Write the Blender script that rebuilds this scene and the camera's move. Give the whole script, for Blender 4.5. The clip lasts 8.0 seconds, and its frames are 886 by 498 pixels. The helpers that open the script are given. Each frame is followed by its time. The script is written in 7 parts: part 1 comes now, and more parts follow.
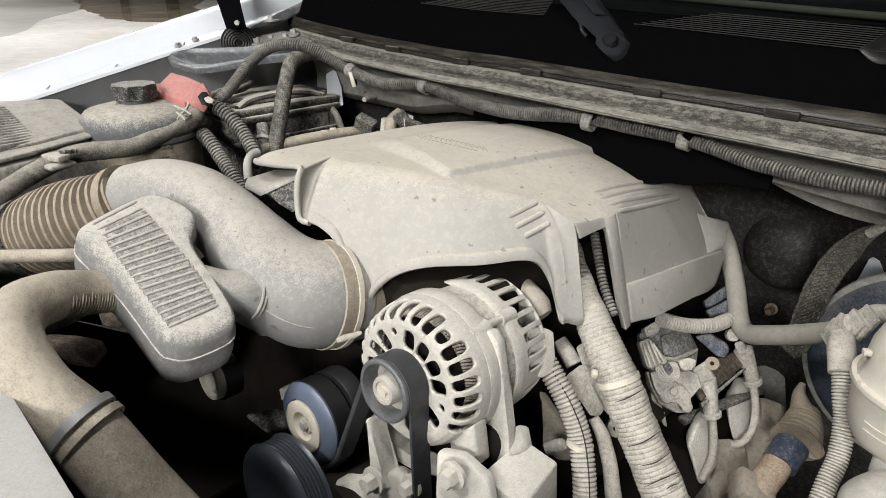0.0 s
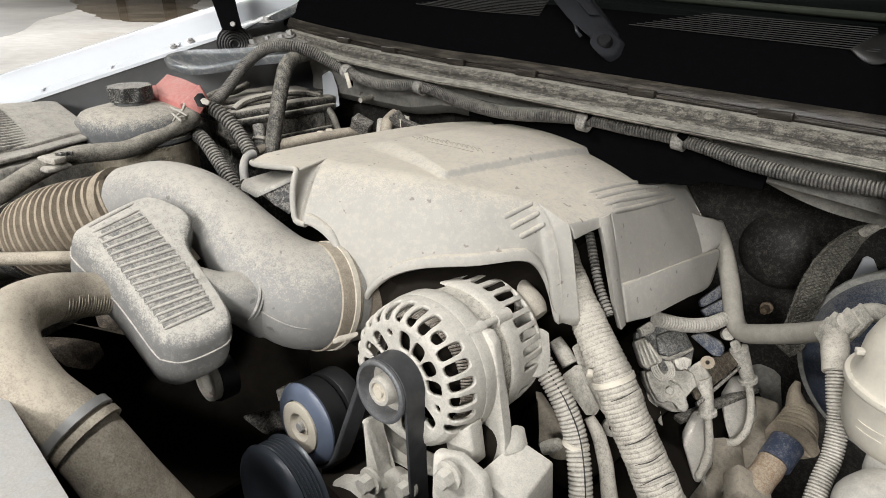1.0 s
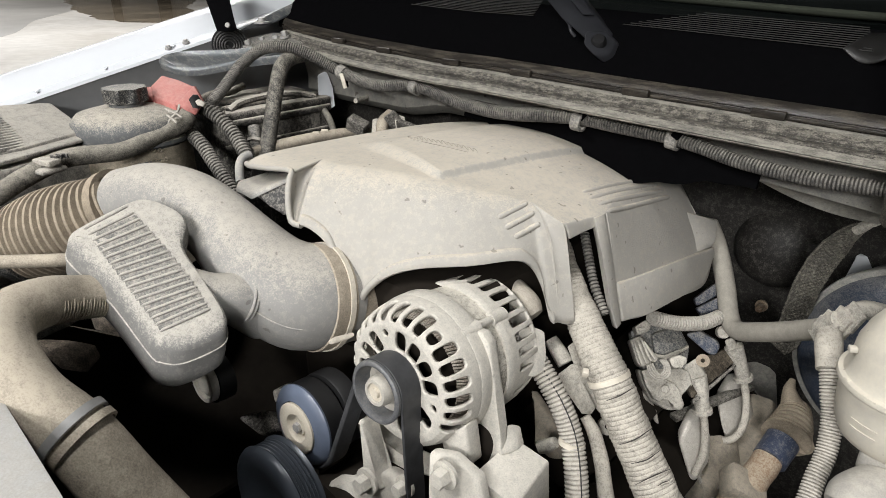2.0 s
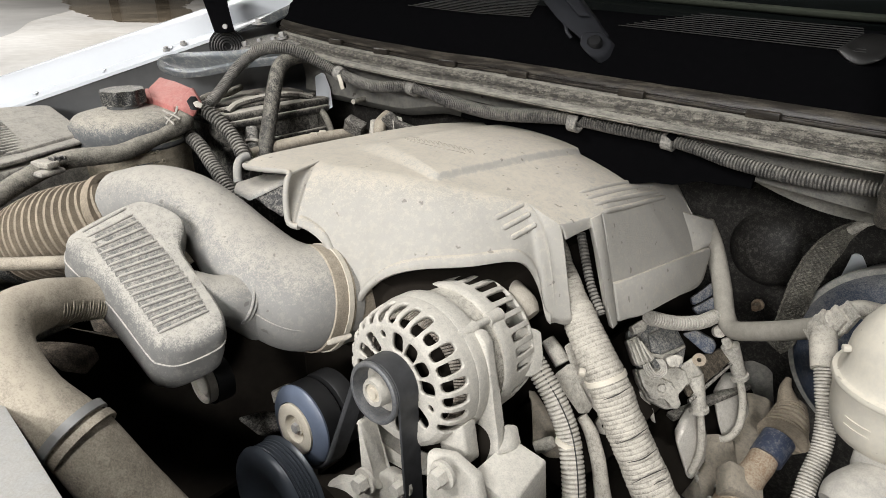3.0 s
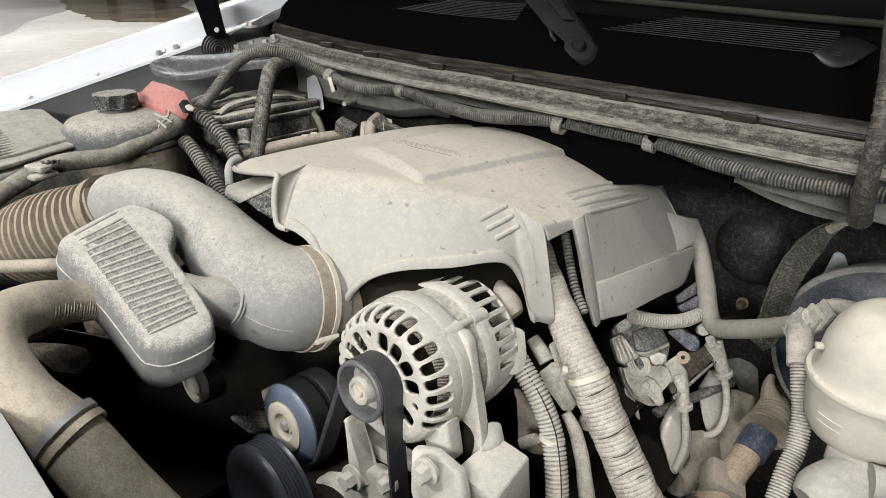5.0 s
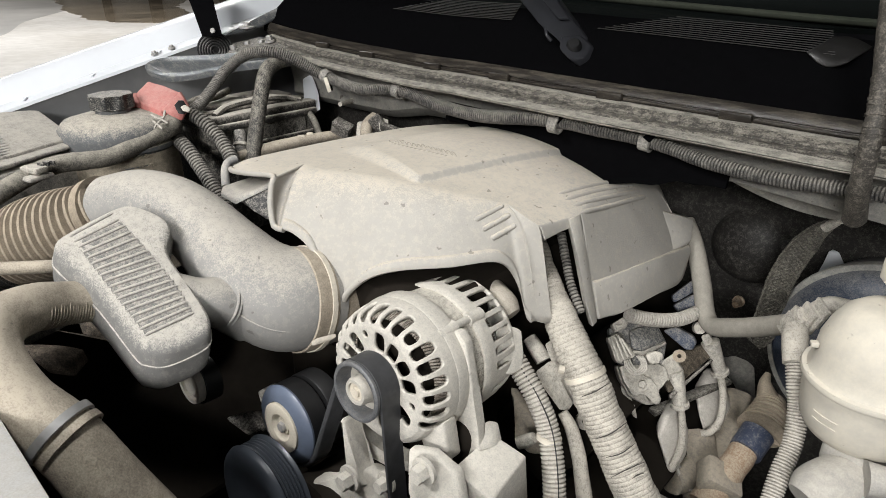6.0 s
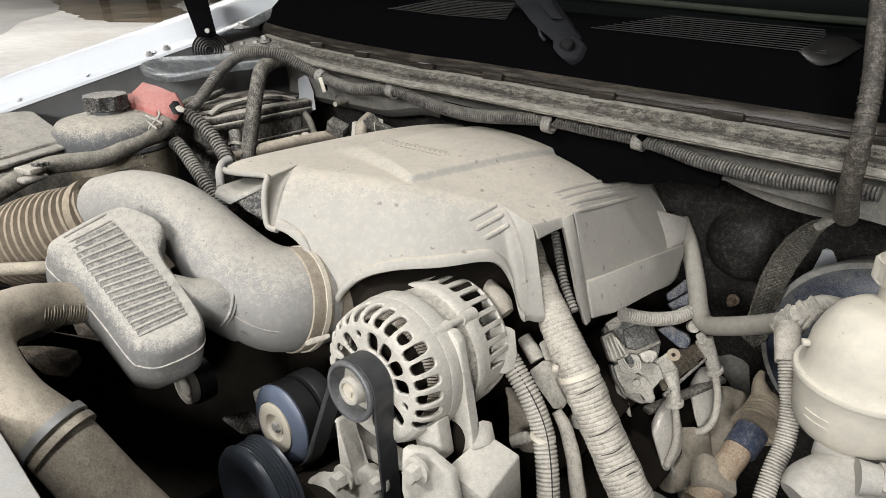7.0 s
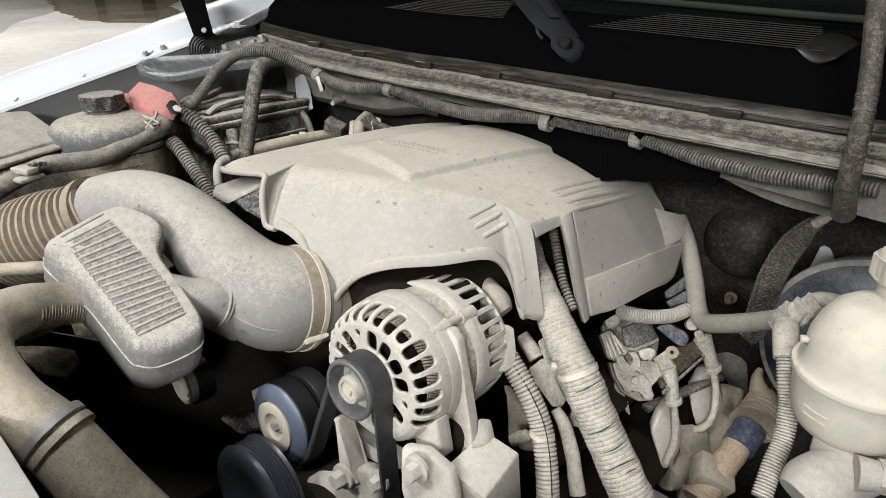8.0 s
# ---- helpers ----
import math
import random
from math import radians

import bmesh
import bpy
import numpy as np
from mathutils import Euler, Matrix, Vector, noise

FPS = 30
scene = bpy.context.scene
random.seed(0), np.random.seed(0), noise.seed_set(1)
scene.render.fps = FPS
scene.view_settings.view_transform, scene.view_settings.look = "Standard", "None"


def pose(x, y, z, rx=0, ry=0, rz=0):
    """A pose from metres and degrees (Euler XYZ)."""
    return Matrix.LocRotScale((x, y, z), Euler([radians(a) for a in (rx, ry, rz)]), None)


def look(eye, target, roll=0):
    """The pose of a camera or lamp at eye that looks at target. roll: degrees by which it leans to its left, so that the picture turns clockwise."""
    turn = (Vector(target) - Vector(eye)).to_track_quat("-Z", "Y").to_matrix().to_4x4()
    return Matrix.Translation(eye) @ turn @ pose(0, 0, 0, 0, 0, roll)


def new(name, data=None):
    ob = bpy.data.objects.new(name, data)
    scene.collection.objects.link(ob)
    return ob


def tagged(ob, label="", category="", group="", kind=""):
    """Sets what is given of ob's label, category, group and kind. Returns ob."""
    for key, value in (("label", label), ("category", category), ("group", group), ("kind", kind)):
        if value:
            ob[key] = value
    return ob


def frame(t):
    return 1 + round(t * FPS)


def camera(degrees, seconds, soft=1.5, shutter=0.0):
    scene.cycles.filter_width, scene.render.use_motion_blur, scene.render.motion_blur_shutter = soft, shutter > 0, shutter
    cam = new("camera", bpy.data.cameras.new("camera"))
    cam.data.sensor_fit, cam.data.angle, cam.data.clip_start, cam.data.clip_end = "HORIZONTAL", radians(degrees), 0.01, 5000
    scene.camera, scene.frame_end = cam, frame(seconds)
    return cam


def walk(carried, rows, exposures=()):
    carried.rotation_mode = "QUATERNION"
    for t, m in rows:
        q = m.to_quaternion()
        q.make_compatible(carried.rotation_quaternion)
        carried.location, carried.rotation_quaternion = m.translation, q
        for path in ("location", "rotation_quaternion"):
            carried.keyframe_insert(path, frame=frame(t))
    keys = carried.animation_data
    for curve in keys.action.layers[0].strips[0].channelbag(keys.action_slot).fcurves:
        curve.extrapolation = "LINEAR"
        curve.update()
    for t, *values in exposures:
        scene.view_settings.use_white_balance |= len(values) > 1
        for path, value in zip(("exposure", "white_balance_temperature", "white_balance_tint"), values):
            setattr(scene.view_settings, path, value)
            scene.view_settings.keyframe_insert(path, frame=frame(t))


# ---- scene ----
cam = camera(70.0, 8.0, soft=0.3)
PATH = [
    (0.0, 0.4100, 0.0000, 1.4000, 65.90, 0.00, 45.00),
    (0.5, 0.4100, -0.0012, 1.4004, 65.88, 0.05, 44.87),
    (1.0, 0.4128, 0.0011, 1.4025, 65.83, 0.15, 44.75),
    (1.5, 0.4146, 0.0021, 1.4039, 65.78, 0.25, 44.57),
    (3.0, 0.4183, 0.0017, 1.4078, 65.66, 0.49, 44.24),
    (3.5, 0.4318, 0.0109, 1.4133, 65.60, 0.55, 44.28),
    (4.0, 0.4320, 0.0013, 1.4144, 65.55, 0.61, 44.17),
    (4.5, 0.4360, 0.0036, 1.4152, 65.53, 0.66, 44.16),
    (6.0, 0.4384, 0.0050, 1.4166, 65.47, 0.83, 43.76),
    (6.5, 0.4415, 0.0056, 1.4159, 65.47, 0.88, 43.66),
    (7.0, 0.4432, 0.0087, 1.4177, 65.38, 0.96, 43.59),
    (7.5, 0.4441, 0.0094, 1.4176, 65.36, 1.00, 43.43),
    (8.0, 0.4423, 0.0071, 1.4162, 65.36, 1.04, 43.26),
]
walk(cam, [(t, pose(x, y, z, rx, ry, rz)) for t, x, y, z, rx, ry, rz in PATH], exposures=[(0.0, 0.0), (8.0, 0.0)])

# ---- world and lamps: a closed hall lit from its ceiling ----
world = bpy.data.worlds.new("hall_world")
scene.world = world
world.use_nodes = True
world.node_tree.nodes["Background"].inputs[0].default_value = (0.9, 0.95, 1.0, 1)
world.node_tree.nodes["Background"].inputs[1].default_value = 0.05


def lamp(name, place, target, sx, sy, watts, colour=(1, 0.97, 0.92)):
    d = bpy.data.lights.new(name, "AREA")
    d.shape, d.size, d.size_y, d.energy, d.color = "RECTANGLE", sx, sy, watts, colour
    ob = new(name, d)
    ob.matrix_world = look(place, target)
    return ob


# key lamp added over the engine, no fixture known there
lamp("overhead_key", (0.45, -0.72, 4.6), (0.05, 0.5, 1.1), 0.30, 0.30, 82, (1, 0.988, 0.972))
lamp("ceiling_light", (-0.8, -2.6, 3.8), (-0.1, 0.4, 1.1), 0.55, 0.35, 88, (1, 0.988, 0.972))
# unseen fill lamp, added to brighten faces turned to the right
lamp("right_fill", (2.2, -3.6, 2.95), (0.1, 0.4, 1.1), 1.6, 0.8, 182, (1, 0.988, 0.972))
lamp("hall_light", (0.5, -7.0, 6.4), (0.0, 0.3, 1.1), 5.0, 5.0, 250, (1, 0.985, 0.96))
for lx in (-8.0, -16.0, -25.0, -35.0):
    lamp("hall_light", (lx, 5.0, 5.6), (lx, 5.0, 0.0), 4.0, 4.0, 470, (1, 0.99, 0.97))


# ---- materials ----
def mat(name):
    m = bpy.data.materials.new(name)
    m.use_nodes = True
    return m, m.node_tree.nodes, m.node_tree.links, m.node_tree.nodes["Principled BSDF"]


def noise_node(n, l, scale, detail=5.0, rough=0.6, stretch=1.0):
    c = n.new("ShaderNodeTexCoord")
    t = n.new("ShaderNodeTexNoise")
    t.inputs["Scale"].default_value, t.inputs["Detail"].default_value, t.inputs["Roughness"].default_value = scale, detail, rough
    if stretch == 1.0:
        l.new(c.outputs["Object"], t.inputs["Vector"])
    else:
        v = n.new("ShaderNodeVectorMath")
        v.operation, v.inputs[1].default_value = "MULTIPLY", (1 / stretch, 1, 1)
        l.new(c.outputs["Object"], v.inputs[0])
        l.new(v.outputs[0], t.inputs["Vector"])
    return t


def ramp(n, l, src, p0, p1, c0=(0, 0, 0, 1), c1=(1, 1, 1, 1)):
    r = n.new("ShaderNodeValToRGB")
    r.color_ramp.elements[0].position, r.color_ramp.elements[1].position = p0, p1
    r.color_ramp.elements[0].color, r.color_ramp.elements[1].color = c0, c1
    l.new(src, r.inputs[0])
    return r


def mixc(n, l, fac, a, b, mode="MIX"):
    m = n.new("ShaderNodeMix")
    m.data_type, m.blend_type = "RGBA", mode
    for sock, v in ((m.inputs["Factor"], fac), (m.inputs["A"], a), (m.inputs["B"], b)):
        if hasattr(v, "links"):
            l.new(v, sock)
        else:
            sock.default_value = v
    return m.outputs["Result"]


def mathn(n, l, op, a, b, clamp=True):
    m = n.new("ShaderNodeMath")
    m.operation, m.use_clamp = op, clamp
    for sock, v in ((m.inputs[0], a), (m.inputs[1], b)):
        if hasattr(v, "links"):
            l.new(v, sock)
        else:
            sock.default_value = v
    return m.outputs[0]


DUST = (0.47, 0.443, 0.395, 1)


def dusty(name, base, cover=0.6, settle=0.5, dust=DUST, rough=0.55, metal=0.0, patch=18.0, grain=620.0, bump=0.25, spots=0.0, mottle=0.6, speck=0.6, tone=0.86, scuff=0.2, stretch=1.0):
    """A surface under road dust: patches of dust, more on faces that look up, grains, and a fine relief."""
    m, n, l, b = mat(name)
    big, fine = noise_node(n, l, patch, 6, 0.62, stretch), noise_node(n, l, grain, 3, 0.6)
    mid = noise_node(n, l, patch * 7.0, 6, 0.72, stretch)
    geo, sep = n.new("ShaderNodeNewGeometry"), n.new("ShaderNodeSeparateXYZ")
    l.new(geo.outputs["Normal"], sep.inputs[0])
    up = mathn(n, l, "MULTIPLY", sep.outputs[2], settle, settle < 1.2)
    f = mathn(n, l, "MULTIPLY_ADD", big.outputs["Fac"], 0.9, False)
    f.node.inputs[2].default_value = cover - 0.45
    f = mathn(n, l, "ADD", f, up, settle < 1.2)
    chip = ramp(n, l, mid.outputs["Fac"], 0.46, 0.545)
    f2 = mathn(n, l, "MULTIPLY_ADD", chip.outputs[0], 0.42 * mottle, False)
    f2.node.inputs[2].default_value = -0.21 * mottle
    f = mathn(n, l, "ADD", f, f2, settle < 1.2)
    grit = ramp(n, l, fine.outputs["Fac"], 0.36, 0.64)
    g = mathn(n, l, "MULTIPLY_ADD", grit.outputs[0], 0.75 * speck, False)
    g.node.inputs[2].default_value = -0.375 * speck
    f = mathn(n, l, "ADD", f, g, settle < 1.2)
    pale = noise_node(n, l, grain * 0.55, 2, 0.5)
    flake = ramp(n, l, pale.outputs["Fac"], 0.68, 0.72)
    f = mathn(n, l, "ADD", f, mathn(n, l, "MULTIPLY", flake.outputs[0], 0.5 * speck))
    rub = noise_node(n, l, 150.0, 8, 0.72, stretch)
    worn = ramp(n, l, rub.outputs["Fac"], 0.44, 0.58)
    w = mathn(n, l, "MULTIPLY_ADD", worn.outputs[0], scuff, False)
    w.node.inputs[2].default_value = -0.5 * scuff
    f = mathn(n, l, "ADD", f, w, settle < 1.2)
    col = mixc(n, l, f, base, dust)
    shade = ramp(n, l, mid.outputs["Fac"], 0.3, 0.75, (tone, tone, tone, 1), (1.06, 1.06, 1.05, 1))
    col = mixc(n, l, 1.0, col, shade.outputs[0], "MULTIPLY")
    if spots:
        sp = noise_node(n, l, 95.0, 2, 0.5)
        sr = ramp(n, l, sp.outputs["Fac"], 0.70, 0.735)
        col = mixc(n, l, mathn(n, l, "MULTIPLY", sr.outputs[0], spots), col, (0.09, 0.08, 0.07, 1))
    l.new(col, b.inputs["Base Color"])
    r = mathn(n, l, "MULTIPLY_ADD", f, 0.9 - rough)
    r.node.inputs[2].default_value = rough
    l.new(r, b.inputs["Roughness"])
    if metal:
        k = mathn(n, l, "MULTIPLY_ADD", f, -metal)
        k.node.inputs[2].default_value = metal
        l.new(k, b.inputs["Metallic"])
    b.inputs["Specular IOR Level"].default_value = 0.3
    bp = n.new("ShaderNodeBump")
    bp.inputs["Strength"].default_value, bp.inputs["Distance"].default_value = min(1.0, bump * 1.5), 0.0016
    h = mathn(n, l, "ADD", mathn(n, l, "MULTIPLY", mid.outputs["Fac"], 0.5), mathn(n, l, "MULTIPLY", fine.outputs["Fac"], 0.45), False)
    h = mathn(n, l, "ADD", h, mathn(n, l, "MULTIPLY", rub.outputs["Fac"], 0.4), False)
    l.new(h, bp.inputs["Height"])
    l.new(bp.outputs[0], b.inputs["Normal"])
    return m


def plain(name, base, rough=0.5, metal=0.0, scale=40.0, vary=0.25, bump=0.05, spec=0.5):
    m, n, l, b = mat(name)
    t = noise_node(n, l, scale, 6, 0.6)
    r = ramp(n, l, t.outputs["Fac"], 0.3, 0.7, (1 - vary, 1 - vary, 1 - vary, 1), (1 + vary / 2, 1 + vary / 2, 1 + vary / 2, 1))
    l.new(mixc(n, l, 1.0, base, r.outputs[0], "MULTIPLY"), b.inputs["Base Color"])
    b.inputs["Roughness"].default_value, b.inputs["Metallic"].default_value = rough, metal
    b.inputs["Specular IOR Level"].default_value = spec
    bp = n.new("ShaderNodeBump")
    bp.inputs["Strength"].default_value, bp.inputs["Distance"].default_value = bump, 0.002
    l.new(t.outputs["Fac"], bp.inputs["Height"])
    l.new(bp.outputs[0], b.inputs["Normal"])
    return m


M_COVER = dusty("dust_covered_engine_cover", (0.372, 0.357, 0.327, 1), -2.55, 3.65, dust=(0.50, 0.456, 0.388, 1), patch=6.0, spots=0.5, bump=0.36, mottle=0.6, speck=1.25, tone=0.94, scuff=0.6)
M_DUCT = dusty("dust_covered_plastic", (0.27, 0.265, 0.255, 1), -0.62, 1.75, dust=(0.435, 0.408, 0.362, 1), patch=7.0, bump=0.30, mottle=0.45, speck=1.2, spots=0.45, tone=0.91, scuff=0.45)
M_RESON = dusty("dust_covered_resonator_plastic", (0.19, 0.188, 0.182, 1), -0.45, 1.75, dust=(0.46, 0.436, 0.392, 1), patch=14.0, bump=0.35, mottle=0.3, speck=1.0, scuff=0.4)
M_SIDEBOX = dusty("scuffed_dark_plastic", (0.045, 0.045, 0.046, 1), 0.0, 0.3, dust=(0.33, 0.31, 0.28, 1), patch=22.0, mottle=0.7, speck=0.9, scuff=0.6)
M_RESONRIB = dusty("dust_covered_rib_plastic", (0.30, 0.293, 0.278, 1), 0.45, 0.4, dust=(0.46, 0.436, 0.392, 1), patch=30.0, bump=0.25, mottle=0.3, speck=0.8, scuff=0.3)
M_RESONREC = dusty("darker_resonator_recess", (0.13, 0.128, 0.122, 1), 0.20, 0.3, dust=(0.36, 0.34, 0.305, 1), patch=40.0, bump=0.3, mottle=0.6, speck=0.9, scuff=0.5)
M_ALU = dusty("dusty_cast_aluminium", (0.44, 0.425, 0.39, 1), 0.66, 0.3, dust=(0.58, 0.55, 0.492, 1), rough=0.5, metal=0.1, patch=25.0, bump=0.40, mottle=0.3, speck=1.0, scuff=0.3, spots=0.3)
M_STATOR = dusty("dusty_stator_iron", (0.20, 0.185, 0.16, 1), 0.45, 0.75, dust=(0.56, 0.53, 0.465, 1), rough=0.6, patch=40.0, bump=0.4, scuff=0.6)
M_WIND = dusty("dusty_copper_winding", (0.16, 0.12, 0.09, 1), 0.25, 0.5, patch=70.0, bump=0.5)
M_LOOM = dusty("dusty_corrugated_tube", (0.032, 0.032, 0.033, 1), 0.26, 0.42, dust=(0.34, 0.32, 0.285, 1), patch=16.0, mottle=0.25, speck=0.4)
M_LOOMPALE = dusty("dust_caked_corrugated_tube", (0.14, 0.135, 0.125, 1), 0.78, 0.3, patch=30.0)
M_TAPE = dusty("dust_caked_cloth_tape", (0.22, 0.205, 0.18, 1), 0.70, 0.3, dust=(0.49, 0.457, 0.398, 1), patch=14.0, bump=0.6, mottle=0.45, speck=1.1, scuff=0.4)
M_HOSE = dusty("dusty_rubber_hose", (0.045, 0.043, 0.04, 1), 0.27, 0.45, dust=(0.36, 0.335, 0.285, 1), patch=9.0, rough=0.6, mottle=0.3, speck=0.5)
M_HOSEDARK = dusty("dark_speckled_hose", (0.038, 0.036, 0.034, 1), 0.14, 0.4, dust=(0.3, 0.28, 0.24, 1), patch=14.0, mottle=0.8, speck=1.0)
M_RADHOSE = dusty("dusty_radiator_hose", (0.14, 0.12, 0.095, 1), 0.55, 0.42, dust=(0.45, 0.40, 0.325, 1), patch=5.0, rough=0.5, bump=0.10, mottle=0.30, speck=0.55, spots=0.4, stretch=2.0)
M_BELLOWS = dusty("dusty_intake_bellows", (0.085, 0.070, 0.052, 1), 0.48, 0.4, dust=(0.41, 0.345, 0.265, 1), patch=7.0, mottle=0.15, speck=0.3, scuff=0.15)
M_CLAMP = dusty("dusty_hose_clamp_steel", (0.34, 0.35, 0.37, 1), 0.45, 0.25, rough=0.38, metal=0.7, patch=25.0)
M_GREYCLAMP = plain("grey_clamp_band", (0.30, 0.30, 0.295, 1), 0.5, 0.2)
M_BOX = dusty("dusty_airbox_plastic", (0.11, 0.11, 0.11, 1), 0.5, 0.6, patch=9.0)
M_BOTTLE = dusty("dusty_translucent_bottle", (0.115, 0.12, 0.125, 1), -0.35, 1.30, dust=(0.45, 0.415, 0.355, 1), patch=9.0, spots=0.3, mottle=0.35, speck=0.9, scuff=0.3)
M_BLACKP = dusty("dusty_black_plastic", (0.025, 0.026, 0.027, 1), 0.06, 0.45, patch=20.0, rough=0.45, mottle=0.25, speck=0.7)
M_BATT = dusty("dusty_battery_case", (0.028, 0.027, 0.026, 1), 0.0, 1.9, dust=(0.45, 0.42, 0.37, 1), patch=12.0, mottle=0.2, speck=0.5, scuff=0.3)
M_RED = dusty("red_terminal_plastic", (0.44, 0.085, 0.075, 1), 0.42, 0.25, dust=(0.50, 0.30, 0.27, 1), patch=25.0, rough=0.4, mottle=0.1, speck=0.25, scuff=0.1)
M_WHITE = plain("white_body_paint", (0.66, 0.685, 0.72, 1), 0.25, 0.0, 6.0, 0.05, 0.01)
M_APRON = plain("grey_apron_paint", (0.28, 0.285, 0.29, 1), 0.55, 0.0, 8.0, 0.3, 0.02, 0.3)
M_SHEET = dusty("dusty_primed_sheet_metal", (0.145, 0.143, 0.135, 1), 0.42, 0.4, dust=(0.25, 0.238, 0.21, 1), patch=13.0, spots=1.0, bump=0.3)
M_FLANGE = dusty("muddy_cowl_flange", (0.050, 0.046, 0.040, 1), 0.10, 0.30, dust=(0.30, 0.28, 0.24, 1), mottle=0.6, patch=34.0, bump=0.7, spots=0.5, speck=0.7, scuff=0.55, stretch=1.6)
M_SEAL = dusty("muddy_rubber_seal", (0.022, 0.019, 0.016, 1), -0.05, 0.30, dust=(0.13, 0.112, 0.086, 1), patch=12.0, rough=0.30, speck=0.3, scuff=0.4, stretch=6.0)
M_COWL = plain("black_cowl_plastic", (0.0032, 0.0032, 0.0036, 1), 0.8, 0.0, 120.0, 0.2, 0.015, 0.0)
M_DARK = plain("black_rubber", (0.009, 0.009, 0.0095, 1), 0.5, 0.0, 60.0, 0.3, 0.05, 0.4)
M_BELT = plain("belt_rubber", (0.05, 0.051, 0.054, 1), 0.48, 0.0, 90.0, 0.3, 0.05, 0.4)
M_BLUE = plain("blue_grey_pulley_plastic", (0.12, 0.145, 0.2, 1), 0.36, 0.0, 30.0, 0.2, 0.03)
M_CREAM = dusty("cream_pulley_plastic", (0.62, 0.57, 0.48, 1), 0.4, 0.2, dust=(0.5, 0.45, 0.37, 1), patch=20.0)
M_PULLEY = plain("dark_pulley", (0.045, 0.052, 0.063, 1), 0.33, 0.15, 25.0, 0.25, 0.02)
# near-black colour stands in for the deep shade low in the bay
M_PITSHADE = plain("pit_shade_black", (0.019, 0.016, 0.013, 1), 0.8, 0.0, 12.0, 0.5, 0.3, 0.04)
# base colour also carries the shade that the cowl throws on the firewall
M_FIREWALL = dusty("dark_insulated_firewall", (0.019, 0.0175, 0.016, 1), -0.16, 0.22, patch=5.0, mottle=0.12, speck=0.2, scuff=0.1)
M_BOOSTER = dusty("dark_blue_booster_paint", (0.030, 0.042, 0.068, 1), 0.02, 0.3, patch=14.0, rough=0.30, mottle=0.1, speck=0.25, scuff=0.08)
M_TANK = dusty("cream_reservoir_plastic", (0.535, 0.505, 0.445, 1), 0.3, 0.45, dust=(0.56, 0.52, 0.44, 1), patch=8.0, bump=0.08, spots=0.4)
M_LIP2 = dusty("dusty_pale_grey_paint", (0.22, 0.22, 0.215, 1), 0.30, 0.4, dust=(0.42, 0.40, 0.355, 1), rough=0.4, patch=20.0, mottle=0.5, speck=0.4, scuff=0.4)
M_HEAD = dusty("dusty_cylinder_head", (0.2, 0.18, 0.15, 1), 0.55, 0.3, dust=(0.32, 0.28, 0.225, 1), patch=25.0, bump=0.6, scuff=0.5)
M_SHIELD = dusty("tarnished_heat_shield", (0.6, 0.57, 0.52, 1), 0.3, 0.2, rough=0.28, metal=0.5, patch=30.0, bump=0.6, spots=1.0, mottle=0.9, scuff=0.6)
M_RUST = dusty("rusty_steering_shaft", (0.20, 0.115, 0.065, 1), 0.48, 0.3, dust=(0.34, 0.285, 0.215, 1), patch=45.0, bump=0.6, mottle=0.8)
M_WEBBING = dusty("dusty_braided_strap", (0.06, 0.056, 0.048, 1), 0.18, 0.3, dust=(0.27, 0.255, 0.215, 1), patch=30.0)
M_PALECONN = dusty("dusty_grey_connector", (0.22, 0.21, 0.19, 1), 0.62, 0.35, dust=(0.53, 0.50, 0.44, 1), patch=35.0, mottle=0.45, scuff=0.4, bump=0.5)
M_BLUECONN = dusty("dusty_blue_connector", (0.06, 0.075, 0.11, 1), 0.1, 0.35, patch=20.0, mottle=0.3)
M_TIE = plain("pale_cable_tie", (0.62, 0.57, 0.48, 1), 0.5)
M_WALL = plain("painted_hall_wall", (0.7, 0.69, 0.66, 1), 0.8, 0.0, 0.8, 0.2)
M_ROOF = plain("dark_hall_roof", (0.04, 0.04, 0.042, 1), 0.8, 0.0, 0.8, 0.2)


def floor_material():
    m, n, l, b = mat("worn_concrete")
    a, c = noise_node(n, l, 0.35, 6, 0.55), noise_node(n, l, 3.0, 8, 0.65)
    col = ramp(n, l, c.outputs["Fac"], 0.3, 0.7, (0.50, 0.475, 0.44, 1), (0.66, 0.635, 0.6, 1))
    stain = ramp(n, l, a.outputs["Fac"], 0.45, 0.7, (1, 1, 1, 1), (0.8, 0.78, 0.75, 1))
    l.new(mixc(n, l, 1.0, col.outputs[0], stain.outputs[0], "MULTIPLY"), b.inputs["Base Color"])
    b.inputs["Roughness"].default_value = 0.55
    return m


# brown, blotchy base colour imitates what the water reflects
M_PUDDLE = plain("puddle_water", (0.47, 0.38, 0.275, 1), 0.03, 0.0, 0.8, 0.6, 0.02, 0.8)
M_DARKFLOOR = plain("darker_concrete", (0.36, 0.345, 0.325, 1), 0.45, 0.0, 0.6, 0.2, 0.02, 0.4)
M_FLOOR = floor_material()


def glass_material():
    m, n, l, b = mat("windscreen_glass")
    b.inputs["Base Color"].default_value = (0.004, 0.005, 0.0048, 1)
    b.inputs["Roughness"].default_value, b.inputs["IOR"].default_value = 0.04, 1.4
    return m


M_GLASS = glass_material()


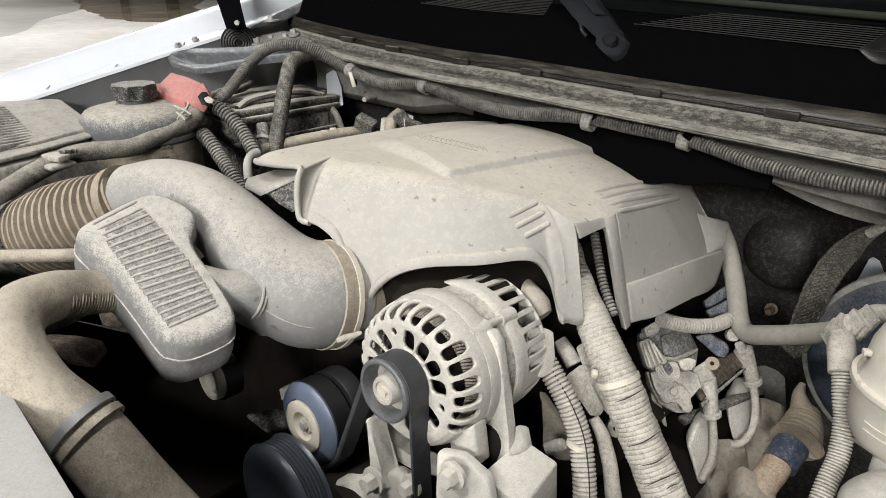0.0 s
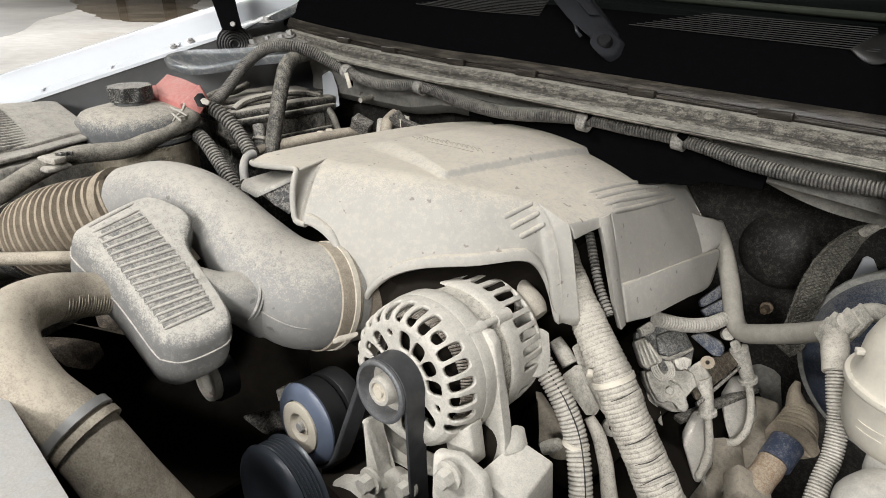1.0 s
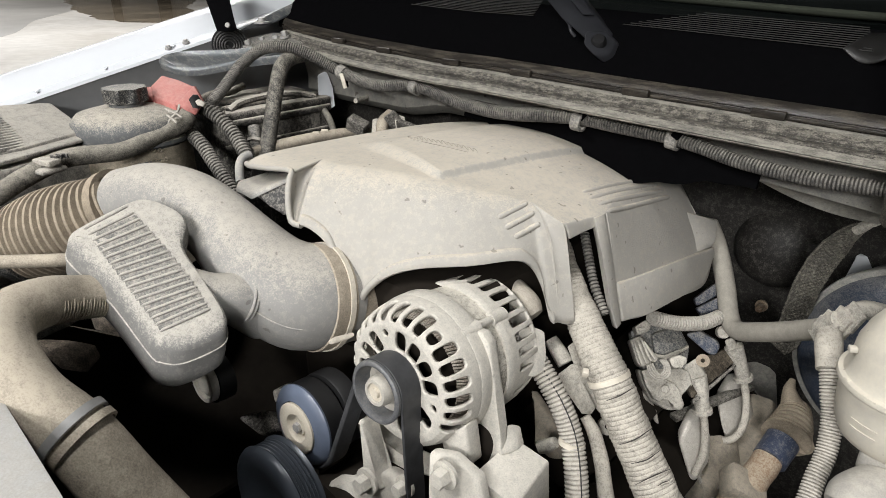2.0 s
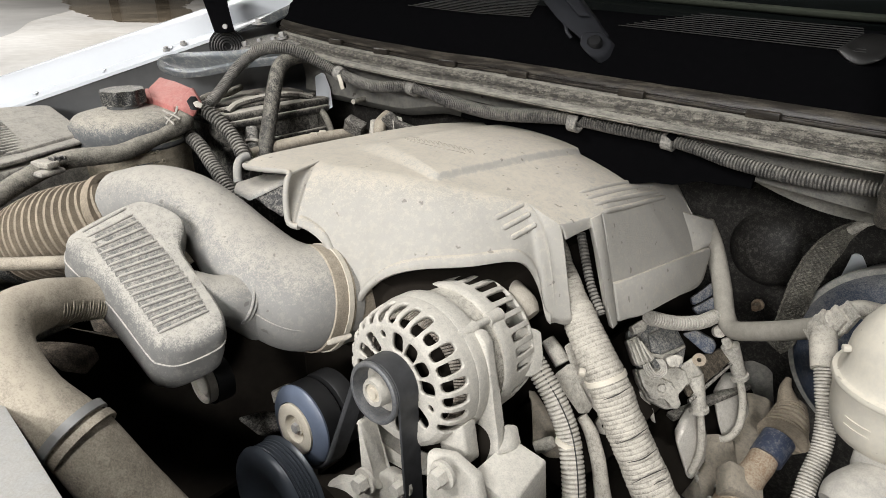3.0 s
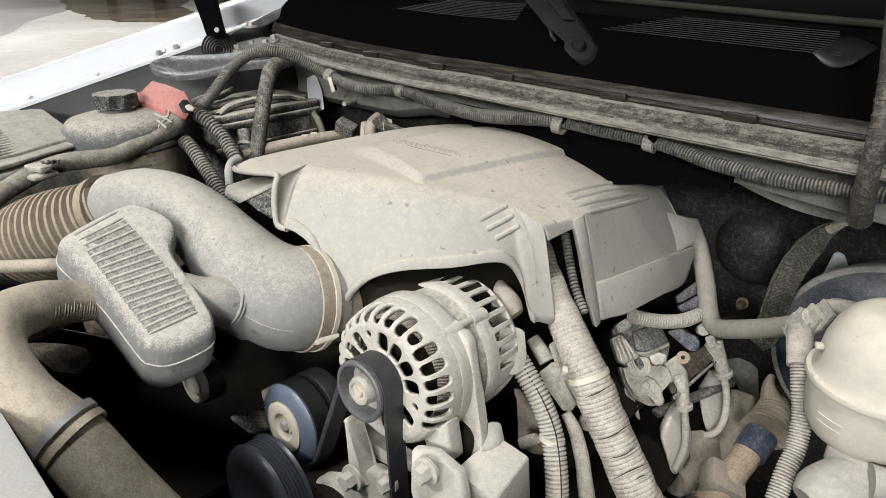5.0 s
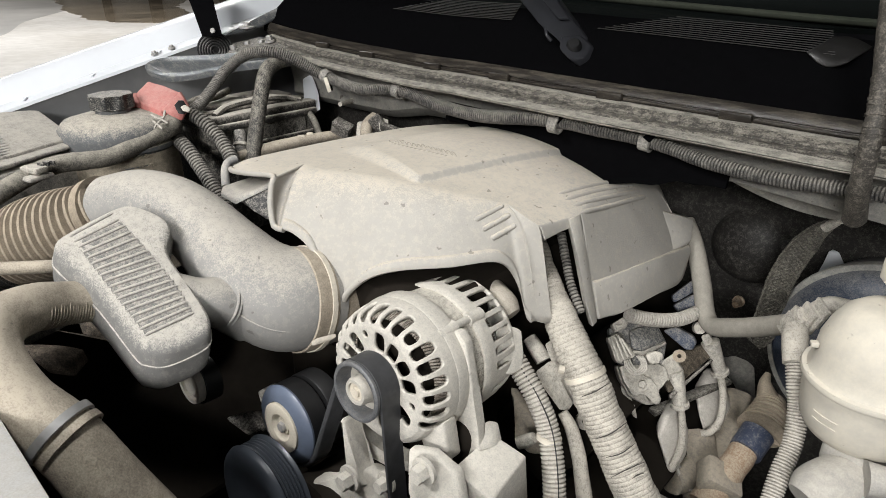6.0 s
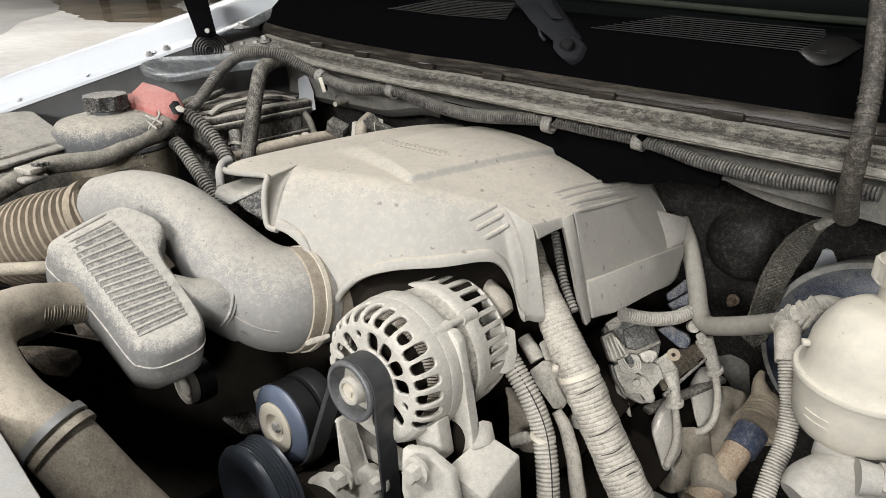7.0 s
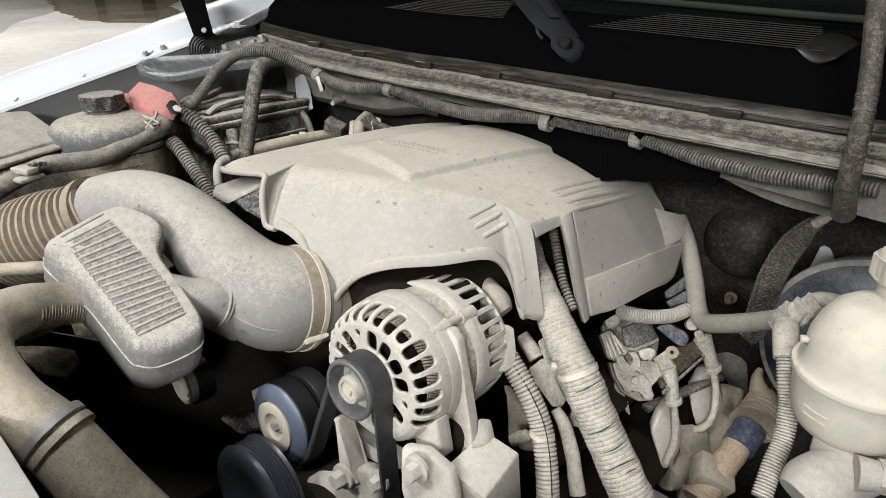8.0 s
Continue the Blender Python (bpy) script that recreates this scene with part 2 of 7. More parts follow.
# ---- building helpers ----
def mesh_of(name, bm, material, angle=38):
    bmesh.ops.recalc_face_normals(bm, faces=bm.faces)
    me = bpy.data.meshes.new(name)
    bm.to_mesh(me)
    bm.free()
    me.materials.append(material)
    me.polygons.foreach_set("use_smooth", [True] * len(me.polygons))
    me.set_sharp_from_angle(angle=radians(angle))
    return me


def thing(name, place, label, category, group="", kind=""):
    ob = new(name)
    ob.empty_display_size = 0.03
    ob.location = place
    return tagged(ob, label, category, group, kind)


def part(name, bm, material, parent, label="", angle=38):
    """One mesh, built in world places, under a thing or a part."""
    ob = new(name, mesh_of(name, bm, material, angle))
    ob.parent = parent
    if parent.type == "EMPTY":
        ob.matrix_parent_inverse = Matrix.Translation(-parent.location)
    if label:
        ob["label"] = label
    return ob


def solo(name, bm, material, label, category, group="", kind="", angle=38):
    return tagged(new(name, mesh_of(name, bm, material, angle)), label, category, group, kind)


def V(*a):
    return Vector(a[0] if len(a) == 1 else a)


def spline(pts, n, closed=False):
    """Points along a smooth curve through pts."""
    pts = [np.array(p, float) for p in pts]
    k = len(pts)
    out = []
    spans = k if closed else k - 1
    for i in range(spans):
        p1, p2 = pts[i], pts[(i + 1) % k]
        p0 = pts[(i - 1) % k] if closed or i else 2 * p1 - p2
        p3 = pts[(i + 2) % k] if closed or i + 2 < k else 2 * p2 - p1
        for j in range(n):
            t = j / n
            out.append(0.5 * (2 * p1 + (p2 - p0) * t + (2 * p0 - 5 * p1 + 4 * p2 - p3) * t**2 + (3 * p1 - p0 - 3 * p2 + p3) * t**3))
    if not closed:
        out.append(pts[-1])
    return np.array(out)


def even(line, step):
    gap = np.linalg.norm(np.diff(line, axis=0), axis=1)
    s = np.r_[0, np.cumsum(gap)]
    k = max(2, int(s[-1] / step) + 1)
    u = np.linspace(0, s[-1], k)
    return np.stack([np.interp(u, s, line[:, c]) for c in range(line.shape[1])], 1), u


def tube(bm, pts, r, seg=14, step=0.008, ridge=0.0, depth=0.0, cap=True, flat=1.0, wobble=0.0, groove=(0, 0, 0.12, 1, 0.5, 0.06)):
    """A round hose along pts; r a number or one radius a point; ridge: pitch of corrugations."""
    rad = r if hasattr(r, "__len__") else [r] * len(pts)
    line = spline([(*p, q) for p, q in zip(pts, rad)], 12)
    if ridge:
        step = ridge / 6
    line, run = even(line, step)
    t = np.gradient(line[:, :3], axis=0)
    t /= np.linalg.norm(t, axis=1)[:, None]
    side = np.cross(t[0], (0.13, 0.21, 0.97))
    side /= np.linalg.norm(side)
    rings = []
    for i, (p, d) in enumerate(zip(line, t)):
        side = side - d * (side @ d)
        side /= np.linalg.norm(side)
        other = np.cross(d, side)
        q = p[3]
        if ridge:
            q -= depth * groove[i % 6]
        ring = []
        for j in range(seg):
            a = 2 * math.pi * j / seg
            w = q * (1 + wobble * noise.noise((run[i] * 45, math.cos(a) * 1.2, math.sin(a) * 1.2)))
            ring.append(bm.verts.new(p[:3] + w * math.cos(a) * side + w * flat * math.sin(a) * other))
        rings.append(ring)
    for a, b in zip(rings, rings[1:]):
        for j in range(seg):
            bm.faces.new((a[j], a[(j + 1) % seg], b[(j + 1) % seg], b[j]))
    if cap:
        bm.faces.new(rings[0][::-1])
        bm.faces.new(rings[-1])
    return bm


def axes_of(direction):
    d = V(direction).normalized()
    s = d.cross(V(0.03, 0.1, 1)).normalized()
    return d, s, d.cross(s)


def lathe(bm, origin, direction, profile, seg=36, a0=0.0, a1=2 * math.pi):
    """Rings of (radius, height) along direction from origin."""
    d, s, u = axes_of(direction)
    o = V(origin)
    full = abs(a1 - a0 - 2 * math.pi) < 1e-6
    rings = []
    for r, h in profile:
        if r < 1e-6:
            rings.append([bm.verts.new(o + d * h)])
        else:
            rings.append([bm.verts.new(o + d * h + (s * math.cos(a) + u * math.sin(a)) * r) for a in (a0 + (a1 - a0) * j / seg for j in range(seg if full else seg + 1))])
    for a, b in zip(rings, rings[1:]):
        for j in range(seg):
            k = (j + 1) % seg if full else j + 1
            q = [a[0] if len(a) == 1 else a[j], a[0] if len(a) == 1 else a[k], b[0] if len(b) == 1 else b[k], b[0] if len(b) == 1 else b[j]]
            q = list(dict.fromkeys(q))
            if len(q) > 2:
                bm.faces.new(q)
    return bm


def box(bm, centre, size, turn=None, bevel=0.003, seg=2):
    m = Matrix.Translation(centre) @ (turn.to_4x4() if turn else Matrix()) @ Matrix.Diagonal((*size, 1))
    g = bmesh.ops.create_cube(bm, size=1.0, matrix=m)
    if bevel:
        es = list({e for v in g["verts"] for e in v.link_edges})
        bmesh.ops.bevel(bm, geom=es, offset=bevel, segments=seg, affect="EDGES", profile=0.5)
    return bm


def beam(bm, a, b, w, h, bevel=0.002, up=(0, 0, 1)):
    """A bar from a to b, w wide and h high."""
    a, b = V(a), V(b)
    d = (b - a).normalized()
    s = d.cross(V(up)).normalized()
    return box(bm, (a + b) / 2, ((b - a).length, w, h), Matrix((d, s * -1, d.cross(s * -1))).transposed(), bevel)


def prism(bm, outline, push, bevel=0.003, seg=2):
    """A plate: a flat outline and its copy moved by push, edges rounded."""
    lo = [bm.verts.new(V(p)) for p in outline]
    hi = [bm.verts.new(V(p) + V(push)) for p in outline]
    k = len(lo)
    fs = [bm.faces.new(lo[::-1]), bm.faces.new(hi)]
    fs += [bm.faces.new((lo[i], lo[(i + 1) % k], hi[(i + 1) % k], hi[i])) for i in range(k)]
    if bevel:
        es = list({e for f in fs for e in f.edges})
        bmesh.ops.bevel(bm, geom=es, offset=bevel, segments=seg, affect="EDGES", profile=0.5)
    return bm


def loft(bm, rings, closed=True):
    rows = [[bm.verts.new(p) for p in ring] for ring in rings]
    for a, b in zip(rows, rows[1:]):
        k = len(a)
        for j in range(k if closed else k - 1):
            bm.faces.new((a[j], a[(j + 1) % k], b[(j + 1) % k], b[j]))
    return rows


def sweep(profile, x0, x1, n=40, rise=None, thick=0.0025):
    """A sheet with the section (y, z) carried along x, given thickness downwards."""
    bm = bmesh.new()
    rows = []
    back = [(y + thick * 0.4, z - thick) for y, z in profile][::-1]
    for i in range(n + 1):
        x = x0 + (x1 - x0) * i / n
        dz = rise(x) if rise else 0.0
        rows.append([(x, y, z + dz) for y, z in [*profile, *back]])
    r = loft(bm, rows)
    bm.faces.new(r[0]), bm.faces.new(r[-1][::-1])
    return bm


def slotted_shell(o, d, profile, holes, rows=84, cols=620):
    """A turned shell along (radius, height) places with rounded openings: holes of (angle, along, half arc, half length, power)."""
    bm = bmesh.new()
    line, run = even(np.array(profile, float), 1e-4)
    u = np.linspace(0, run[-1], rows)
    dd, s, w = axes_of(d)

    def place(along, a):
        r, h = float(np.interp(along, run, line[:, 0])), float(np.interp(along, run, line[:, 1]))
        return V(o) + dd * h + (s * math.cos(a) + w * math.sin(a)) * r

    def inside(hole, along, a):
        ha, hs, hw, hl, pw = hole
        da = (a - ha + math.pi) % (2 * math.pi) - math.pi
        x, y = da * float(np.interp(along, run, line[:, 0])), along - hs
        return (abs(x) / hw) ** pw + (abs(y) / hl) ** pw, x, y

    rr = np.interp(u, run, line[:, 0])
    grid = [[bm.verts.new(place(u[i], 2 * math.pi * j / cols)) for j in range(cols)] for i in range(rows)]
    spot = {grid[i][j]: (u[i], 2 * math.pi * j / cols) for i in range(rows) for j in range(cols)}
    for i in range(rows - 1):
        um, rm = (u[i] + u[i + 1]) / 2, (rr[i] + rr[i + 1]) / 2
        near = [h for h in holes if abs(um - h[1]) < h[3]]
        for j in range(cols):
            a = 2 * math.pi * (j + 0.5) / cols
            if not any(abs((a - h[0] + math.pi) % (2 * math.pi) - math.pi) * rm < h[2] and inside(h, um, a)[0] < 1 for h in near):
                k = (j + 1) % cols
                bm.faces.new((grid[i][j], grid[i][k], grid[i + 1][k], grid[i + 1][j]))
    bmesh.ops.delete(bm, geom=[v for v in bm.verts if not v.link_faces], context="VERTS")
    # rim corners are drawn onto the openings' outlines
    for v in [v for v in bm.verts if v.is_boundary]:
        along, a = spot[v]
        if along < u[1] or along > u[-2]:
            continue
        best = min(((abs(inside(h, along, a)[0] - 1), h) for h in holes), key=lambda q: q[0])[1]
        val, x, y = inside(best, along, a)
        if 0.05 < val < 4.0:
            k = val ** (-1 / best[4])
            v.co = place(best[1] + y * k, best[0] + x * k / float(np.interp(along, run, line[:, 0])))
    return bm


def pitted(bm, depth):
    """Pushes the points of a cast part in and out along their normals, in two sizes."""
    bm.normal_update()
    for v in bm.verts:
        p = v.co
        v.co = p + v.normal * depth * (0.8 * noise.noise(p * 60) + 0.6 * noise.noise(p * 170))
    return bm


def hex_bolt(bm, place, direction, r=0.008, h=0.007):
    d, s, u = axes_of(direction)
    lathe(bm, V(place) - d * 0.004, d, [(0, 0), (r * 1.5, 0), (r * 1.5, 0.0035), (0, 0.0035)], 20)
    lathe(bm, place, d, [(r, 0), (r, h * 0.8), (r * 0.86, h), (0, h)], 6)
    return bm


B = bmesh.new


# ---- the hall ----
def hall():
    solo("floor", box(B(), (-16, 6, -0.05), (64, 52, 0.1), None, 0), M_FLOOR, "pale concrete hall floor with dark wet puddles", "floor", kind="structure")
    walls = (("wall_west", (-48.1, 6, 3.5), (0.2, 52, 7)), ("wall_east", (16.1, 6, 3.5), (0.2, 52, 7)),
             ("wall_north", (-16, 32.1, 3.5), (64, 0.2, 7)), ("wall_south", (-16, -20.1, 3.5), (64, 0.2, 7)))
    for n, c, s in walls:
        solo(n, box(B(), c, s, None, 0), M_WALL, "plain painted wall of the hall", "wall", kind="structure")
    shores = (((-29.6, 9.0), (-23.4, 7.45), (-20.1, 6.95), (-18.1, 7.3), (-17.5, 8.2), (-19.5, 9.6), (-24.6, 11.6), (-34.3, 16.3), (-40.5, 12.4)), ((-20.4, 10.9), (-19.5, 10.9), (-22.6, 13.9), (-30.2, 18.8), (-32.4, 17.5), (-25.0, 13.2)))
    for seed, shore in enumerate(shores):
        ring = [(x + 0.35 * noise.noise((x * 0.9, y * 0.9, seed)), y + 0.25 * noise.noise((y * 1.3, x * 1.1, seed + 4)), 0.0) for x, y in spline(shore, 12, True)]
        solo("puddle", prism(B(), ring, (0, 0, 0.006), 0), M_PUDDLE, "shallow water puddle on the concrete floor, brown reflection painted in", "puddle", "puddles on the floor")
    # large floor area in a darker, greyer concrete tone
    patch_edge = [(-16.2, 2.9), (-21.5, 5.6), (-25.0, 7.6), (-31.2, 10.8), (-40.0, 12.0), (-45.0, 9.0), (-45.0, -2.0), (-20.0, -2.0)]
    solo("darker_patch", prism(B(), [(x, y, 0.0) for x, y in spline(patch_edge, 8, True)], (0, 0, 0.003), 0), M_DARKFLOOR, "darker patch on the concrete floor", "damp patch")
    # unseen light and dark columns, added to put streaks into the puddle's reflection
    for i in range(14):
        solo("reflection_column", box(B(), (-47.8, -12 + 2.9 * i + 0.4 * (i % 3), 2.2), (0.3, 0.5 + 0.35 * (i % 2), 4.4), None, 0.03), M_ROOF if i % 3 else M_WALL, "unseen column added to streak the puddle's reflection", "column", "columns along the wall")
    solo("ceiling", box(B(), (-16, 6, 7.1), (64, 52, 0.2), None, 0), M_ROOF, "dark steel hall ceiling", "ceiling", kind="structure")


hall()


# ---- the truck's body round the engine bay ----
truck = thing("pickup_truck", (0, 0.4, 0), "white pickup truck front with its engine bay open and dusty", "pickup truck")


def fender_rise(y):
    return 1.206 + 0.215 * (y - 0.205)


def body():
    # passenger fender: rounded top sheet and its inner flange
    bm = B()
    rows = []
    for i in range(25):
        y = -0.55 + 1.55 * i / 24
        z = fender_rise(y)
        sec = [(-0.736, -0.006), (-0.738, -0.001), (-0.748, 0.002), (-0.772, 0.003), (-0.780, 0.012), (-0.800, 0.026), (-0.830, 0.034), (-0.870, 0.030), (-0.910, 0.012),
               (-0.940, -0.03), (-0.958, -0.10), (-0.965, -0.25), (-0.965, -0.55), (-0.955, -0.55), (-0.94, -0.1), (-0.87, 0.02), (-0.76, -0.008), (-0.745, -0.008)]
        w = 0.80 + 0.30 * max(0.0, y)
        rows.append([(-0.736 + (x + 0.736) * w if dz > -0.05 else x, y, z + dz * (w if dz > -0.05 else 1.0)) for x, dz in sec])
    r = loft(bm, rows)
    bm.faces.new(r[0]), bm.faces.new(r[-1][::-1])
    fender = part("fender", bm, M_WHITE, truck, "glossy white front fender")
    for y in (0.494, 0.527):
        b2 = B()
        z = fender_rise(y) + 0.003
        hex_bolt(b2, (-0.747, y, z + 0.003), (0, -0.2, 1), 0.0042, 0.0030)
        part("bolt", b2, M_CLAMP, fender)
    for y in (0.385, 0.277, 0.506):
        part("flange_tab", beam(B(), (-0.757, y + 0.004, fender_rise(y) + 0.0045), (-0.744, y - 0.004, fender_rise(y) + 0.0035), 0.004, 0.003, 0.001), M_WHITE, fender, "small white tab on the flange")
    # dark inner apron under the flange
    bm = B()
    rows = []
    for i in range(13):
        y = -0.4 + 1.3 * i / 12
        z = fender_rise(y) - 0.005
        rows.append([(-0.738, y, z), (-0.76, y, z - 0.10), (-0.78, y, 0.95), (-0.79, y, 0.95), (-0.77, y, z - 0.1), (-0.745, y, z)])
    r = loft(bm, rows)
    bm.faces.new(r[0]), bm.faces.new(r[-1][::-1])
    part("inner_apron", bm, M_APRON, truck, "dark dusty inner wing panel")
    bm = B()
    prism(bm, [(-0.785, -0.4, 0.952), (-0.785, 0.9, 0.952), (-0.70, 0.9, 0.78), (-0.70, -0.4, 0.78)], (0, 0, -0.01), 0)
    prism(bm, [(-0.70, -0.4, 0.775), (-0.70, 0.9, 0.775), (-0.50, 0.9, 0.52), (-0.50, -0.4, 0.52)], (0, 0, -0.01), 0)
    part("lower_liner", bm, M_PITSHADE, truck, "lower wing liner in shade-black colour")
    # wheels under the fenders
    for x in (-0.80, 0.80):
        k = 1 if x > 0 else -1
        wh = part("wheel", lathe(B(), (x - 0.12 * k, 0.36, 0.385), (k, 0, 0), [(0.20, 0.02), (0.28, 0.0), (0.36, 0.02), (0.385, 0.05), (0.385, 0.19), (0.36, 0.22), (0.28, 0.235), (0.22, 0.225), (0.20, 0.02)], 48), M_DARK, truck, "black tyre")
        part("rim", lathe(B(), (x - 0.12 * k, 0.36, 0.385), (k, 0, 0), [(0, 0.17), (0.06, 0.18), (0.10, 0.16), (0.19, 0.17), (0.225, 0.215), (0.225, 0.03), (0.0, 0.05)], 40), M_PULFACE0, wh, "steel rim")
    # driver side apron and fender, mostly out of sight
    bm = B()
    rows = []
    for i in range(13):
        y = -0.4 + 1.35 * i / 12
        z = fender_rise(y)
        rows.append([(0.735, y, z - 0.02), (0.74, y, z), (0.80, y, z + 0.026), (0.87, y, z + 0.03), (0.94, y, z - 0.03), (0.965, y, z - 0.25), (0.965, y, z - 0.55), (0.94, y, z - 0.1), (0.87, y, z + 0.015), (0.76, y, z - 0.01), (0.76, y, 0.8), (0.745, y, 0.8)])
    r = loft(bm, rows)
    bm.faces.new(r[0]), bm.faces.new(r[-1][::-1])
    part("fender", bm, M_WHITE, truck, "glossy white front fender")
    # upper radiator support across the front
    bm = B()
    sec = [(0.049, 1.085), (0.047, 1.098), (0.040, 1.1), (-0.05, 1.103), (-0.16, 1.098), (-0.27, 1.07), (-0.36, 1.0), (-0.40, 0.85), (-0.39, 0.85), (-0.26, 1.05), (-0.05, 1.09), (0.03, 1.088), (0.04, 1.05), (0.047, 1.05)]
    rows = [[(-0.76 + 1.52 * i / 24, y, z) for y, z in sec] for i in range(25)]
    r = loft(bm, rows)
    bm.faces.new(r[0]), bm.faces.new(r[-1][::-1])
    part("radiator_support_panel", bm, M_SUPPORT, truck, "dusty white upper radiator support panel")
    # radiator and fan shroud below it, coloured black for the shade there
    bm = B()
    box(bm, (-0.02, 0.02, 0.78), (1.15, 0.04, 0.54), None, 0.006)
    part("radiator", bm, M_PITSHADE, truck, "radiator core in shade-black colour")
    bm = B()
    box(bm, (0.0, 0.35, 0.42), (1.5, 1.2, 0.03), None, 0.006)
    part("undertray", bm, M_PITSHADE, truck, "undertray in shade-black colour")


M_PULFACE0 = plain("painted_wheel_steel", (0.3, 0.3, 0.3, 1), 0.4, 0.5)
M_SUPPORT = dusty("dusty_white_panel", (0.5, 0.5, 0.49, 1), 0.42, 0.1, dust=(0.42, 0.40, 0.37, 1), patch=9.0, rough=0.4, bump=0.12)
body()


def hood():
    """The raised hood over the cowl, held by its hinge arm."""
    bm = B()
    a, n = radians(57), 10
    up, out = V(0, -math.cos(a), math.sin(a)), V(0, math.sin(a), math.cos(a))
    rows = []
    for i in range(n + 1):
        f = i / n
        base = V(0, 0.80, 1.42) + up * 1.10 * f + out * 0.05 * math.sin(math.pi * f)
        half = 0.74 - 0.04 * f
        rows.append([tuple(base + V(half * k, 0, 0) - out * (0.03 * k * k)) for k in np.linspace(-1, 1, 13)] + [tuple(base + V(half * k, 0, 0) - out * (0.03 * k * k) + out * 0.03) for k in np.linspace(1, -1, 13)])
    r = loft(bm, rows)
    bm.faces.new(r[0]), bm.faces.new(r[-1][::-1])
    return part("hood", bm, M_HOOD, truck, "raised hood with dark underside lining")


M_HOOD = plain("dark_hood_lining", (0.008, 0.008, 0.0085, 1), 0.8, 0.0, 30.0, 0.3)
hood()


def seal_rise(x):
    return 0.028 * max(0.0, (-0.25 - x) / 0.4) ** 1.6 + float(np.interp(x, (-0.66, -0.36, -0.18, 0.05, 0.30, 0.78), (0, 0.007, 0.0065, 0, -0.0055, -0.010)))


def cowl_rise(x):
    return seal_rise(x) - 0.018 * max(0.0, x - 0.02)


def cowl():
    c = part("cowl", sweep([(0.705, 1.262), (0.708, 1.276), (0.745, 1.304), (0.775, 1.327), (0.80, 1.338), (0.83, 1.342)], -0.72, 0.78, 60, cowl_rise), M_COWL, truck, "black plastic cowl panel below the windscreen")
    for x0, x1 in ((-0.42, -0.165), (-0.022, 0.26)):
        for i in range(11):
            b2 = B()
            y = 0.778 + 0.0045 * i
            z = 1.3305 + 0.0018 * i
            sl = 0.0085 * i
            xs = np.linspace(x0 + sl, x1 - sl * 0.2, 6)
            for xa, xb in zip(xs[:-1], xs[1:]):
                # left group is twice as wide, to stand for its brighter reflection
                beam(b2, (xa, y, z + cowl_rise(xa)), (xb, y, z + cowl_rise(xb)), 0.0016 if x0 < -0.1 else 0.0008, 0.0011, 0.0002)
            part("louvre_slat", b2, M_COWLSLAT, c)
    # moulded step between the wiper bays
    flap = B()
    p00, p10, p01, p11 = V((0.236, 0.769, 1.324)), V((0.276, 0.758, 1.318)), V((0.247, 0.811, 1.336)), V((0.288, 0.799, 1.329))
    loft(flap, [[tuple((p00.lerp(p10, u)).lerp(p01.lerp(p11, u), v) + V(0, 0, -0.009 * math.sin(math.pi * u) * (1 - v) + 0.004 * math.sin(math.pi * u) * v)) for v in (0, 0.3, 0.6, 1)] for u in np.linspace(0, 1, 14)], False)
    corner = part("corner_flap", flap, M_FLAP, c, "bent grey corner of the cowl panel")
    sm = corner.modifiers.new("thick", "SOLIDIFY")
    sm.thickness = 0.002
    # rubber seal: two lips
    seal = part("hood_seal", sweep([(0.714, 1.277), (0.709, 1.2785), (0.7045, 1.2745), (0.702, 1.2705), (0.701, 1.268), (0.706, 1.2665), (0.7065, 1.2655), (0.6995, 1.2655), (0.6985, 1.264), (0.6985, 1.2625), (0.706, 1.261), (0.706, 1.259)], -0.70, 0.78, 60, seal_rise, 0.004), M_SEAL, truck, "mud-stained rubber hood seal", 25)
    for x in (-0.52, -0.40, -0.25, -0.12, 0.05, 0.20, 0.34):
        part("seal_clip", box(B(), (x, 0.6965, 1.2655 + seal_rise(x)), (0.034, 0.007, 0.009), None, 0.0015), M_SEAL, seal)
    # pinch flange and firewall upper panel
    fl = part("cowl_flange", sweep([(0.6905, 1.2590), (0.6825, 1.2535), (0.6820, 1.2522), (0.6845, 1.2508), (0.6838, 1.2490), (0.6748, 1.2490), (0.6735, 1.2482), (0.6690, 1.2457), (0.6700, 1.2440)], -0.68, 0.78, 90, seal_rise, 0.0022), M_FLANGE, truck, "mud-caked sheet metal cowl flange", 25)
    part("flange_step", sweep([(0.705, 1.2605), (0.6955, 1.2618), (0.6935, 1.261), (0.6895, 1.2582), (0.6905, 1.2562)], -0.68, 0.78, 90, seal_rise, 0.0022), M_LIP, fl, "grey upper fold of the flange", 25)
    part("flange_lip", sweep([(0.6700, 1.2466), (0.6645, 1.2432), (0.6618, 1.2412), (0.6640, 1.2395), (0.690, 1.2385)], -0.68, 0.78, 90, seal_rise, 0.0022), M_LIP, fl, "pale lower lip of the flange", 25)
    bm = B()
    rows = []
    for i in range(61):
        x = -0.66 + 1.42 * i / 60
        low = 1.200 - 0.016 * min(1.0, max(0.0, (-0.30 - x) / 0.08)) if x < 0.0 else 1.200 - 0.075 * x
        dip = 0.0 if x < 0.13 else min(0.10, 0.42 * (x - 0.13))
        z0 = seal_rise(x)
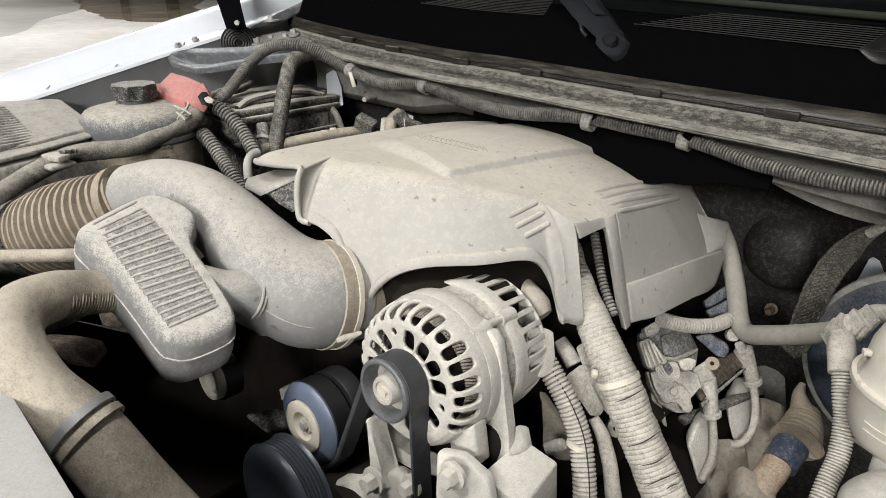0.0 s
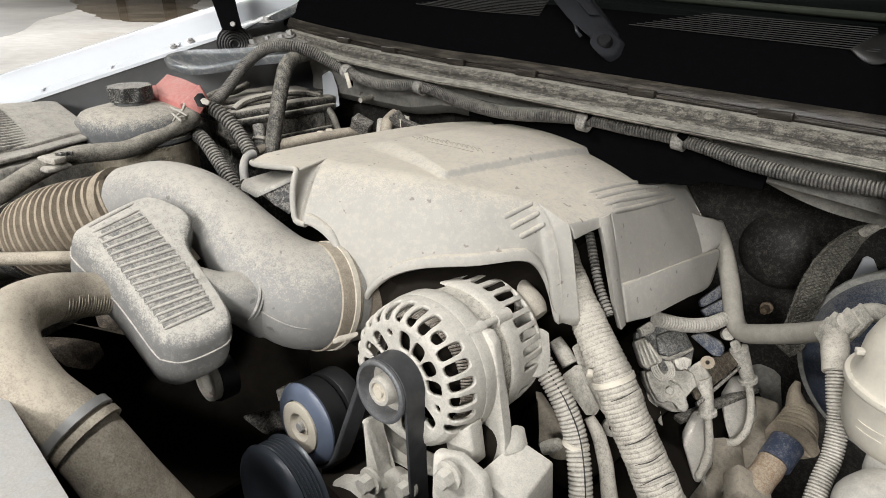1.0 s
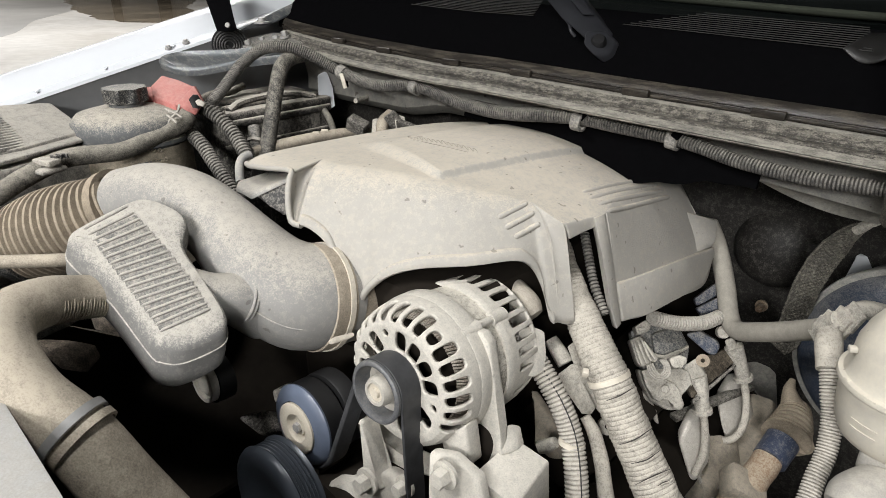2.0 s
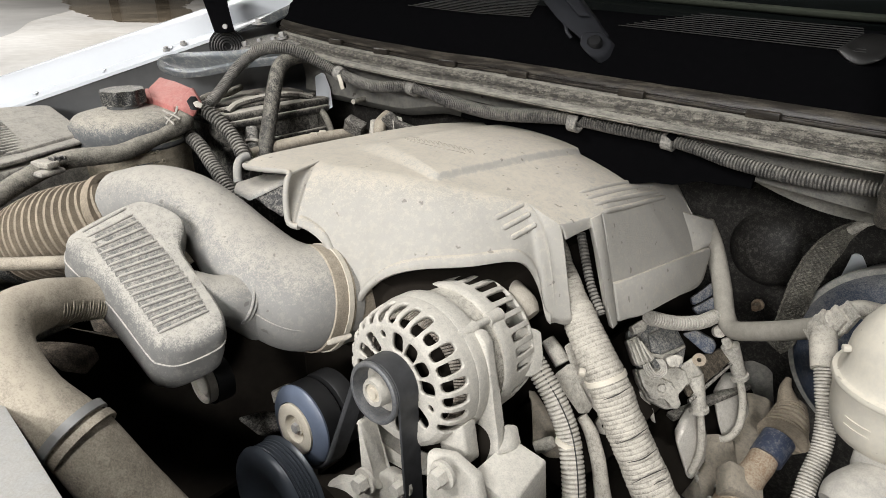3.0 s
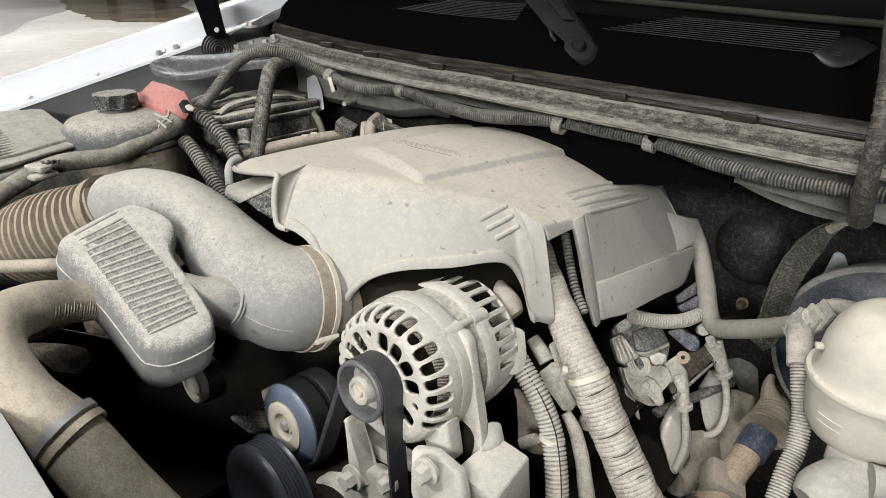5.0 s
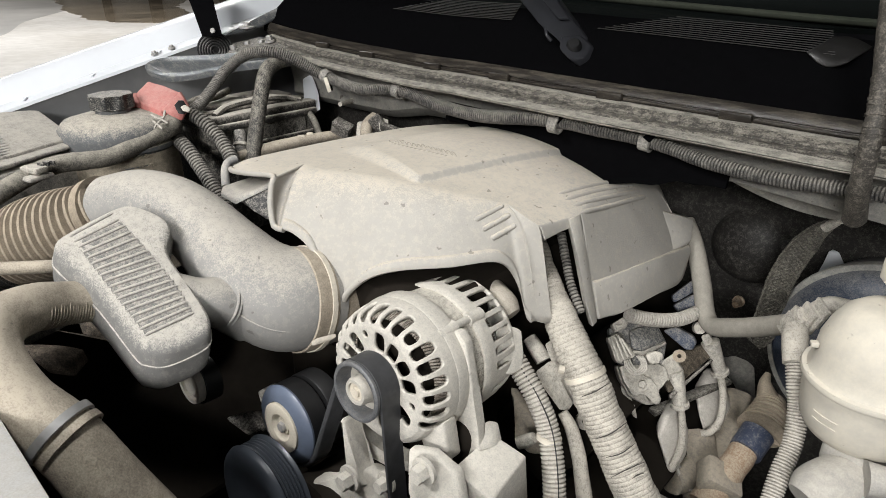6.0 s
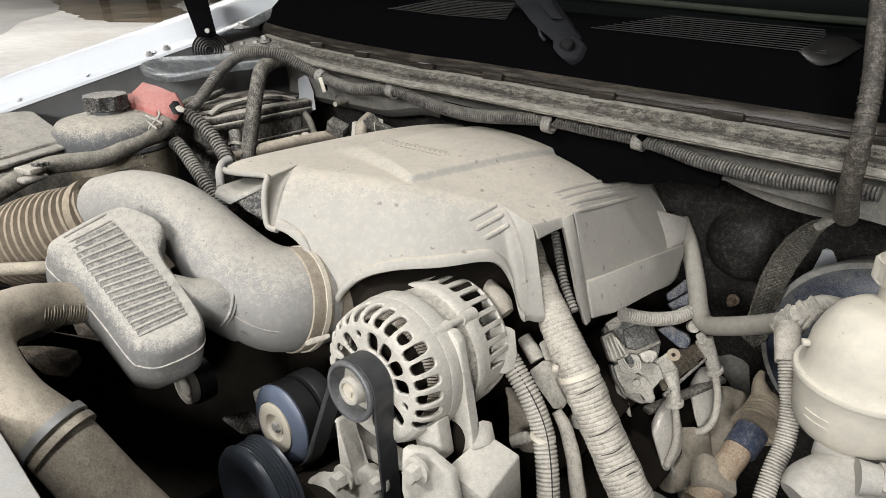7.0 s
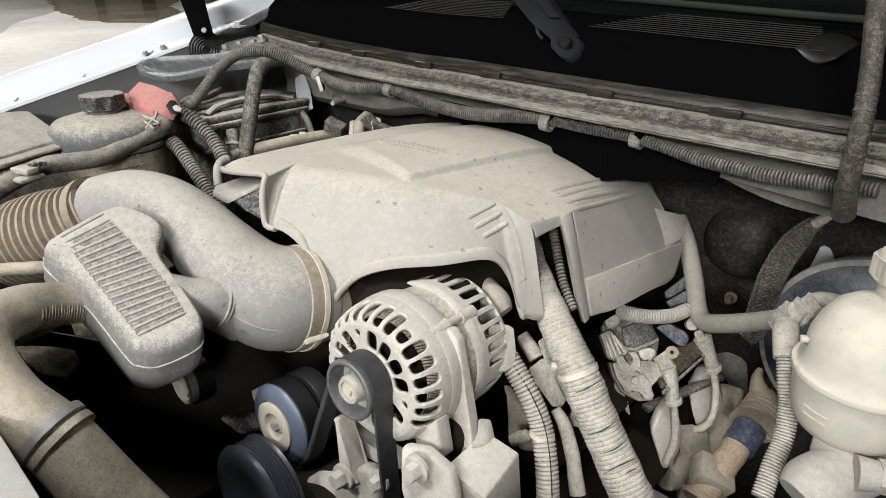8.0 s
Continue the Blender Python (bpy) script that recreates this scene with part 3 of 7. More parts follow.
        rows.append([(x, 0.700, 1.248 + z0), (x, 0.716, 1.238), (x, 0.722, 1.205), (x, 0.720, low), (x, 0.735 + dip, low - 0.014), (x, 0.76 + dip, low - 0.018), (x, 0.765 + dip, low - 0.010), (x, 0.735, low + 0.005), (x, 0.732, 1.205), (x, 0.726, 1.24), (x, 0.705, 1.253 + z0)])
    r = loft(bm, rows)
    bm.faces.new(r[0]), bm.faces.new(r[-1][::-1])
    part("firewall_upper_panel", bm, M_SHEET, truck, "spotted dusty grey firewall panel")
    # firewall proper, dark, set back under the cowl
    bm = B()
    rows = []
    for i in range(31):
        x = -0.72 + 1.46 * i / 30
        b = 0.012 * math.sin(x * 9)
        rows.append([(x, 0.78 if x < -0.3 else 0.95, 1.20), (x, (0.78 if x < -0.3 else 0.95) + b, 1.05), (x, (0.78 if x < -0.3 else 0.955) + b, 0.85), (x, 0.97 if x > -0.3 else 0.8, 0.45), (x, 1.0, 0.45), (x, 1.0, 1.2)])
    r = loft(bm, rows)
    bm.faces.new(r[0]), bm.faces.new(r[-1][::-1])
    part("firewall", bm, M_FIREWALL, truck, "dark insulated firewall")
    part("firewall_emboss", lathe(B(), (0.166, 0.952, 1.017), (0.05, -1, 0.15), [(0.060, -0.012), (0.056, -0.002), (0.046, 0.010), (0.030, 0.018), (0.0, 0.022)], 40), M_FIREWALL, truck, "round pressed emboss in the firewall")
    part("firewall_emboss", lathe(B(), (0.216, 0.952, 1.012), (0.05, -1, 0.1), [(0.030, -0.01), (0.028, 0.004), (0.020, 0.008), (0.0, 0.008)], 32), M_FIREWALL, truck, "round pressed emboss in the firewall")
    part("tunnel_panel", prism(B(), [(0.170, 0.972, 0.818), (0.209, 0.961, 0.813), (0.242, 0.902, 0.765), (0.238, 0.868, 0.741), (0.198, 0.907, 0.769)], (-0.03, 0.02, 0.0), 0.004), M_LIP2, truck, "bare grey floor tunnel panel")
    low = []
    for px in range(25):
        f = px / 24
        a = V((0.150, 0.744, 1.187)).lerp(V((0.305, 0.786, 1.182)), f)
        drop = 0.004 + 0.040 * math.sin(min(1.0, f * 1.1) * math.pi / 2)
        low.append([tuple(a + V(0, 0.004, 0.012)), tuple(a + V(0, 0.004, 0)), tuple(a + V(0, 0.010, -drop * 0.5)), tuple(a + V(0, 0.020, -drop)), tuple(a + V(0, 0.030, -drop - 0.001)), tuple(a + V(0, 0.020, 0.010))])
    bm = B()
    r = loft(bm, low)
    bm.faces.new(r[0]), bm.faces.new(r[-1][::-1])
    part("firewall_lower_flange", bm, M_SHEETPALE, truck, "pale spotted lower flange of the firewall panel")
    # insulation sheet, widened and blackened to stand for shade below the wiring tube
    bm = B()
    rows = []
    for i in range(40):
        f = i / 39
        a = V((-0.230, 0.694, 1.214)).lerp(V((0.200, 0.694, 1.199)), f)
        w = 0.018 + 0.045 * math.sin(math.pi * f) ** 2 + 0.006 * noise.noise((f * 14, 0.3, 0.1))
        rows.append([tuple(a + V(0, 0.014, 0.006)), tuple(a + V(0, 0.010, -w)), tuple(a + V(0, 0.016, -w)), tuple(a + V(0, 0.02, 0.006))])
    r = loft(bm, rows)
    bm.faces.new(r[0]), bm.faces.new(r[-1][::-1])
    part("insulation_shade_sheet", bm, M_COWL, truck, "ragged black insulation sheet, widened to stand in for shade")
    part("cowl_floor", box(B(), (0.02, 0.90, 1.222), (1.46, 0.30, 0.02), None, 0.004), M_PITSHADE, truck, "dark cowl tray")
    # windscreen and the dark cabin behind it
    glass = B()
    prism(glass, [(-0.76, 0.826, 1.343), (0.80, 0.826, 1.343), (0.66, 1.55, 1.78), (-0.62, 1.55, 1.78)], (0, 0.003, -0.005), 0)
    g = part("windscreen", glass, M_GLASS, truck, "dark windscreen glass")
    g.visible_shadow = False
    part("windscreen_base_trim", tube(B(), [(-0.62, 0.872, 1.382), (-0.3, 0.872, 1.376), (-0.1, 0.858, 1.366), (0.08, 0.843, 1.358), (0.24, 0.829, 1.351), (0.5, 0.812, 1.342)], 0.0075, 12, 0.02, flat=0.6), M_GREEN, truck, "grey-green lower edge of the windscreen")
    cab = B()
    prism(cab, [(-0.8, 0.9, 1.30), (-0.8, 1.62, 1.79), (-0.8, 2.6, 1.80), (-0.8, 2.6, 0.7), (-0.8, 1.04, 0.7), (-0.8, 1.04, 1.24)], (1.6, 0, 0), 0)
    part("cab", cab, M_COWL, truck, "dark cab interior behind the glass")


M_SHEETPALE = dusty("pale_spotted_sheet_metal", (0.29, 0.283, 0.262, 1), 0.5, 0.4, dust=(0.42, 0.40, 0.355, 1), patch=13.0, spots=1.0, mottle=0.8, scuff=0.5)
M_LIP = dusty("dusty_grey_flange_lip", (0.10, 0.096, 0.086, 1), 0.42, 0.35, dust=(0.30, 0.283, 0.245, 1), patch=30.0, mottle=0.5, speck=0.5, scuff=0.5, stretch=3.0)
M_COWLSLAT = plain("grey_louvre_edge", (0.026, 0.026, 0.025, 1), 0.6, 0.0, 60.0, 0.2, 0.05, 0.2)
M_FLAP = plain("grey_trim_plastic", (0.016, 0.0155, 0.015, 1), 0.42)
M_GREEN = plain("grey_green_trim", (0.036, 0.040, 0.031, 1), 0.8, 0.0, 30.0, 0.2, 0.05, 0.05)
cowl()


PLATE_RIM = [(-0.721, 0.465, 1.259), (-0.721, 0.501, 1.267), (-0.661, 0.577, 1.269), (-0.609, 0.626, 1.277), (-0.557, 0.645, 1.275), (-0.551, 0.622, 1.266), (-0.608, 0.568, 1.257), (-0.650, 0.504, 1.246), (-0.684, 0.471, 1.247)]


def hinge():
    h = thing("hood_hinge", (-0.72, 0.55, 1.25), "black hood hinge arm with coiled spring on a pale plate", "hood hinge")
    edge = spline(PLATE_RIM, 5, True)
    mid = edge.mean(0)
    bm = B()
    rows = loft(bm, [mid + (edge - mid) * k + np.array((0, 0, h)) for k, h in ((1.0, -0.012), (1.02, -0.004), (1.0, 0.0), (0.93, 0.0015), (0.84, -0.004), (0.6, -0.009), (0.2, -0.010))])
    bm.faces.new(rows[0]), bm.faces.new(rows[-1][::-1])
    part("mounting_plate", bm, M_PLATE, h, "pale dished steel hinge plate")
    c = V((-0.702, 0.589, 1.272))
    d = (0.93, -0.36, 0.05)
    part("spring_backing", lathe(B(), c - V(d).normalized() * 0.010, d, [(0, 0), (0.032, 0), (0.032, 0.007), (0, 0.007)], 40), M_DARK, h)
    bm = B()
    dd, s, u = axes_of(d)
    pts = []
    for i in range(100):
        a = i * 0.36
        r = 0.005 + 0.026 * i / 99
        pts.append(tuple(c + (s * math.cos(a) + u * math.sin(a)) * r))
    tube(bm, pts, 0.0016, 6, 0.003)
    part("coil_spring", bm, M_COIL, h, "flat coiled black spring")
    part("hinge_arm", prism(B(), [(-0.694, 0.562, 1.298), (-0.673, 0.584, 1.299), (-0.730, 0.605, 1.359), (-0.784, 0.616, 1.411), (-0.809, 0.591, 1.411), (-0.752, 0.578, 1.355)], (0.004, 0.006, 0.0), 0.002), M_COWL, h, "black upright hinge arm")
    part("arm_hole", lathe(B(), (-0.677, 0.576, 1.309), (0.75, -0.65, 0.1), [(0, 0.004), (0.004, 0.004), (0.0046, 0.0)], 16), M_CLAMP, h, "bright rivet in the arm")
    part("hinge_strip", prism(B(), [(-0.717, 0.619, 1.295), (-0.702, 0.689, 1.309), (-0.701, 0.750, 1.330), (-0.719, 0.755, 1.342), (-0.729, 0.701, 1.321), (-0.719, 0.657, 1.309)], (0, 0, -0.004), 0.001), M_PLATE, h, "silver hinge strip")
    part("hinge_stud", lathe(B(), (-0.696, 0.655, 1.306), (0, 0, 1), [(0.014, 0), (0.014, 0.003), (0.007, 0.004), (0.006, 0.010), (0, 0.010)], 18), M_CLAMP, h)
    bm = B()
    for q in ((-0.689, 0.617, 1.272), (-0.691, 0.648, 1.275), (-0.673, 0.667, 1.277), (-0.655, 0.675, 1.286), (-0.665, 0.619, 1.261)):
        hex_bolt(bm, q, (0, -0.2, 1), 0.006, 0.008)
    part("bolt", bm, M_CLAMP, h)
    part("corner_bracket", prism(B(), [(-0.666, 0.585, 1.257), (-0.605, 0.690, 1.278), (-0.618, 0.712, 1.286), (-0.699, 0.679, 1.288), (-0.715, 0.627, 1.280)], (0, 0, -0.008), 0.002), M_BLACKP, h)


M_PLATE = dusty("dusty_plate_steel", (0.12, 0.13, 0.137, 1), -0.05, 0.12, rough=0.28, metal=0.4, mottle=0.12, speck=0.3, patch=25.0, scuff=0.35, stretch=4.0)
M_COIL = plain("worn_black_steel", (0.07, 0.07, 0.07, 1), 0.4, 0.5)
hinge()


# ---- the engine below everything: block, heads, pit, their shade put into a near-black colour ----
M_HEADD = dusty("dark_dusty_rail", (0.05, 0.046, 0.04, 1), 0.12, 0.4, patch=25.0)
M_FANB = dusty("dusty_brown_bracket", (0.04, 0.033, 0.026, 1), 0.15, 0.2, dust=(0.2, 0.165, 0.13, 1), patch=20.0)
M_PUMP = dusty("oily_dusty_pump", (0.05, 0.046, 0.042, 1), 0.12, 0.2, patch=30.0)
engine = thing("engine_block", (-0.05, 0.6, 0.5), "engine block, black for the bay's shade, with dusty cylinder head", "engine")


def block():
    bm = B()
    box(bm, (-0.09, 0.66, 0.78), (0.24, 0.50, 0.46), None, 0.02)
    part("block", bm, M_PITSHADE, engine, "dark engine block")
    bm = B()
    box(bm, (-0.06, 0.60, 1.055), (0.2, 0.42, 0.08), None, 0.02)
    part("intake_manifold", bm, M_PITSHADE, engine, "plastic intake manifold in shade-black colour")
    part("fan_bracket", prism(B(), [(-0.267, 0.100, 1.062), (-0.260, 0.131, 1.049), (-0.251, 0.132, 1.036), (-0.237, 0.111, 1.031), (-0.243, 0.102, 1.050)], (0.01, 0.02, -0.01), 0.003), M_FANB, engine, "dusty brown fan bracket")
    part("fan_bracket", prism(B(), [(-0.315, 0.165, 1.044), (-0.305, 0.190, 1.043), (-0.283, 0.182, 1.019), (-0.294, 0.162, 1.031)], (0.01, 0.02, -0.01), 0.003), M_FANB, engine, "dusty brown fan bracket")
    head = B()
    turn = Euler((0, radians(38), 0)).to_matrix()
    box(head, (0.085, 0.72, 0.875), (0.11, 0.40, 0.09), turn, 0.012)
    part("valve_cover", head, M_PITSHADE, engine, "valve cover in shade-black colour")
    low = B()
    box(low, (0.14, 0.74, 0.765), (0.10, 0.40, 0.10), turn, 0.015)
    part("cylinder_head", low, M_PITSHADE, engine, "cylinder head in shade-black colour")
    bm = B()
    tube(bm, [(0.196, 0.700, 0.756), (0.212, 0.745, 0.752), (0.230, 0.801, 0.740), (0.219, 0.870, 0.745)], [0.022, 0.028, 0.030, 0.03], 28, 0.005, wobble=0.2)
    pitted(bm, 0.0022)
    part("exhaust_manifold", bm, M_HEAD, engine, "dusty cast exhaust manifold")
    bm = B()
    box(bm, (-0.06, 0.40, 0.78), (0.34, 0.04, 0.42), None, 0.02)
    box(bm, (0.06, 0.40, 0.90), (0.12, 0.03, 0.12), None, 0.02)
    part("front_cover", bm, M_PITSHADE, engine, "dark timing cover")
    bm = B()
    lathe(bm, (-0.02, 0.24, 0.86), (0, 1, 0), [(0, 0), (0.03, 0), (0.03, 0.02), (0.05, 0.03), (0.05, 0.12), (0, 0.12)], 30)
    part("fan_hub", bm, M_PITSHADE, engine, "dark fan hub")


block()


# ---- the engine cover ----
def crown(x, y):
    """Height of the cover's domed top."""
    k = np.where(x > -0.12, 1.1, 0.25)
    return 1.193 - k * (x + 0.12) ** 2 - 0.62 * np.maximum(0, y - 0.62) ** 2


def ease(t):
    t = np.clip(t, 0, 1)
    return t * t * (3 - 2 * t)


def plateau(x, y):
    """The raised panel on the top, with a plain stepped edge towards the driver side."""
    s = -(x - (-0.051 + 0.155 * (y - 0.487)))
    f = (y - 0.470) - 0.12 * np.maximum(0, -x - 0.06)
    w = x - (-0.245 + 0.22 * (y - 0.49))
    return 0.0068 * ease(s / 0.007) * ease(f / (0.012 + 0.16 * np.maximum(0, -x - 0.06))) * ease(w / 0.05)


def cover():
    cov = thing("engine_cover", (-0.06, 0.6, 1.05), "dust-coated grey plastic engine cover with moulded ribs", "engine cover")

    def station(s, l, m, c):
        """A curve from s on the crown round the corner to l on the free edge."""
        s, l = np.array(s, float), np.array(l, float)
        p0 = np.array((*s[:2], crown(s[0], s[1])))
        k = s[:2] + m * (l[:2] - s[:2])
        k = np.array((*k, crown(k[0], k[1])))
        p1, p2 = p0 + c * (k - p0), l + c * (k - l)
        t = np.linspace(0, 1, 30)[:, None]
        return (1 - t) ** 3 * p0 + 3 * t * (1 - t) ** 2 * p1 + 3 * t * t * (1 - t) * p2 + t**3 * l

    # stations round the cover: (inner place on the crown, free edge), section by section
    front = [((-0.206, 0.428), (-0.163, 0.357, 1.139)), ((-0.185, 0.428), (-0.150, 0.364, 1.135)), ((-0.155, 0.435), (-0.126, 0.369, 1.121)), ((-0.128, 0.445), (-0.099, 0.364, 1.091)), ((-0.108, 0.452), (-0.081, 0.360, 1.068)), ((-0.096, 0.456), (-0.073, 0.365, 1.066)),
             ((-0.082, 0.461), (-0.063, 0.374, 1.085)), ((-0.065, 0.470), (-0.046, 0.389, 1.103)), ((-0.038, 0.482), (-0.019, 0.409, 1.114)), ((-0.010, 0.502), (0.019, 0.446, 1.117)), ((0.008, 0.516), (0.044, 0.484, 1.118)), ((0.016, 0.521), (0.054, 0.501, 1.110)), ((0.022, 0.526), (0.062, 0.511, 1.089)), ((0.026, 0.529), (0.076, 0.513, 1.047)), ((0.028, 0.531), (0.082, 0.522, 1.042))]
    post = [((0.028, 0.531), (0.082, 0.522, 1.042)), ((0.050, 0.531), (0.088, 0.529, 1.039)), ((0.069, 0.533), (0.094, 0.537, 1.039))]
    bridge = [((0.069, 0.533), (0.0770, 0.5385, 1.136)), ((0.075, 0.566), (0.0795, 0.5625, 1.138)), ((0.080, 0.603), (0.0830, 0.589, 1.139))]
    side = [((0.080, 0.603), (0.1150, 0.596, 1.027)), ((0.075, 0.615), (0.1175, 0.606, 1.0245)), ((0.062, 0.665), (0.126, 0.641, 1.019)), ((0.058, 0.73), (0.132, 0.718, 1.015)), ((0.058, 0.775), (0.137, 0.780, 1.012)), ((0.053, 0.799), (0.129, 0.820, 1.036))]
    rear = [((0.053, 0.799), (0.129, 0.820, 1.036)), ((0.043, 0.832), (0.100, 0.846, 1.03)), ((0.014, 0.858), (0.05, 0.895, 1.04)), ((-0.08, 0.862), (-0.10, 0.92, 1.06)), ((-0.17, 0.82), (-0.23, 0.88, 1.10)), ((-0.224, 0.73), (-0.29, 0.76, 1.11)), ((-0.262, 0.62), (-0.315, 0.64, 1.12)),
            ((-0.285, 0.53), (-0.325, 0.53, 1.13)), ((-0.296, 0.45), (-0.330, 0.45, 1.14)), ((-0.298, 0.412), (-0.312, 0.384, 1.174))]
    tip = [((-0.298, 0.412), (-0.312, 0.384, 1.174)), ((-0.270, 0.412), (-0.278, 0.370, 1.181)), ((-0.240, 0.415), (-0.236, 0.369, 1.187)), ((-0.220, 0.422), (-0.205, 0.376, 1.190)), ((-0.206, 0.428), (-0.194, 0.377, 1.189))]
    rings, joints = [], [0]
    for sect, n, m, c in ((front, 10, (0.42, 0.42, 0.42, 0.42, 0.66), 0.68), (post, 12, (0.66, 0.4, 0.2), 0.86), (bridge, 16, (0.5, 0.5), 0.85), (side, 16, (0.14, 0.36, 0.4, 0.4), 0.82), (rear, 12, (0.5, 0.6, 0.6), 0.7), (tip, 10, (0.5, 0.5), 0.6)):
        line = spline([(*s, *l) for s, l in sect], n)
        share = np.interp(np.linspace(0, 1, len(line)), np.linspace(0, 1, len(m)), m)
        rings += [station(p[:2], p[2:], q, c) for p, q in zip(line, share)]
        joints.append(len(rings))
    edge = np.array(rings)
    mid = np.array((-0.085, 0.62))
    radial = [0.0, 0.004] + list(np.linspace(0.03, 1.0, 90))[:-1]
    inner = []
    for q in radial:
        p = mid + (edge[:, 0, :2] - mid) * q
        inner.append(np.c_[p, crown(p[:, 0], p[:, 1])])
    verts = np.concatenate([np.array(inner[1:]), edge.transpose(1, 0, 2)])
    verts[..., 2] += plateau(verts[..., 0], verts[..., 1]) * np.clip((verts[..., 2] - 1.10) / 0.03, 0, 1)

    def lie(p, nrm, lift):
        """The place on the shell that p meets along nrm."""
        p, nrm = np.array(p, float), np.array(nrm, float) / np.linalg.norm(nrm)
        d = verts.reshape(-1, 3) - p
        h = d @ nrm
        far = np.linalg.norm(d - h[:, None] * nrm, axis=1) + np.where(np.abs(h) > 0.04, 1, 0)
        k = np.argsort(far)[:4]
        return p + nrm * (float(np.mean(h[k])) + lift)

    # one moulded shell: the sections meet in plain corners
    bm = B()
    rows = [[bm.verts.new(p) for p in row] for row in verts]
    k = len(rows[0])
    for a, b in zip(rows, rows[1:]):
        for j in range(k):
            n = (j + 1) % k
            if np.linalg.norm(verts[-1, j] - verts[-1, n]) > 0.03 and rows.index(a) >= len(radial) - 1:
                continue
            bm.faces.new((a[j], a[n], b[n], b[j]))
    bm.faces.new(rows[0])
    # fluted cheek at the front corner
    ridge, free = edge[0], spline([(-0.194, 0.377, 1.189), (-0.192, 0.371, 1.184), (-0.187, 0.364, 1.170), (-0.180, 0.358, 1.152), (-0.172, 0.356, 1.137)], 6)
    free = np.stack([np.interp(np.linspace(0, 1, 30), np.linspace(0, 1, len(free)), free[:, c]) for c in range(3)], 1)
    cheek = []
    for u in np.linspace(0, 1, 12):
        sag = 0.013 * math.sin(math.pi * u) * np.sin(np.pi * np.linspace(0.12, 0.9, 30))
        cheek.append(ridge * (1 - u) + free * u + sag[:, None] * np.array((-0.6, 0.6, -0.5)))
    loft(bm, cheek, False)
    bmesh.ops.remove_doubles(bm, verts=bm.verts, dist=2e-4)
    shell = part("shell", bm, M_COVER, cov, "", 32)
    shell.data.materials.append(M_BLACKP)
    thick = shell.modifiers.new("thick", "SOLIDIFY")
    thick.thickness, thick.offset, thick.material_offset = 0.003, -1, 1
    # rolled flange along the free edge of the front and the cheek
    def flange(curves):
        """A flat band standing proud along the free ends of the curves."""
        curves = np.array(curves)
        along = np.gradient(curves[:, -1], axis=0)
        rows = []
        for c, a in zip(curves, along):
            back = c[::-1]
            run = np.r_[0, np.cumsum(np.linalg.norm(np.diff(back, axis=0), axis=1))]
            p = [np.array([np.interp(q, run, back[:, i]) for i in range(3)]) for q in (0, 0.004, 0.009, 0.0125, 0.0145)]
            n = np.cross(a, p[4] - p[0])
            n /= np.linalg.norm(n)
            n = n if n @ np.array((0.3, -0.75, 0.55)) > 0 else -n
            rows.append([p[0] - n * 0.002, p[0] + n * 0.0022, p[1] + n * 0.0038, p[2] + n * 0.0036, p[3] + n * 0.0022, p[4] - n * 0.001])
        bm = B()
        r = loft(bm, rows)
        bm.faces.new(r[0]), bm.faces.new(r[-1][::-1])
        return bm

    part("rolled_lip", flange(edge[2:joints[1] - 6]), M_COVER, cov, "", 60)
    part("cheek_lip", tube(B(), [tuple(p) for p in [*edge[joints[5] + 2:joints[6]:4, -1], *free[3::5], edge[3, -1]]], 0.0036, 10, 0.005), M_COVER, cov)
    # raised frame of the wiring slot
    part("slot_edge", prism(B(), [(0.0815, 0.5770, 1.150), (0.0835, 0.5955, 1.151), (0.0985, 0.5945, 1.105), (0.1225, 0.589, 1.028), (0.1225, 0.579, 1.025), (0.1125, 0.5765, 1.055), (0.0935, 0.579, 1.112)], (-0.010, 0.008, -0.004), 0.0014), M_COVER, cov, "thick worn wall beside the wiring slot")
    # four low ribs on the driver side top, three on the front
    for a, b, nrm in (((0.044, 0.607, 1.164), (0.057, 0.745, 1.150), (0.33, 0.05, 0.94)), ((0.055, 0.604, 1.160), (0.066, 0.752, 1.143), (0.38, 0.05, 0.92)), ((0.067, 0.604, 1.155), (0.0745, 0.757, 1.135), (0.5, 0.07, 0.86)), ((0.0785, 0.606, 1.149), (0.081, 0.762, 1.128), (0.6, 0.08, 0.8)),
                      ((0.017, 0.489, 1.158), (0.028, 0.526, 1.168), (0.6, -0.42, 0.68)), ((0.027, 0.490, 1.149), (0.038, 0.526, 1.160), (0.65, -0.42, 0.6)), ((0.037, 0.494, 1.140), (0.048, 0.525, 1.151), (0.7, -0.4, 0.55))):
        pts = [lie(np.array(a) + (np.array(b) - np.array(a)) * q, nrm, -0.0010 - 0.0022 * (q in (0.0, 1.0))) for q in (0.0, 0.06, 0.2, 0.4, 0.6, 0.8, 0.94, 1.0)]
        part("rib", tube(B(), [tuple(p) for p in pts], [0.0020, 0.0032, 0.0034, 0.0034, 0.0034, 0.0034, 0.0032, 0.0020], 12, 0.004), M_COVER, cov)
    # rear corner tab and the stepped lower edge of the side
    part("corner_tab", prism(B(), [(0.096, 0.787, 1.104), (0.107, 0.813, 1.092), (0.119, 0.840, 1.082), (0.122, 0.837, 1.072), (0.125, 0.826, 1.058), (0.126, 0.820, 1.051), (0.119, 0.772, 1.052), (0.107, 0.779, 1.077)], (-0.036, 0.014, -0.002), 0.003), M_COVER, cov)
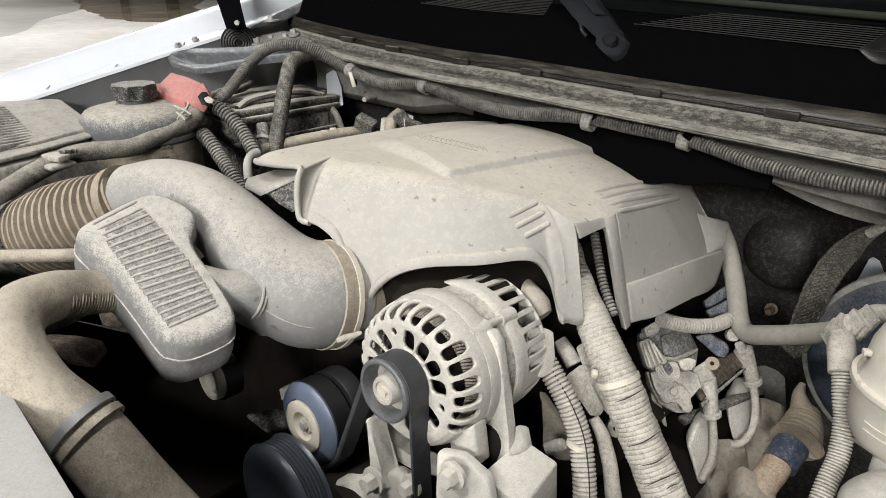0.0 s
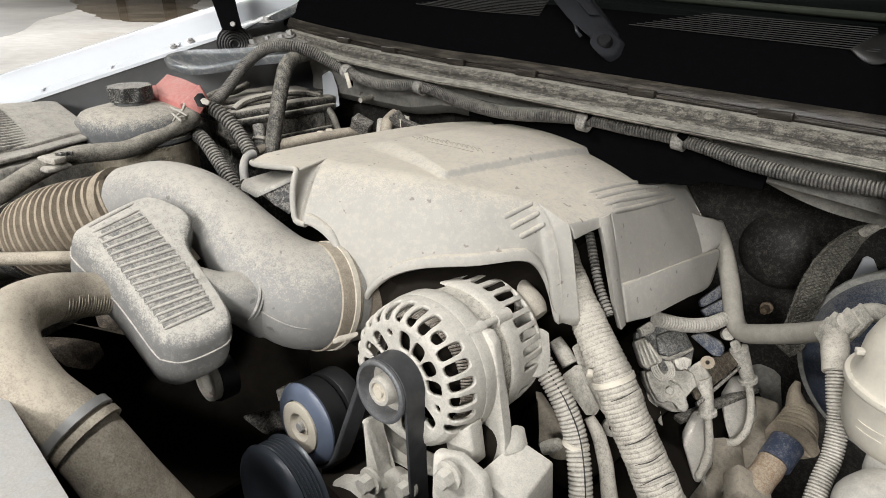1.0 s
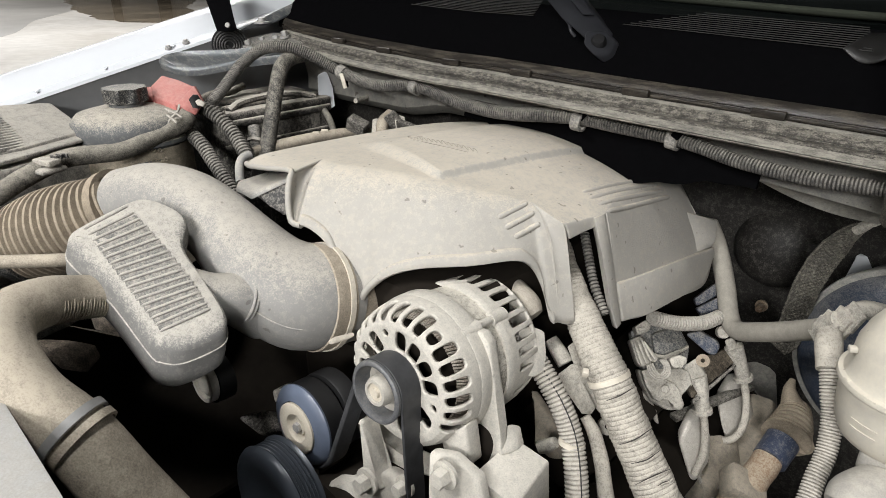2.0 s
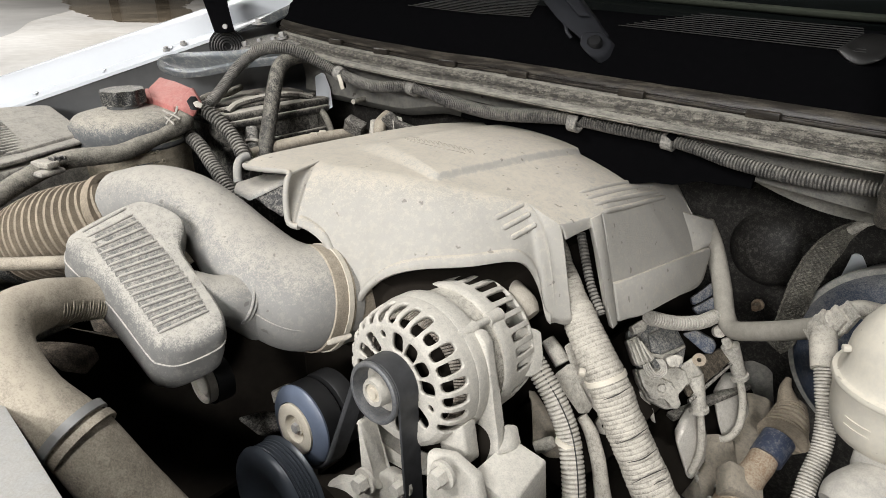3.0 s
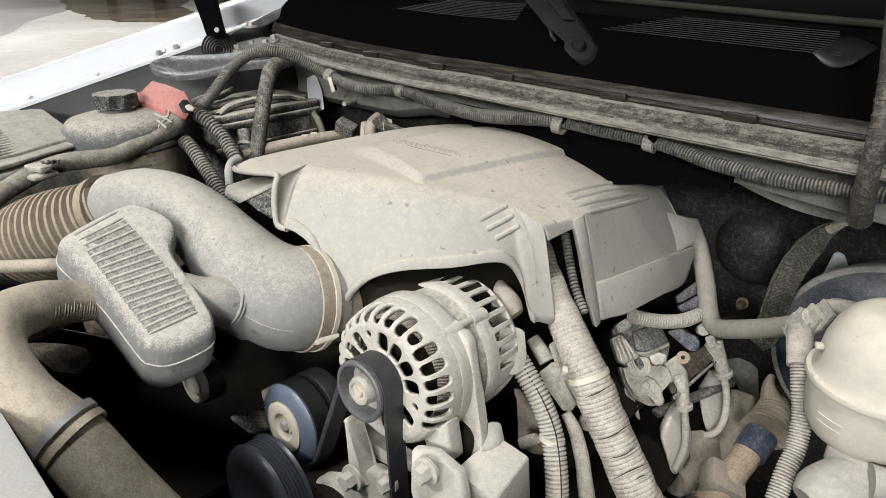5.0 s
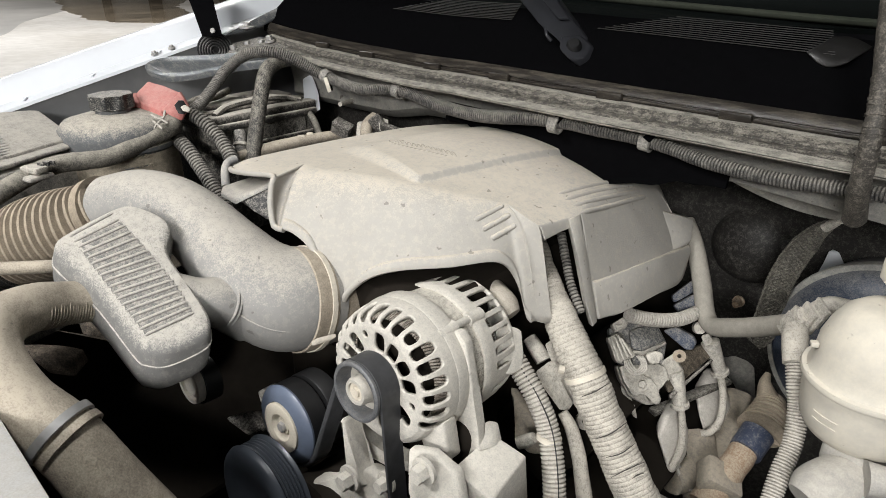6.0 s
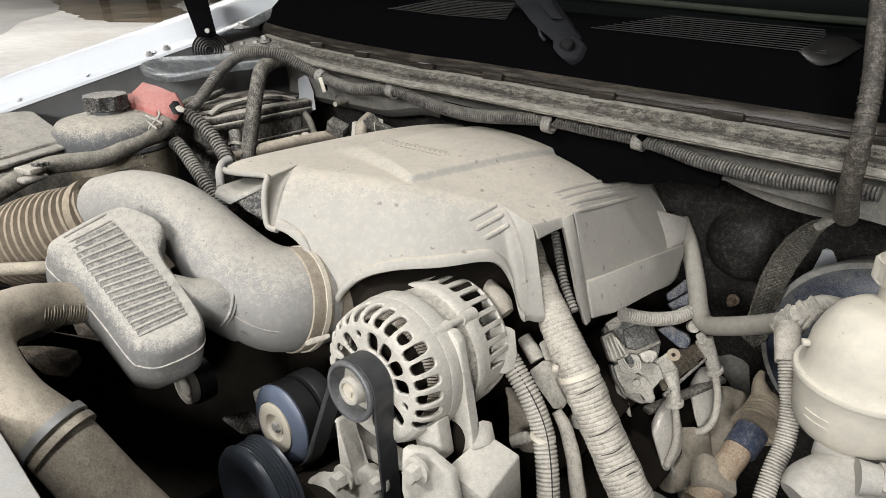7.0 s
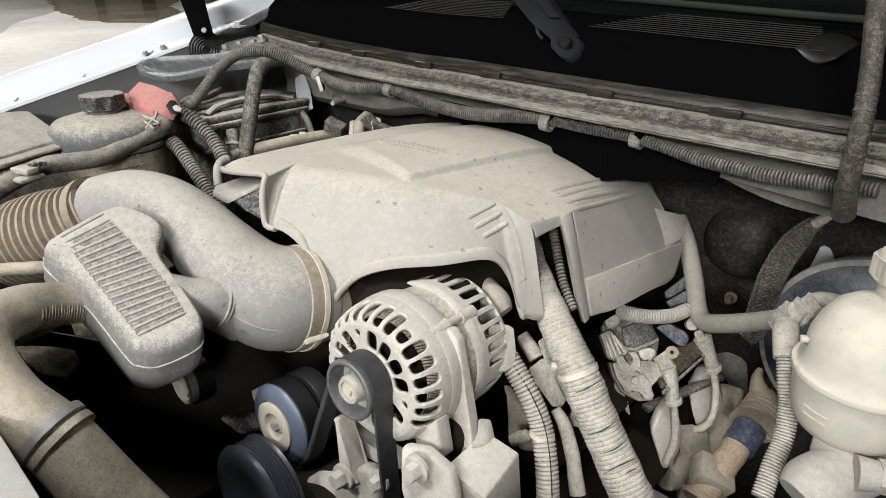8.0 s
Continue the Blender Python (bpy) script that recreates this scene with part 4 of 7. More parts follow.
    low_face = [(0.1075, 0.598, 1.072), (0.118, 0.701, 1.062), (0.127, 0.821, 1.051), (0.131, 0.821, 1.041), (0.138, 0.779, 1.013), (0.134, 0.715, 1.017), (0.128, 0.636, 1.022), (0.1205, 0.596, 1.026)]
    part("side_ledge", prism(B(), low_face, (-0.014, 0.002, -0.004), 0.0035, 3), M_COVER, cov, "stepped lower edge of the side")
    # maker's emblem on the plateau, reduced to a swoosh and bars; darker colour draws its relief shadow
    em = B()

    def mark(p):
        x, y = p
        return (x, y, float(crown(np.float64(x), np.float64(y)) + plateau(np.float64(x), np.float64(y))) + 0.0003)

    c0, ex, ey = np.array((-0.128, 0.556)), np.array((0.096, 0.010)), np.array((-0.055, 0.036))
    tube(em, [mark(c0 + ex * 0.62 * math.cos(t) + ey * 0.30 * math.sin(t)) for t in np.linspace(2.1, 5.3, 22)], 0.0005, 6, 0.004)
    for i, q in enumerate(np.linspace(-0.44, 0.48, 12)):
        h = 0.15 + 0.07 * (i in (0, 5))
        tube(em, [mark(c0 + ex * (q - 0.02) - ey * 0.10), mark(c0 + ex * (q + 0.02) + ey * h), mark(c0 + ex * (q + 0.055) + ey * (h - 0.06)), mark(c0 + ex * (q + 0.05) - ey * 0.08)], 0.00045, 6, 0.003)
    part("emblem", em, M_EMBLEM, cov, "faint moulded emblem swoosh, relief shadow drawn as darker lines")


M_EMBLEM = plain("shade_in_moulded_lines", (0.33, 0.305, 0.26, 1), 0.9)
cover()


# ---- intake: bellows, duct, throttle coupling, ribbed resonator, air box ----
def intake():
    duct = thing("intake_duct", (-0.15, 0.28, 1.0), "dusty grey plastic intake elbow duct", "intake duct")
    bm = B()
    tube(bm, [(-0.374, 0.252, 1.140), (-0.329, 0.273, 1.151), (-0.282, 0.290, 1.148), (-0.238, 0.301, 1.132), (-0.200, 0.307, 1.110), (-0.165, 0.316, 1.084), (-0.140, 0.332, 1.068), (-0.127, 0.352, 1.064), (-0.126, 0.372, 1.058)],
         [0.042, 0.0425, 0.0425, 0.043, 0.048, 0.0565, 0.0605, 0.0595, 0.0585], 44, 0.005)
    part("elbow", bm, M_DUCT, duct)
    bm = B()
    tube(bm, [(-0.168, 0.227, 1.105), (-0.158, 0.246, 1.094), (-0.153, 0.266, 1.085), (-0.154, 0.295, 1.068)], [0.022, 0.0235, 0.0290, 0.040], 30, 0.006)
    part("resonator_neck", bm, M_DUCT, duct)
    bm = B()
    lathe(bm, (-0.146, 0.273, 1.084), (V((-0.144, 0.293, 1.074)) - V((-0.147, 0.245, 1.100))), [(0.024, -0.004), (0.0272, -0.004), (0.0278, -0.003), (0.0272, -0.002), (0.0262, -0.001), (0.0272, 0.0), (0.0278, 0.001), (0.0270, 0.002), (0.024, 0.003)], 40)
    part("neck_clamp", bm, M_DUCT, duct)
    # moulding seam along the outside of the bend
    eye = V(0.41, 0.0, 1.40)
    path = spline([(*q, r) for q, r in zip(((-0.200, 0.307, 1.110), (-0.165, 0.316, 1.084), (-0.140, 0.332, 1.068), (-0.125, 0.361, 1.062)), (0.048, 0.0565, 0.0605, 0.0595))], 8)
    seam = []
    for k in range(9, len(path) - 1):
        p, t = V(path[k][:3]), (V(path[k + 1][:3]) - V(path[k - 1][:3])).normalized()
        c = (eye - p - t * (eye - p).dot(t)).normalized()
        w = t.cross(c)
        w = w if w.z < 0 else -w
        seam.append(tuple(p + (c * 0.82 + w * 0.572) * float(path[k][3])))
    part("mould_seam", tube(B(), seam, 0.0009, 6, 0.005), M_DUCT, duct, "thin raised moulding seam")
    ax = V((-0.132, 0.404, 1.047)) - V((-0.137, 0.345, 1.063))
    base = V((-0.126, 0.355, 1.062)) - ax.normalized() * 0.013
    bm = B()
    lathe(bm, base, ax, [(0.0590, -0.004), (0.0608, -0.003), (0.0610, 0.000), (0.0606, 0.008), (0.0600, 0.022), (0.056, 0.024), (0.054, 0.06), (0.04, 0.062)], 44)
    part("throttle_coupling", bm, M_COUPLING, duct, "dusty rubber throttle coupling")
    bm = B()
    lathe(bm, base + ax.normalized() * 0.006, ax, [(0.0600, 0.006), (0.0622, 0.006), (0.0622, 0.012), (0.0600, 0.012)], 44)
    cl = part("hose_clamp", bm, M_CREAMCLAMP, duct, "pale steel worm clamp")
    part("clamp_screw", prism(B(), [(-0.074, 0.324, 1.041), (-0.064, 0.342, 1.043), (-0.063, 0.342, 1.038), (-0.073, 0.324, 1.035)], (0.004, 0.006, 0.004), 0.001), M_CREAMCLAMP, cl)
    part("throttle_body", lathe(B(), base + ax.normalized() * 0.05, ax, [(0.045, 0), (0.047, 0.002), (0.047, 0.08), (0, 0.08)], 36), M_BLACKP, engine, "dark throttle body")
    # pleated bellows
    bel = thing("intake_bellows", (-0.45, 0.2, 1.05), "tan dusty pleated rubber intake bellows", "intake bellows")
    bm = B()
    tube(bm, [(-0.487, 0.160, 1.082), (-0.455, 0.182, 1.097), (-0.426, 0.204, 1.110), (-0.399, 0.227, 1.123), (-0.378, 0.249, 1.137)], [0.052, 0.0555, 0.054, 0.049, 0.044], 44, 0.01, ridge=0.0098, depth=0.0105, groove=(0, 0.05, 0.6, 1, 0.6, 0.05))
    part("bellows", bm, M_BELLOWS, bel)
    bm = B()
    d = V((-0.355, 0.246, 1.149)) - V((-0.377, 0.232, 1.138))
    lathe(bm, (-0.382, 0.245, 1.134), d, [(0.041, -0.006), (0.0475, -0.006), (0.0475, 0.006), (0.041, 0.006)], 44)
    part("cuff", bm, M_BELLOWS, bel, "dark-edged rubber cuff")
    bm = B()
    lathe(bm, (-0.487, 0.160, 1.082), d, [(0.046, -0.010), (0.054, -0.010), (0.054, 0.004), (0.046, 0.004)], 44)
    part("hose_clamp", bm, M_BLACKP, bel, "black hose clamp")
    bm = B()
    tube(bm, [(-0.604, 0.097, 1.050), (-0.545, 0.128, 1.067), (-0.491, 0.159, 1.082)], 0.049, 36, 0.01)
    part("air_meter_pipe", bm, M_BOX, bel, "dusty grey air meter pipe")


M_COUPLING = dusty("tan_rubber_coupling", (0.22, 0.185, 0.145, 1), 0.5, 0.3, dust=(0.44, 0.385, 0.31, 1), patch=14.0, mottle=0.3)
M_CREAMCLAMP = dusty("pale_clamp_steel", (0.5, 0.46, 0.4, 1), 0.55, 0.2, dust=(0.6, 0.55, 0.46, 1), patch=30.0)
intake()


def resonator():
    res = thing("resonator_box", (-0.2, 0.22, 1.0), "dusty grey intake resonator box with ribbed lid", "resonator box")
    rim = [(-0.260, 0.157, 1.157), (-0.264, 0.168, 1.164), (-0.258, 0.217, 1.179), (-0.250, 0.234, 1.180), (-0.230, 0.247, 1.173), (-0.214, 0.252, 1.165), (-0.204, 0.246, 1.157), (-0.196, 0.238, 1.149), (-0.181, 0.234, 1.139),
           (-0.150, 0.235, 1.120), (-0.119, 0.234, 1.102), (-0.107, 0.230, 1.093), (-0.105, 0.221, 1.088), (-0.114, 0.192, 1.082), (-0.125, 0.179, 1.084), (-0.136, 0.175, 1.089), (-0.196, 0.169, 1.123), (-0.249, 0.157, 1.150)]
    n = V(0.4906, -0.3073, 0.8154).normalized()
    up = np.array(tuple(V(0.24, 0.14, 1.0).normalized()))
    line, _ = even(spline(rim, 8, True), 0.0035)
    tang = np.roll(line, -1, 0) - np.roll(line, 1, 0)
    side = np.cross(tang, np.array(tuple(n)))
    side /= np.linalg.norm(side, axis=1)[:, None]
    if ((line - line.mean(0)) * side).sum() < 0:
        side = -side
    levels = [(-0.010, -0.0008), (-0.004, -0.0003), (0.0, 0.0012), (0.0028, 0.0042), (0.0042, 0.009), (0.0050, 0.0190), (0.0062, 0.0193), (0.0063, 0.0211), (0.0048, 0.0216), (0.0056, 0.036), (0.0040, 0.047), (-0.0005, 0.0545), (-0.009, 0.0595), (-0.024, 0.0605)]
    bm = B()
    rows = loft(bm, [line + side * g - up * h for g, h in levels])
    bm.faces.new(rows[0]), bm.faces.new(rows[-1][::-1])
    part("body", bm, M_RESON, res, "", 30)
    # thin raised ribs, with darker strips between them
    a, b, c, d = V((-0.260, 0.168, 1.161)), V((-0.255, 0.216, 1.176)), V((-0.122, 0.226, 1.101)), V((-0.135, 0.179, 1.090))

    def across(f):
        bow = V(0.010, 0.004, -0.004) * math.sin(math.pi * f)
        return a.lerp(d, f), b.lerp(c, f) + bow

    for i in range(18):
        p, q = across(i / 17)
        e = B()
        tube(e, [p + n * -0.0010, p.lerp(q, 0.04) + n * 0.0010, p.lerp(q, 0.5) + n * 0.0013, p.lerp(q, 0.96) + n * 0.0013, q - n * 0.0008], [0.0010, 0.0016, 0.0017, 0.0017, 0.0012], 8, 0.006)
        part("rib", e, M_RESONRIB, res, "pale rib")
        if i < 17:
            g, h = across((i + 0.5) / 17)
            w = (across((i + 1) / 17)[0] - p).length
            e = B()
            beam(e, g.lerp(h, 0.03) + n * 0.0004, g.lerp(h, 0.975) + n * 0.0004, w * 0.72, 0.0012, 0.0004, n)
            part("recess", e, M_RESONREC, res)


resonator()


def air_box():
    ab = thing("air_filter_box", (-0.72, 0.15, 0.85), "dusty black air filter box with flat ribbed lid", "air filter box")
    bm = B()
    prism(bm, [(-0.605, 0.300, 1.164), (-0.562, 0.194, 1.162), (-0.524, 0.077, 1.162), (-0.730, 0.071, 1.207), (-0.728, 0.279, 1.188)], (0, 0, -0.25), 0.006)
    part("body", bm, M_BOX, ab)
    bm = B()
    prism(bm, [(-0.605, 0.303, 1.169), (-0.563, 0.197, 1.168), (-0.525, 0.079, 1.167), (-0.730, 0.075, 1.222), (-0.732, 0.201, 1.196), (-0.732, 0.272, 1.199), (-0.725, 0.291, 1.196)], (0, 0, 0.006), 0.004, 3)
    prism(bm, [(-0.618, 0.299, 1.172), (-0.579, 0.202, 1.172), (-0.547, 0.083, 1.171), (-0.727, 0.077, 1.229), (-0.728, 0.201, 1.201), (-0.728, 0.272, 1.203), (-0.722, 0.286, 1.200)], (0, 0, 0.010), 0.005, 3)
    lid = part("lid", bm, M_BOX, ab, "pale dusty flat lid")
    for i in range(16):
        e = B()
        f = i / 15
        beam(e, V((-0.700, 0.204, 1.200)).lerp(V((-0.589, 0.212, 1.170)), f) + V(0, 0, 0.010), V((-0.700, 0.155, 1.204)).lerp(V((-0.565, 0.153, 1.175)), f) + V(0, 0, 0.010), 0.0042, 0.006, 0.001)
        part("rib", e, M_BOX, lid)
    sensor = thing("air_meter_plug", (-0.513, 0.223, 1.172), "small pale sensor plug with dark locking tabs", "sensor plug")
    e = B()
    box(e, (-0.525, 0.213, 1.170), (0.034, 0.018, 0.008), Euler((0, 0, radians(20))).to_matrix(), 0.002)
    part("plug_body", e, M_PALECONN, sensor)
    for q in ((-0.520, 0.221, 1.175), (-0.518, 0.227, 1.176), (-0.516, 0.233, 1.176)):
        e = B()
        box(e, q, (0.012, 0.003, 0.006), Euler((0, 0, radians(20))).to_matrix(), 0.0008)
        part("tab", e, M_BLACKP, sensor)
    part("mount", box(B(), (-0.535, 0.211, 1.159), (0.05, 0.036, 0.008), Euler((0, 0, radians(15))).to_matrix(), 0.005), M_BOX, sensor)


air_box()


# tan dust, with the colour lightened to make up for the hose's shadow
M_BOTTLELOW = dusty("tan_dusty_bottle_lightened", (0.20, 0.175, 0.135, 1), 0.55, 0.3, dust=(0.42, 0.37, 0.29, 1), patch=12.0)


def coolant_bottle():
    o = V(-0.622, 0.362, 1.047)
    bot = thing("coolant_bottle", (o.x, o.y, 0.95), "dusty grey translucent coolant bottle with black cap", "coolant bottle")
    bm = B()
    lathe(bm, o, (0, 0, 1), [(0, -0.10), (0.066, -0.10), (0.080, -0.09), (0.084, 0.07), (0.084, 0.106), (0.0, 0.106)], 44)
    part("lower_bottle", bm, M_BOTTLELOW, bot, "tan dusty lower half of the bottle, lightened against the hose's shadow")
    bm = B()
    lathe(bm, o, (0, 0, 1), [(0.0, 0.106), (0.0825, 0.106), (0.084, 0.110), (0.0875, 0.1105), (0.0875, 0.116), (0.083, 0.118), (0.086, 0.130), (0.084, 0.143), (0.074, 0.153), (0.045, 0.160), (0.026, 0.162), (0.024, 0.172), (0, 0.172)], 44)
    part("bottle", bm, M_BOTTLE, bot)
    bm = B()
    k = []
    for i in range(32):
        a = math.pi * 2 * i / 32
        r = 0.0335 if i % 4 in (0, 1) else 0.0290
        k.append((o.x + r * math.cos(a), o.y + r * math.sin(a), o.z + 0.168))
    prism(bm, k, (0, 0, 0.021), 0.0015)
    part("cap", bm, M_BLACKP, bot, "black ribbed screw cap")
    # moulded filling marks on the side
    for i, word in enumerate(("FULL COLD", "PLEIN A FROID")):
        cu = bpy.data.curves.new("lettering", "FONT")
        cu.body, cu.size, cu.extrude, cu.align_x = word, 0.0080, 0.0007, "CENTER"
        t = new("lettering", cu)
        t.parent = bot
        a = radians(-10)
        t.location = (0.0846 * math.cos(a), 0.0846 * math.sin(a), 0.200 - 0.0150 * i)
        t.rotation_euler = (radians(90), 0, a + radians(90))
        cu.materials.append(M_BOTTLELOW)
    part("filling_line", beam(B(), o + V(0.0815, -0.030, 0.0905), o + V(0.0845, 0.004, 0.0905), 0.002, 0.002, 0.0005), M_BOTTLE, bot)
    return bot


coolant_bottle()


def battery():
    bat = thing("battery", (-0.64, 0.60, 0.95), "dusty black car battery with grey posts", "car battery")
    part("case", box(B(), (-0.645, 0.585, 1.07), (0.17, 0.22, 0.20), None, 0.006), M_BATT, bat)
    lid = part("lid", box(B(), (-0.645, 0.585, 1.176), (0.176, 0.226, 0.018), None, 0.004), M_BATT, bat)
    for i in range(2):
        part("vent_cap", box(B(), (-0.62, 0.545 + 0.09 * i, 1.190), (0.05, 0.075, 0.012), None, 0.004), M_BATT, lid)
    part("handle_strap", tube(B(), [(-0.568, 0.50, 1.185), (-0.58, 0.53, 1.194), (-0.585, 0.59, 1.197), (-0.58, 0.64, 1.194), (-0.568, 0.67, 1.185)], 0.006, 8, 0.008), M_BATT, lid)
    for k, (y0, y1, dz) in enumerate(((0.478, 0.694, 0.0), (0.485, 0.688, 0.012))):
        part("ledge", beam(B(), (-0.556 - 0.03 * k, y0, 1.166 + dz * 1.6), (-0.556 - 0.03 * k, y1, 1.166 + dz * 1.6), 0.010, 0.012, 0.003), M_BATT, lid)
    part("ledge", beam(B(), (-0.5545, 0.478, 1.128), (-0.5545, 0.694, 1.128), 0.007, 0.010, 0.002), M_BATT, bat)
    for y in (0.49, 0.53, 0.66):
        part("groove", box(B(), (-0.5585, y, 1.10), (0.004, 0.02, 0.12), None, 0.001), M_BATT, bat)
    red = thing("terminal_cover", (-0.643, 0.437, 1.209), "bright red plastic battery terminal cover", "terminal cover")
    part("cover", prism(B(), [(-0.6590, 0.4387, 1.2423), (-0.6227, 0.4474, 1.2362), (-0.5832, 0.4550, 1.2306), (-0.5690, 0.4131, 1.2082), (-0.6132, 0.4000, 1.2197), (-0.6467, 0.4107, 1.2278)], (0.004, 0.002, -0.034), 0.003), M_RED, red)
    part("cover_tab", prism(B(), [(-0.6667, 0.4030, 1.2224), (-0.6498, 0.4128, 1.2284), (-0.6137, 0.4031, 1.2179), (-0.6361, 0.3911, 1.2168)], (0.002, 0.002, -0.022), 0.002), M_RED, red)
    end = part("cover_end", prism(B(), [(-0.5679, 0.4131, 1.2090), (-0.5832, 0.4551, 1.2309), (-0.5591, 0.4545, 1.2096), (-0.5443, 0.4320, 1.1926), (-0.5539, 0.4230, 1.2004)], (-0.012, 0.008, -0.002), 0.002), M_RED, red)
    # thin black plate in place of a hole, for the shade inside it
    part("opening", prism(B(), [(-0.5574, 0.4308, 1.2157), (-0.5609, 0.4401, 1.2213), (-0.5598, 0.4469, 1.2204), (-0.5472, 0.4468, 1.2105), (-0.5398, 0.4368, 1.2028), (-0.5432, 0.4289, 1.2052)], (-0.002, 0.002, 0.0), 0.0005), M_DARK, end, "cable opening, its inner shade a black plate")
    part("cable_lug", prism(B(), [(-0.5424, 0.4330, 1.2152), (-0.5404, 0.4399, 1.2182), (-0.5297, 0.4438, 1.2127), (-0.5245, 0.4372, 1.2088), (-0.5319, 0.4311, 1.2106)], (-0.006, 0.006, -0.004), 0.002), M_PALECONN, red, "pale dusty cable lug")


battery()


# ---- hoses ----
def hose(name, pts, r, material, label, category="hose", ridge=0.0, depth=0.0, seg=16, wobble=0.0, group=""):
    bm = B()
    tube(bm, pts, r, seg, 0.008, ridge, depth, wobble=wobble)
    return solo(name, bm, material, label, category, group)


def band(parent, name, place, direction, r, width, material, label=""):
    d = V(direction).normalized()
    bm = lathe(B(), V(place) - d * width / 2, d, [(r - 0.003, 0), (r, 0.0006), (r, width - 0.0006), (r - 0.003, width)], 26)
    return part(name, bm, material, parent, label)


def hoses():
    rh = thing("radiator_hose", (-0.1, 0.08, 1.0), "thick tan dusty upper radiator hose with grey clamp", "radiator hose")
    pts = [(-0.227, 0.165, 1.100), (-0.226, 0.140, 1.108), (-0.215, 0.111, 1.119), (-0.198, 0.080, 1.122), (-0.167, 0.063, 1.113), (-0.120, 0.065, 1.087), (-0.083, 0.083, 1.056), (-0.050, 0.099, 1.010), (-0.013, 0.119, 0.959)]
    part("hose", tube(B(), pts, [0.021, 0.022, 0.0235, 0.025, 0.026, 0.0272, 0.0285, 0.0295, 0.030], 30, 0.006), M_RADHOSE, rh)
    # shallow moulded wrinkles along the inside of the bend
    for i in range(20):
        f = i / 19 * 1.9
        k = int(f)
        c0, t0 = V(pts[k]).lerp(V(pts[k + 1]), f - k), (V(pts[k + 1]) - V(pts[k])).normalized()
        out = V(0.83, -0.18, 0.52)
        out = (out - t0 * out.dot(t0)).normalized()
        down = t0.cross(out)
        down = -down if down.z > 0 else down
        rr = 0.0211 + 0.0023 * f / 2 + 0.0002
        a1 = 0.28 + 0.10 * math.sin(i * 2.3)
        part("wrinkle", tube(B(), [tuple(c0 + out * (rr * math.cos(a)) + down * (rr * math.sin(a))) for a in np.linspace(a1, 1.5, 8)], [0.0003, 0.0006, 0.0009, 0.001, 0.001, 0.001, 0.0009, 0.0007], 6, 0.003), M_RADHOSE, rh)
    d = V(pts[6]) - V(pts[5])
    m = V((-0.086, 0.082, 1.062))
    band(rh, "clamp", m, d, 0.0312, 0.0085, M_GREYCLAMP, "grey spring clamp band")
    band(rh, "clamp_ridge", m + d.normalized() * 0.011, d, 0.0305, 0.008, M_RADHOSE)
    hose("coolant_hose", [(-0.520, 0.099, 1.117), (-0.522, 0.140, 1.136), (-0.534, 0.185, 1.152), (-0.537, 0.237, 1.166), (-0.533, 0.279, 1.165), (-0.534, 0.316, 1.163), (-0.545, 0.374, 1.174), (-0.549, 0.415, 1.184), (-0.565, 0.426, 1.189), (-0.605, 0.430, 1.187), (-0.646, 0.430, 1.178)], 0.0128, M_HOSE, "dark dusty bent rubber coolant hose", seg=20, wobble=0.03)
    hose("breather_pipe", [(-0.412, 0.076, 1.106), (-0.366, 0.110, 1.111), (-0.331, 0.145, 1.112), (-0.324, 0.179, 1.105), (-0.337, 0.222, 1.094)], 0.0075, M_RADHOSE, "tan dusty breather pipe")
    hose("heater_hose", [(-0.482, 0.503, 1.107), (-0.496, 0.521, 1.133), (-0.509, 0.543, 1.177), (-0.527, 0.569, 1.221), (-0.539, 0.590, 1.250), (-0.548, 0.620, 1.262), (-0.551, 0.657, 1.264)], 0.0125, M_HOSEDARK, "dark dusty heater hose")
    hp = thing("heater_pipe", (-0.486, 0.593, 1.134), "tan dusty heater pipe with a plastic clip", "heater pipe")
    part("pipe", tube(B(), [(-0.502, 0.497, 1.129), (-0.494, 0.554, 1.133), (-0.485, 0.621, 1.134), (-0.475, 0.681, 1.132), (-0.461, 0.734, 1.121)], [0.0085, 0.0105, 0.0105, 0.010, 0.010], 14, 0.008), M_RADHOSE, hp)
    for q in ((-0.485, 0.609, 1.133), (-0.484, 0.627, 1.134)):
        part("clip", box(B(), q, (0.006, 0.012, 0.026), Euler((0, 0, radians(-30))).to_matrix(), 0.002), M_CREAM, hp)
    hose("hook_pipe", [(-0.421, 0.427, 1.112), (-0.447, 0.442, 1.127), (-0.457, 0.454, 1.137), (-0.459, 0.469, 1.139)], 0.0065, M_CLAMP, "bent bare steel pipe")
    hose("thin_hose", [(-0.563, 0.678, 1.168), (-0.539, 0.676, 1.152), (-0.507, 0.663, 1.131)], 0.006, M_HOSE, "thin dark vacuum hose")
    # brake servo hose
    hose("servo_hose", [(0.098, 0.866, 1.064), (0.124, 0.846, 1.040), (0.153, 0.816, 1.003), (0.173, 0.793, 0.972), (0.191, 0.776, 0.966), (0.222, 0.752, 0.987), (0.262, 0.726, 1.017), (0.297, 0.695, 1.049)], [0.0125, 0.0125, 0.0125, 0.0125, 0.0125, 0.0122, 0.0118, 0.0115], M_SERVOHOSE, "dusty grey brake servo vacuum hose", seg=20)


M_SERVOHOSE = dusty("smooth_dusty_servo_hose", (0.17, 0.16, 0.14, 1), 0.70, 0.3, dust=(0.36, 0.338, 0.295, 1), patch=12.0, bump=0.10, mottle=0.12, speck=0.25, scuff=0.1)
hoses()


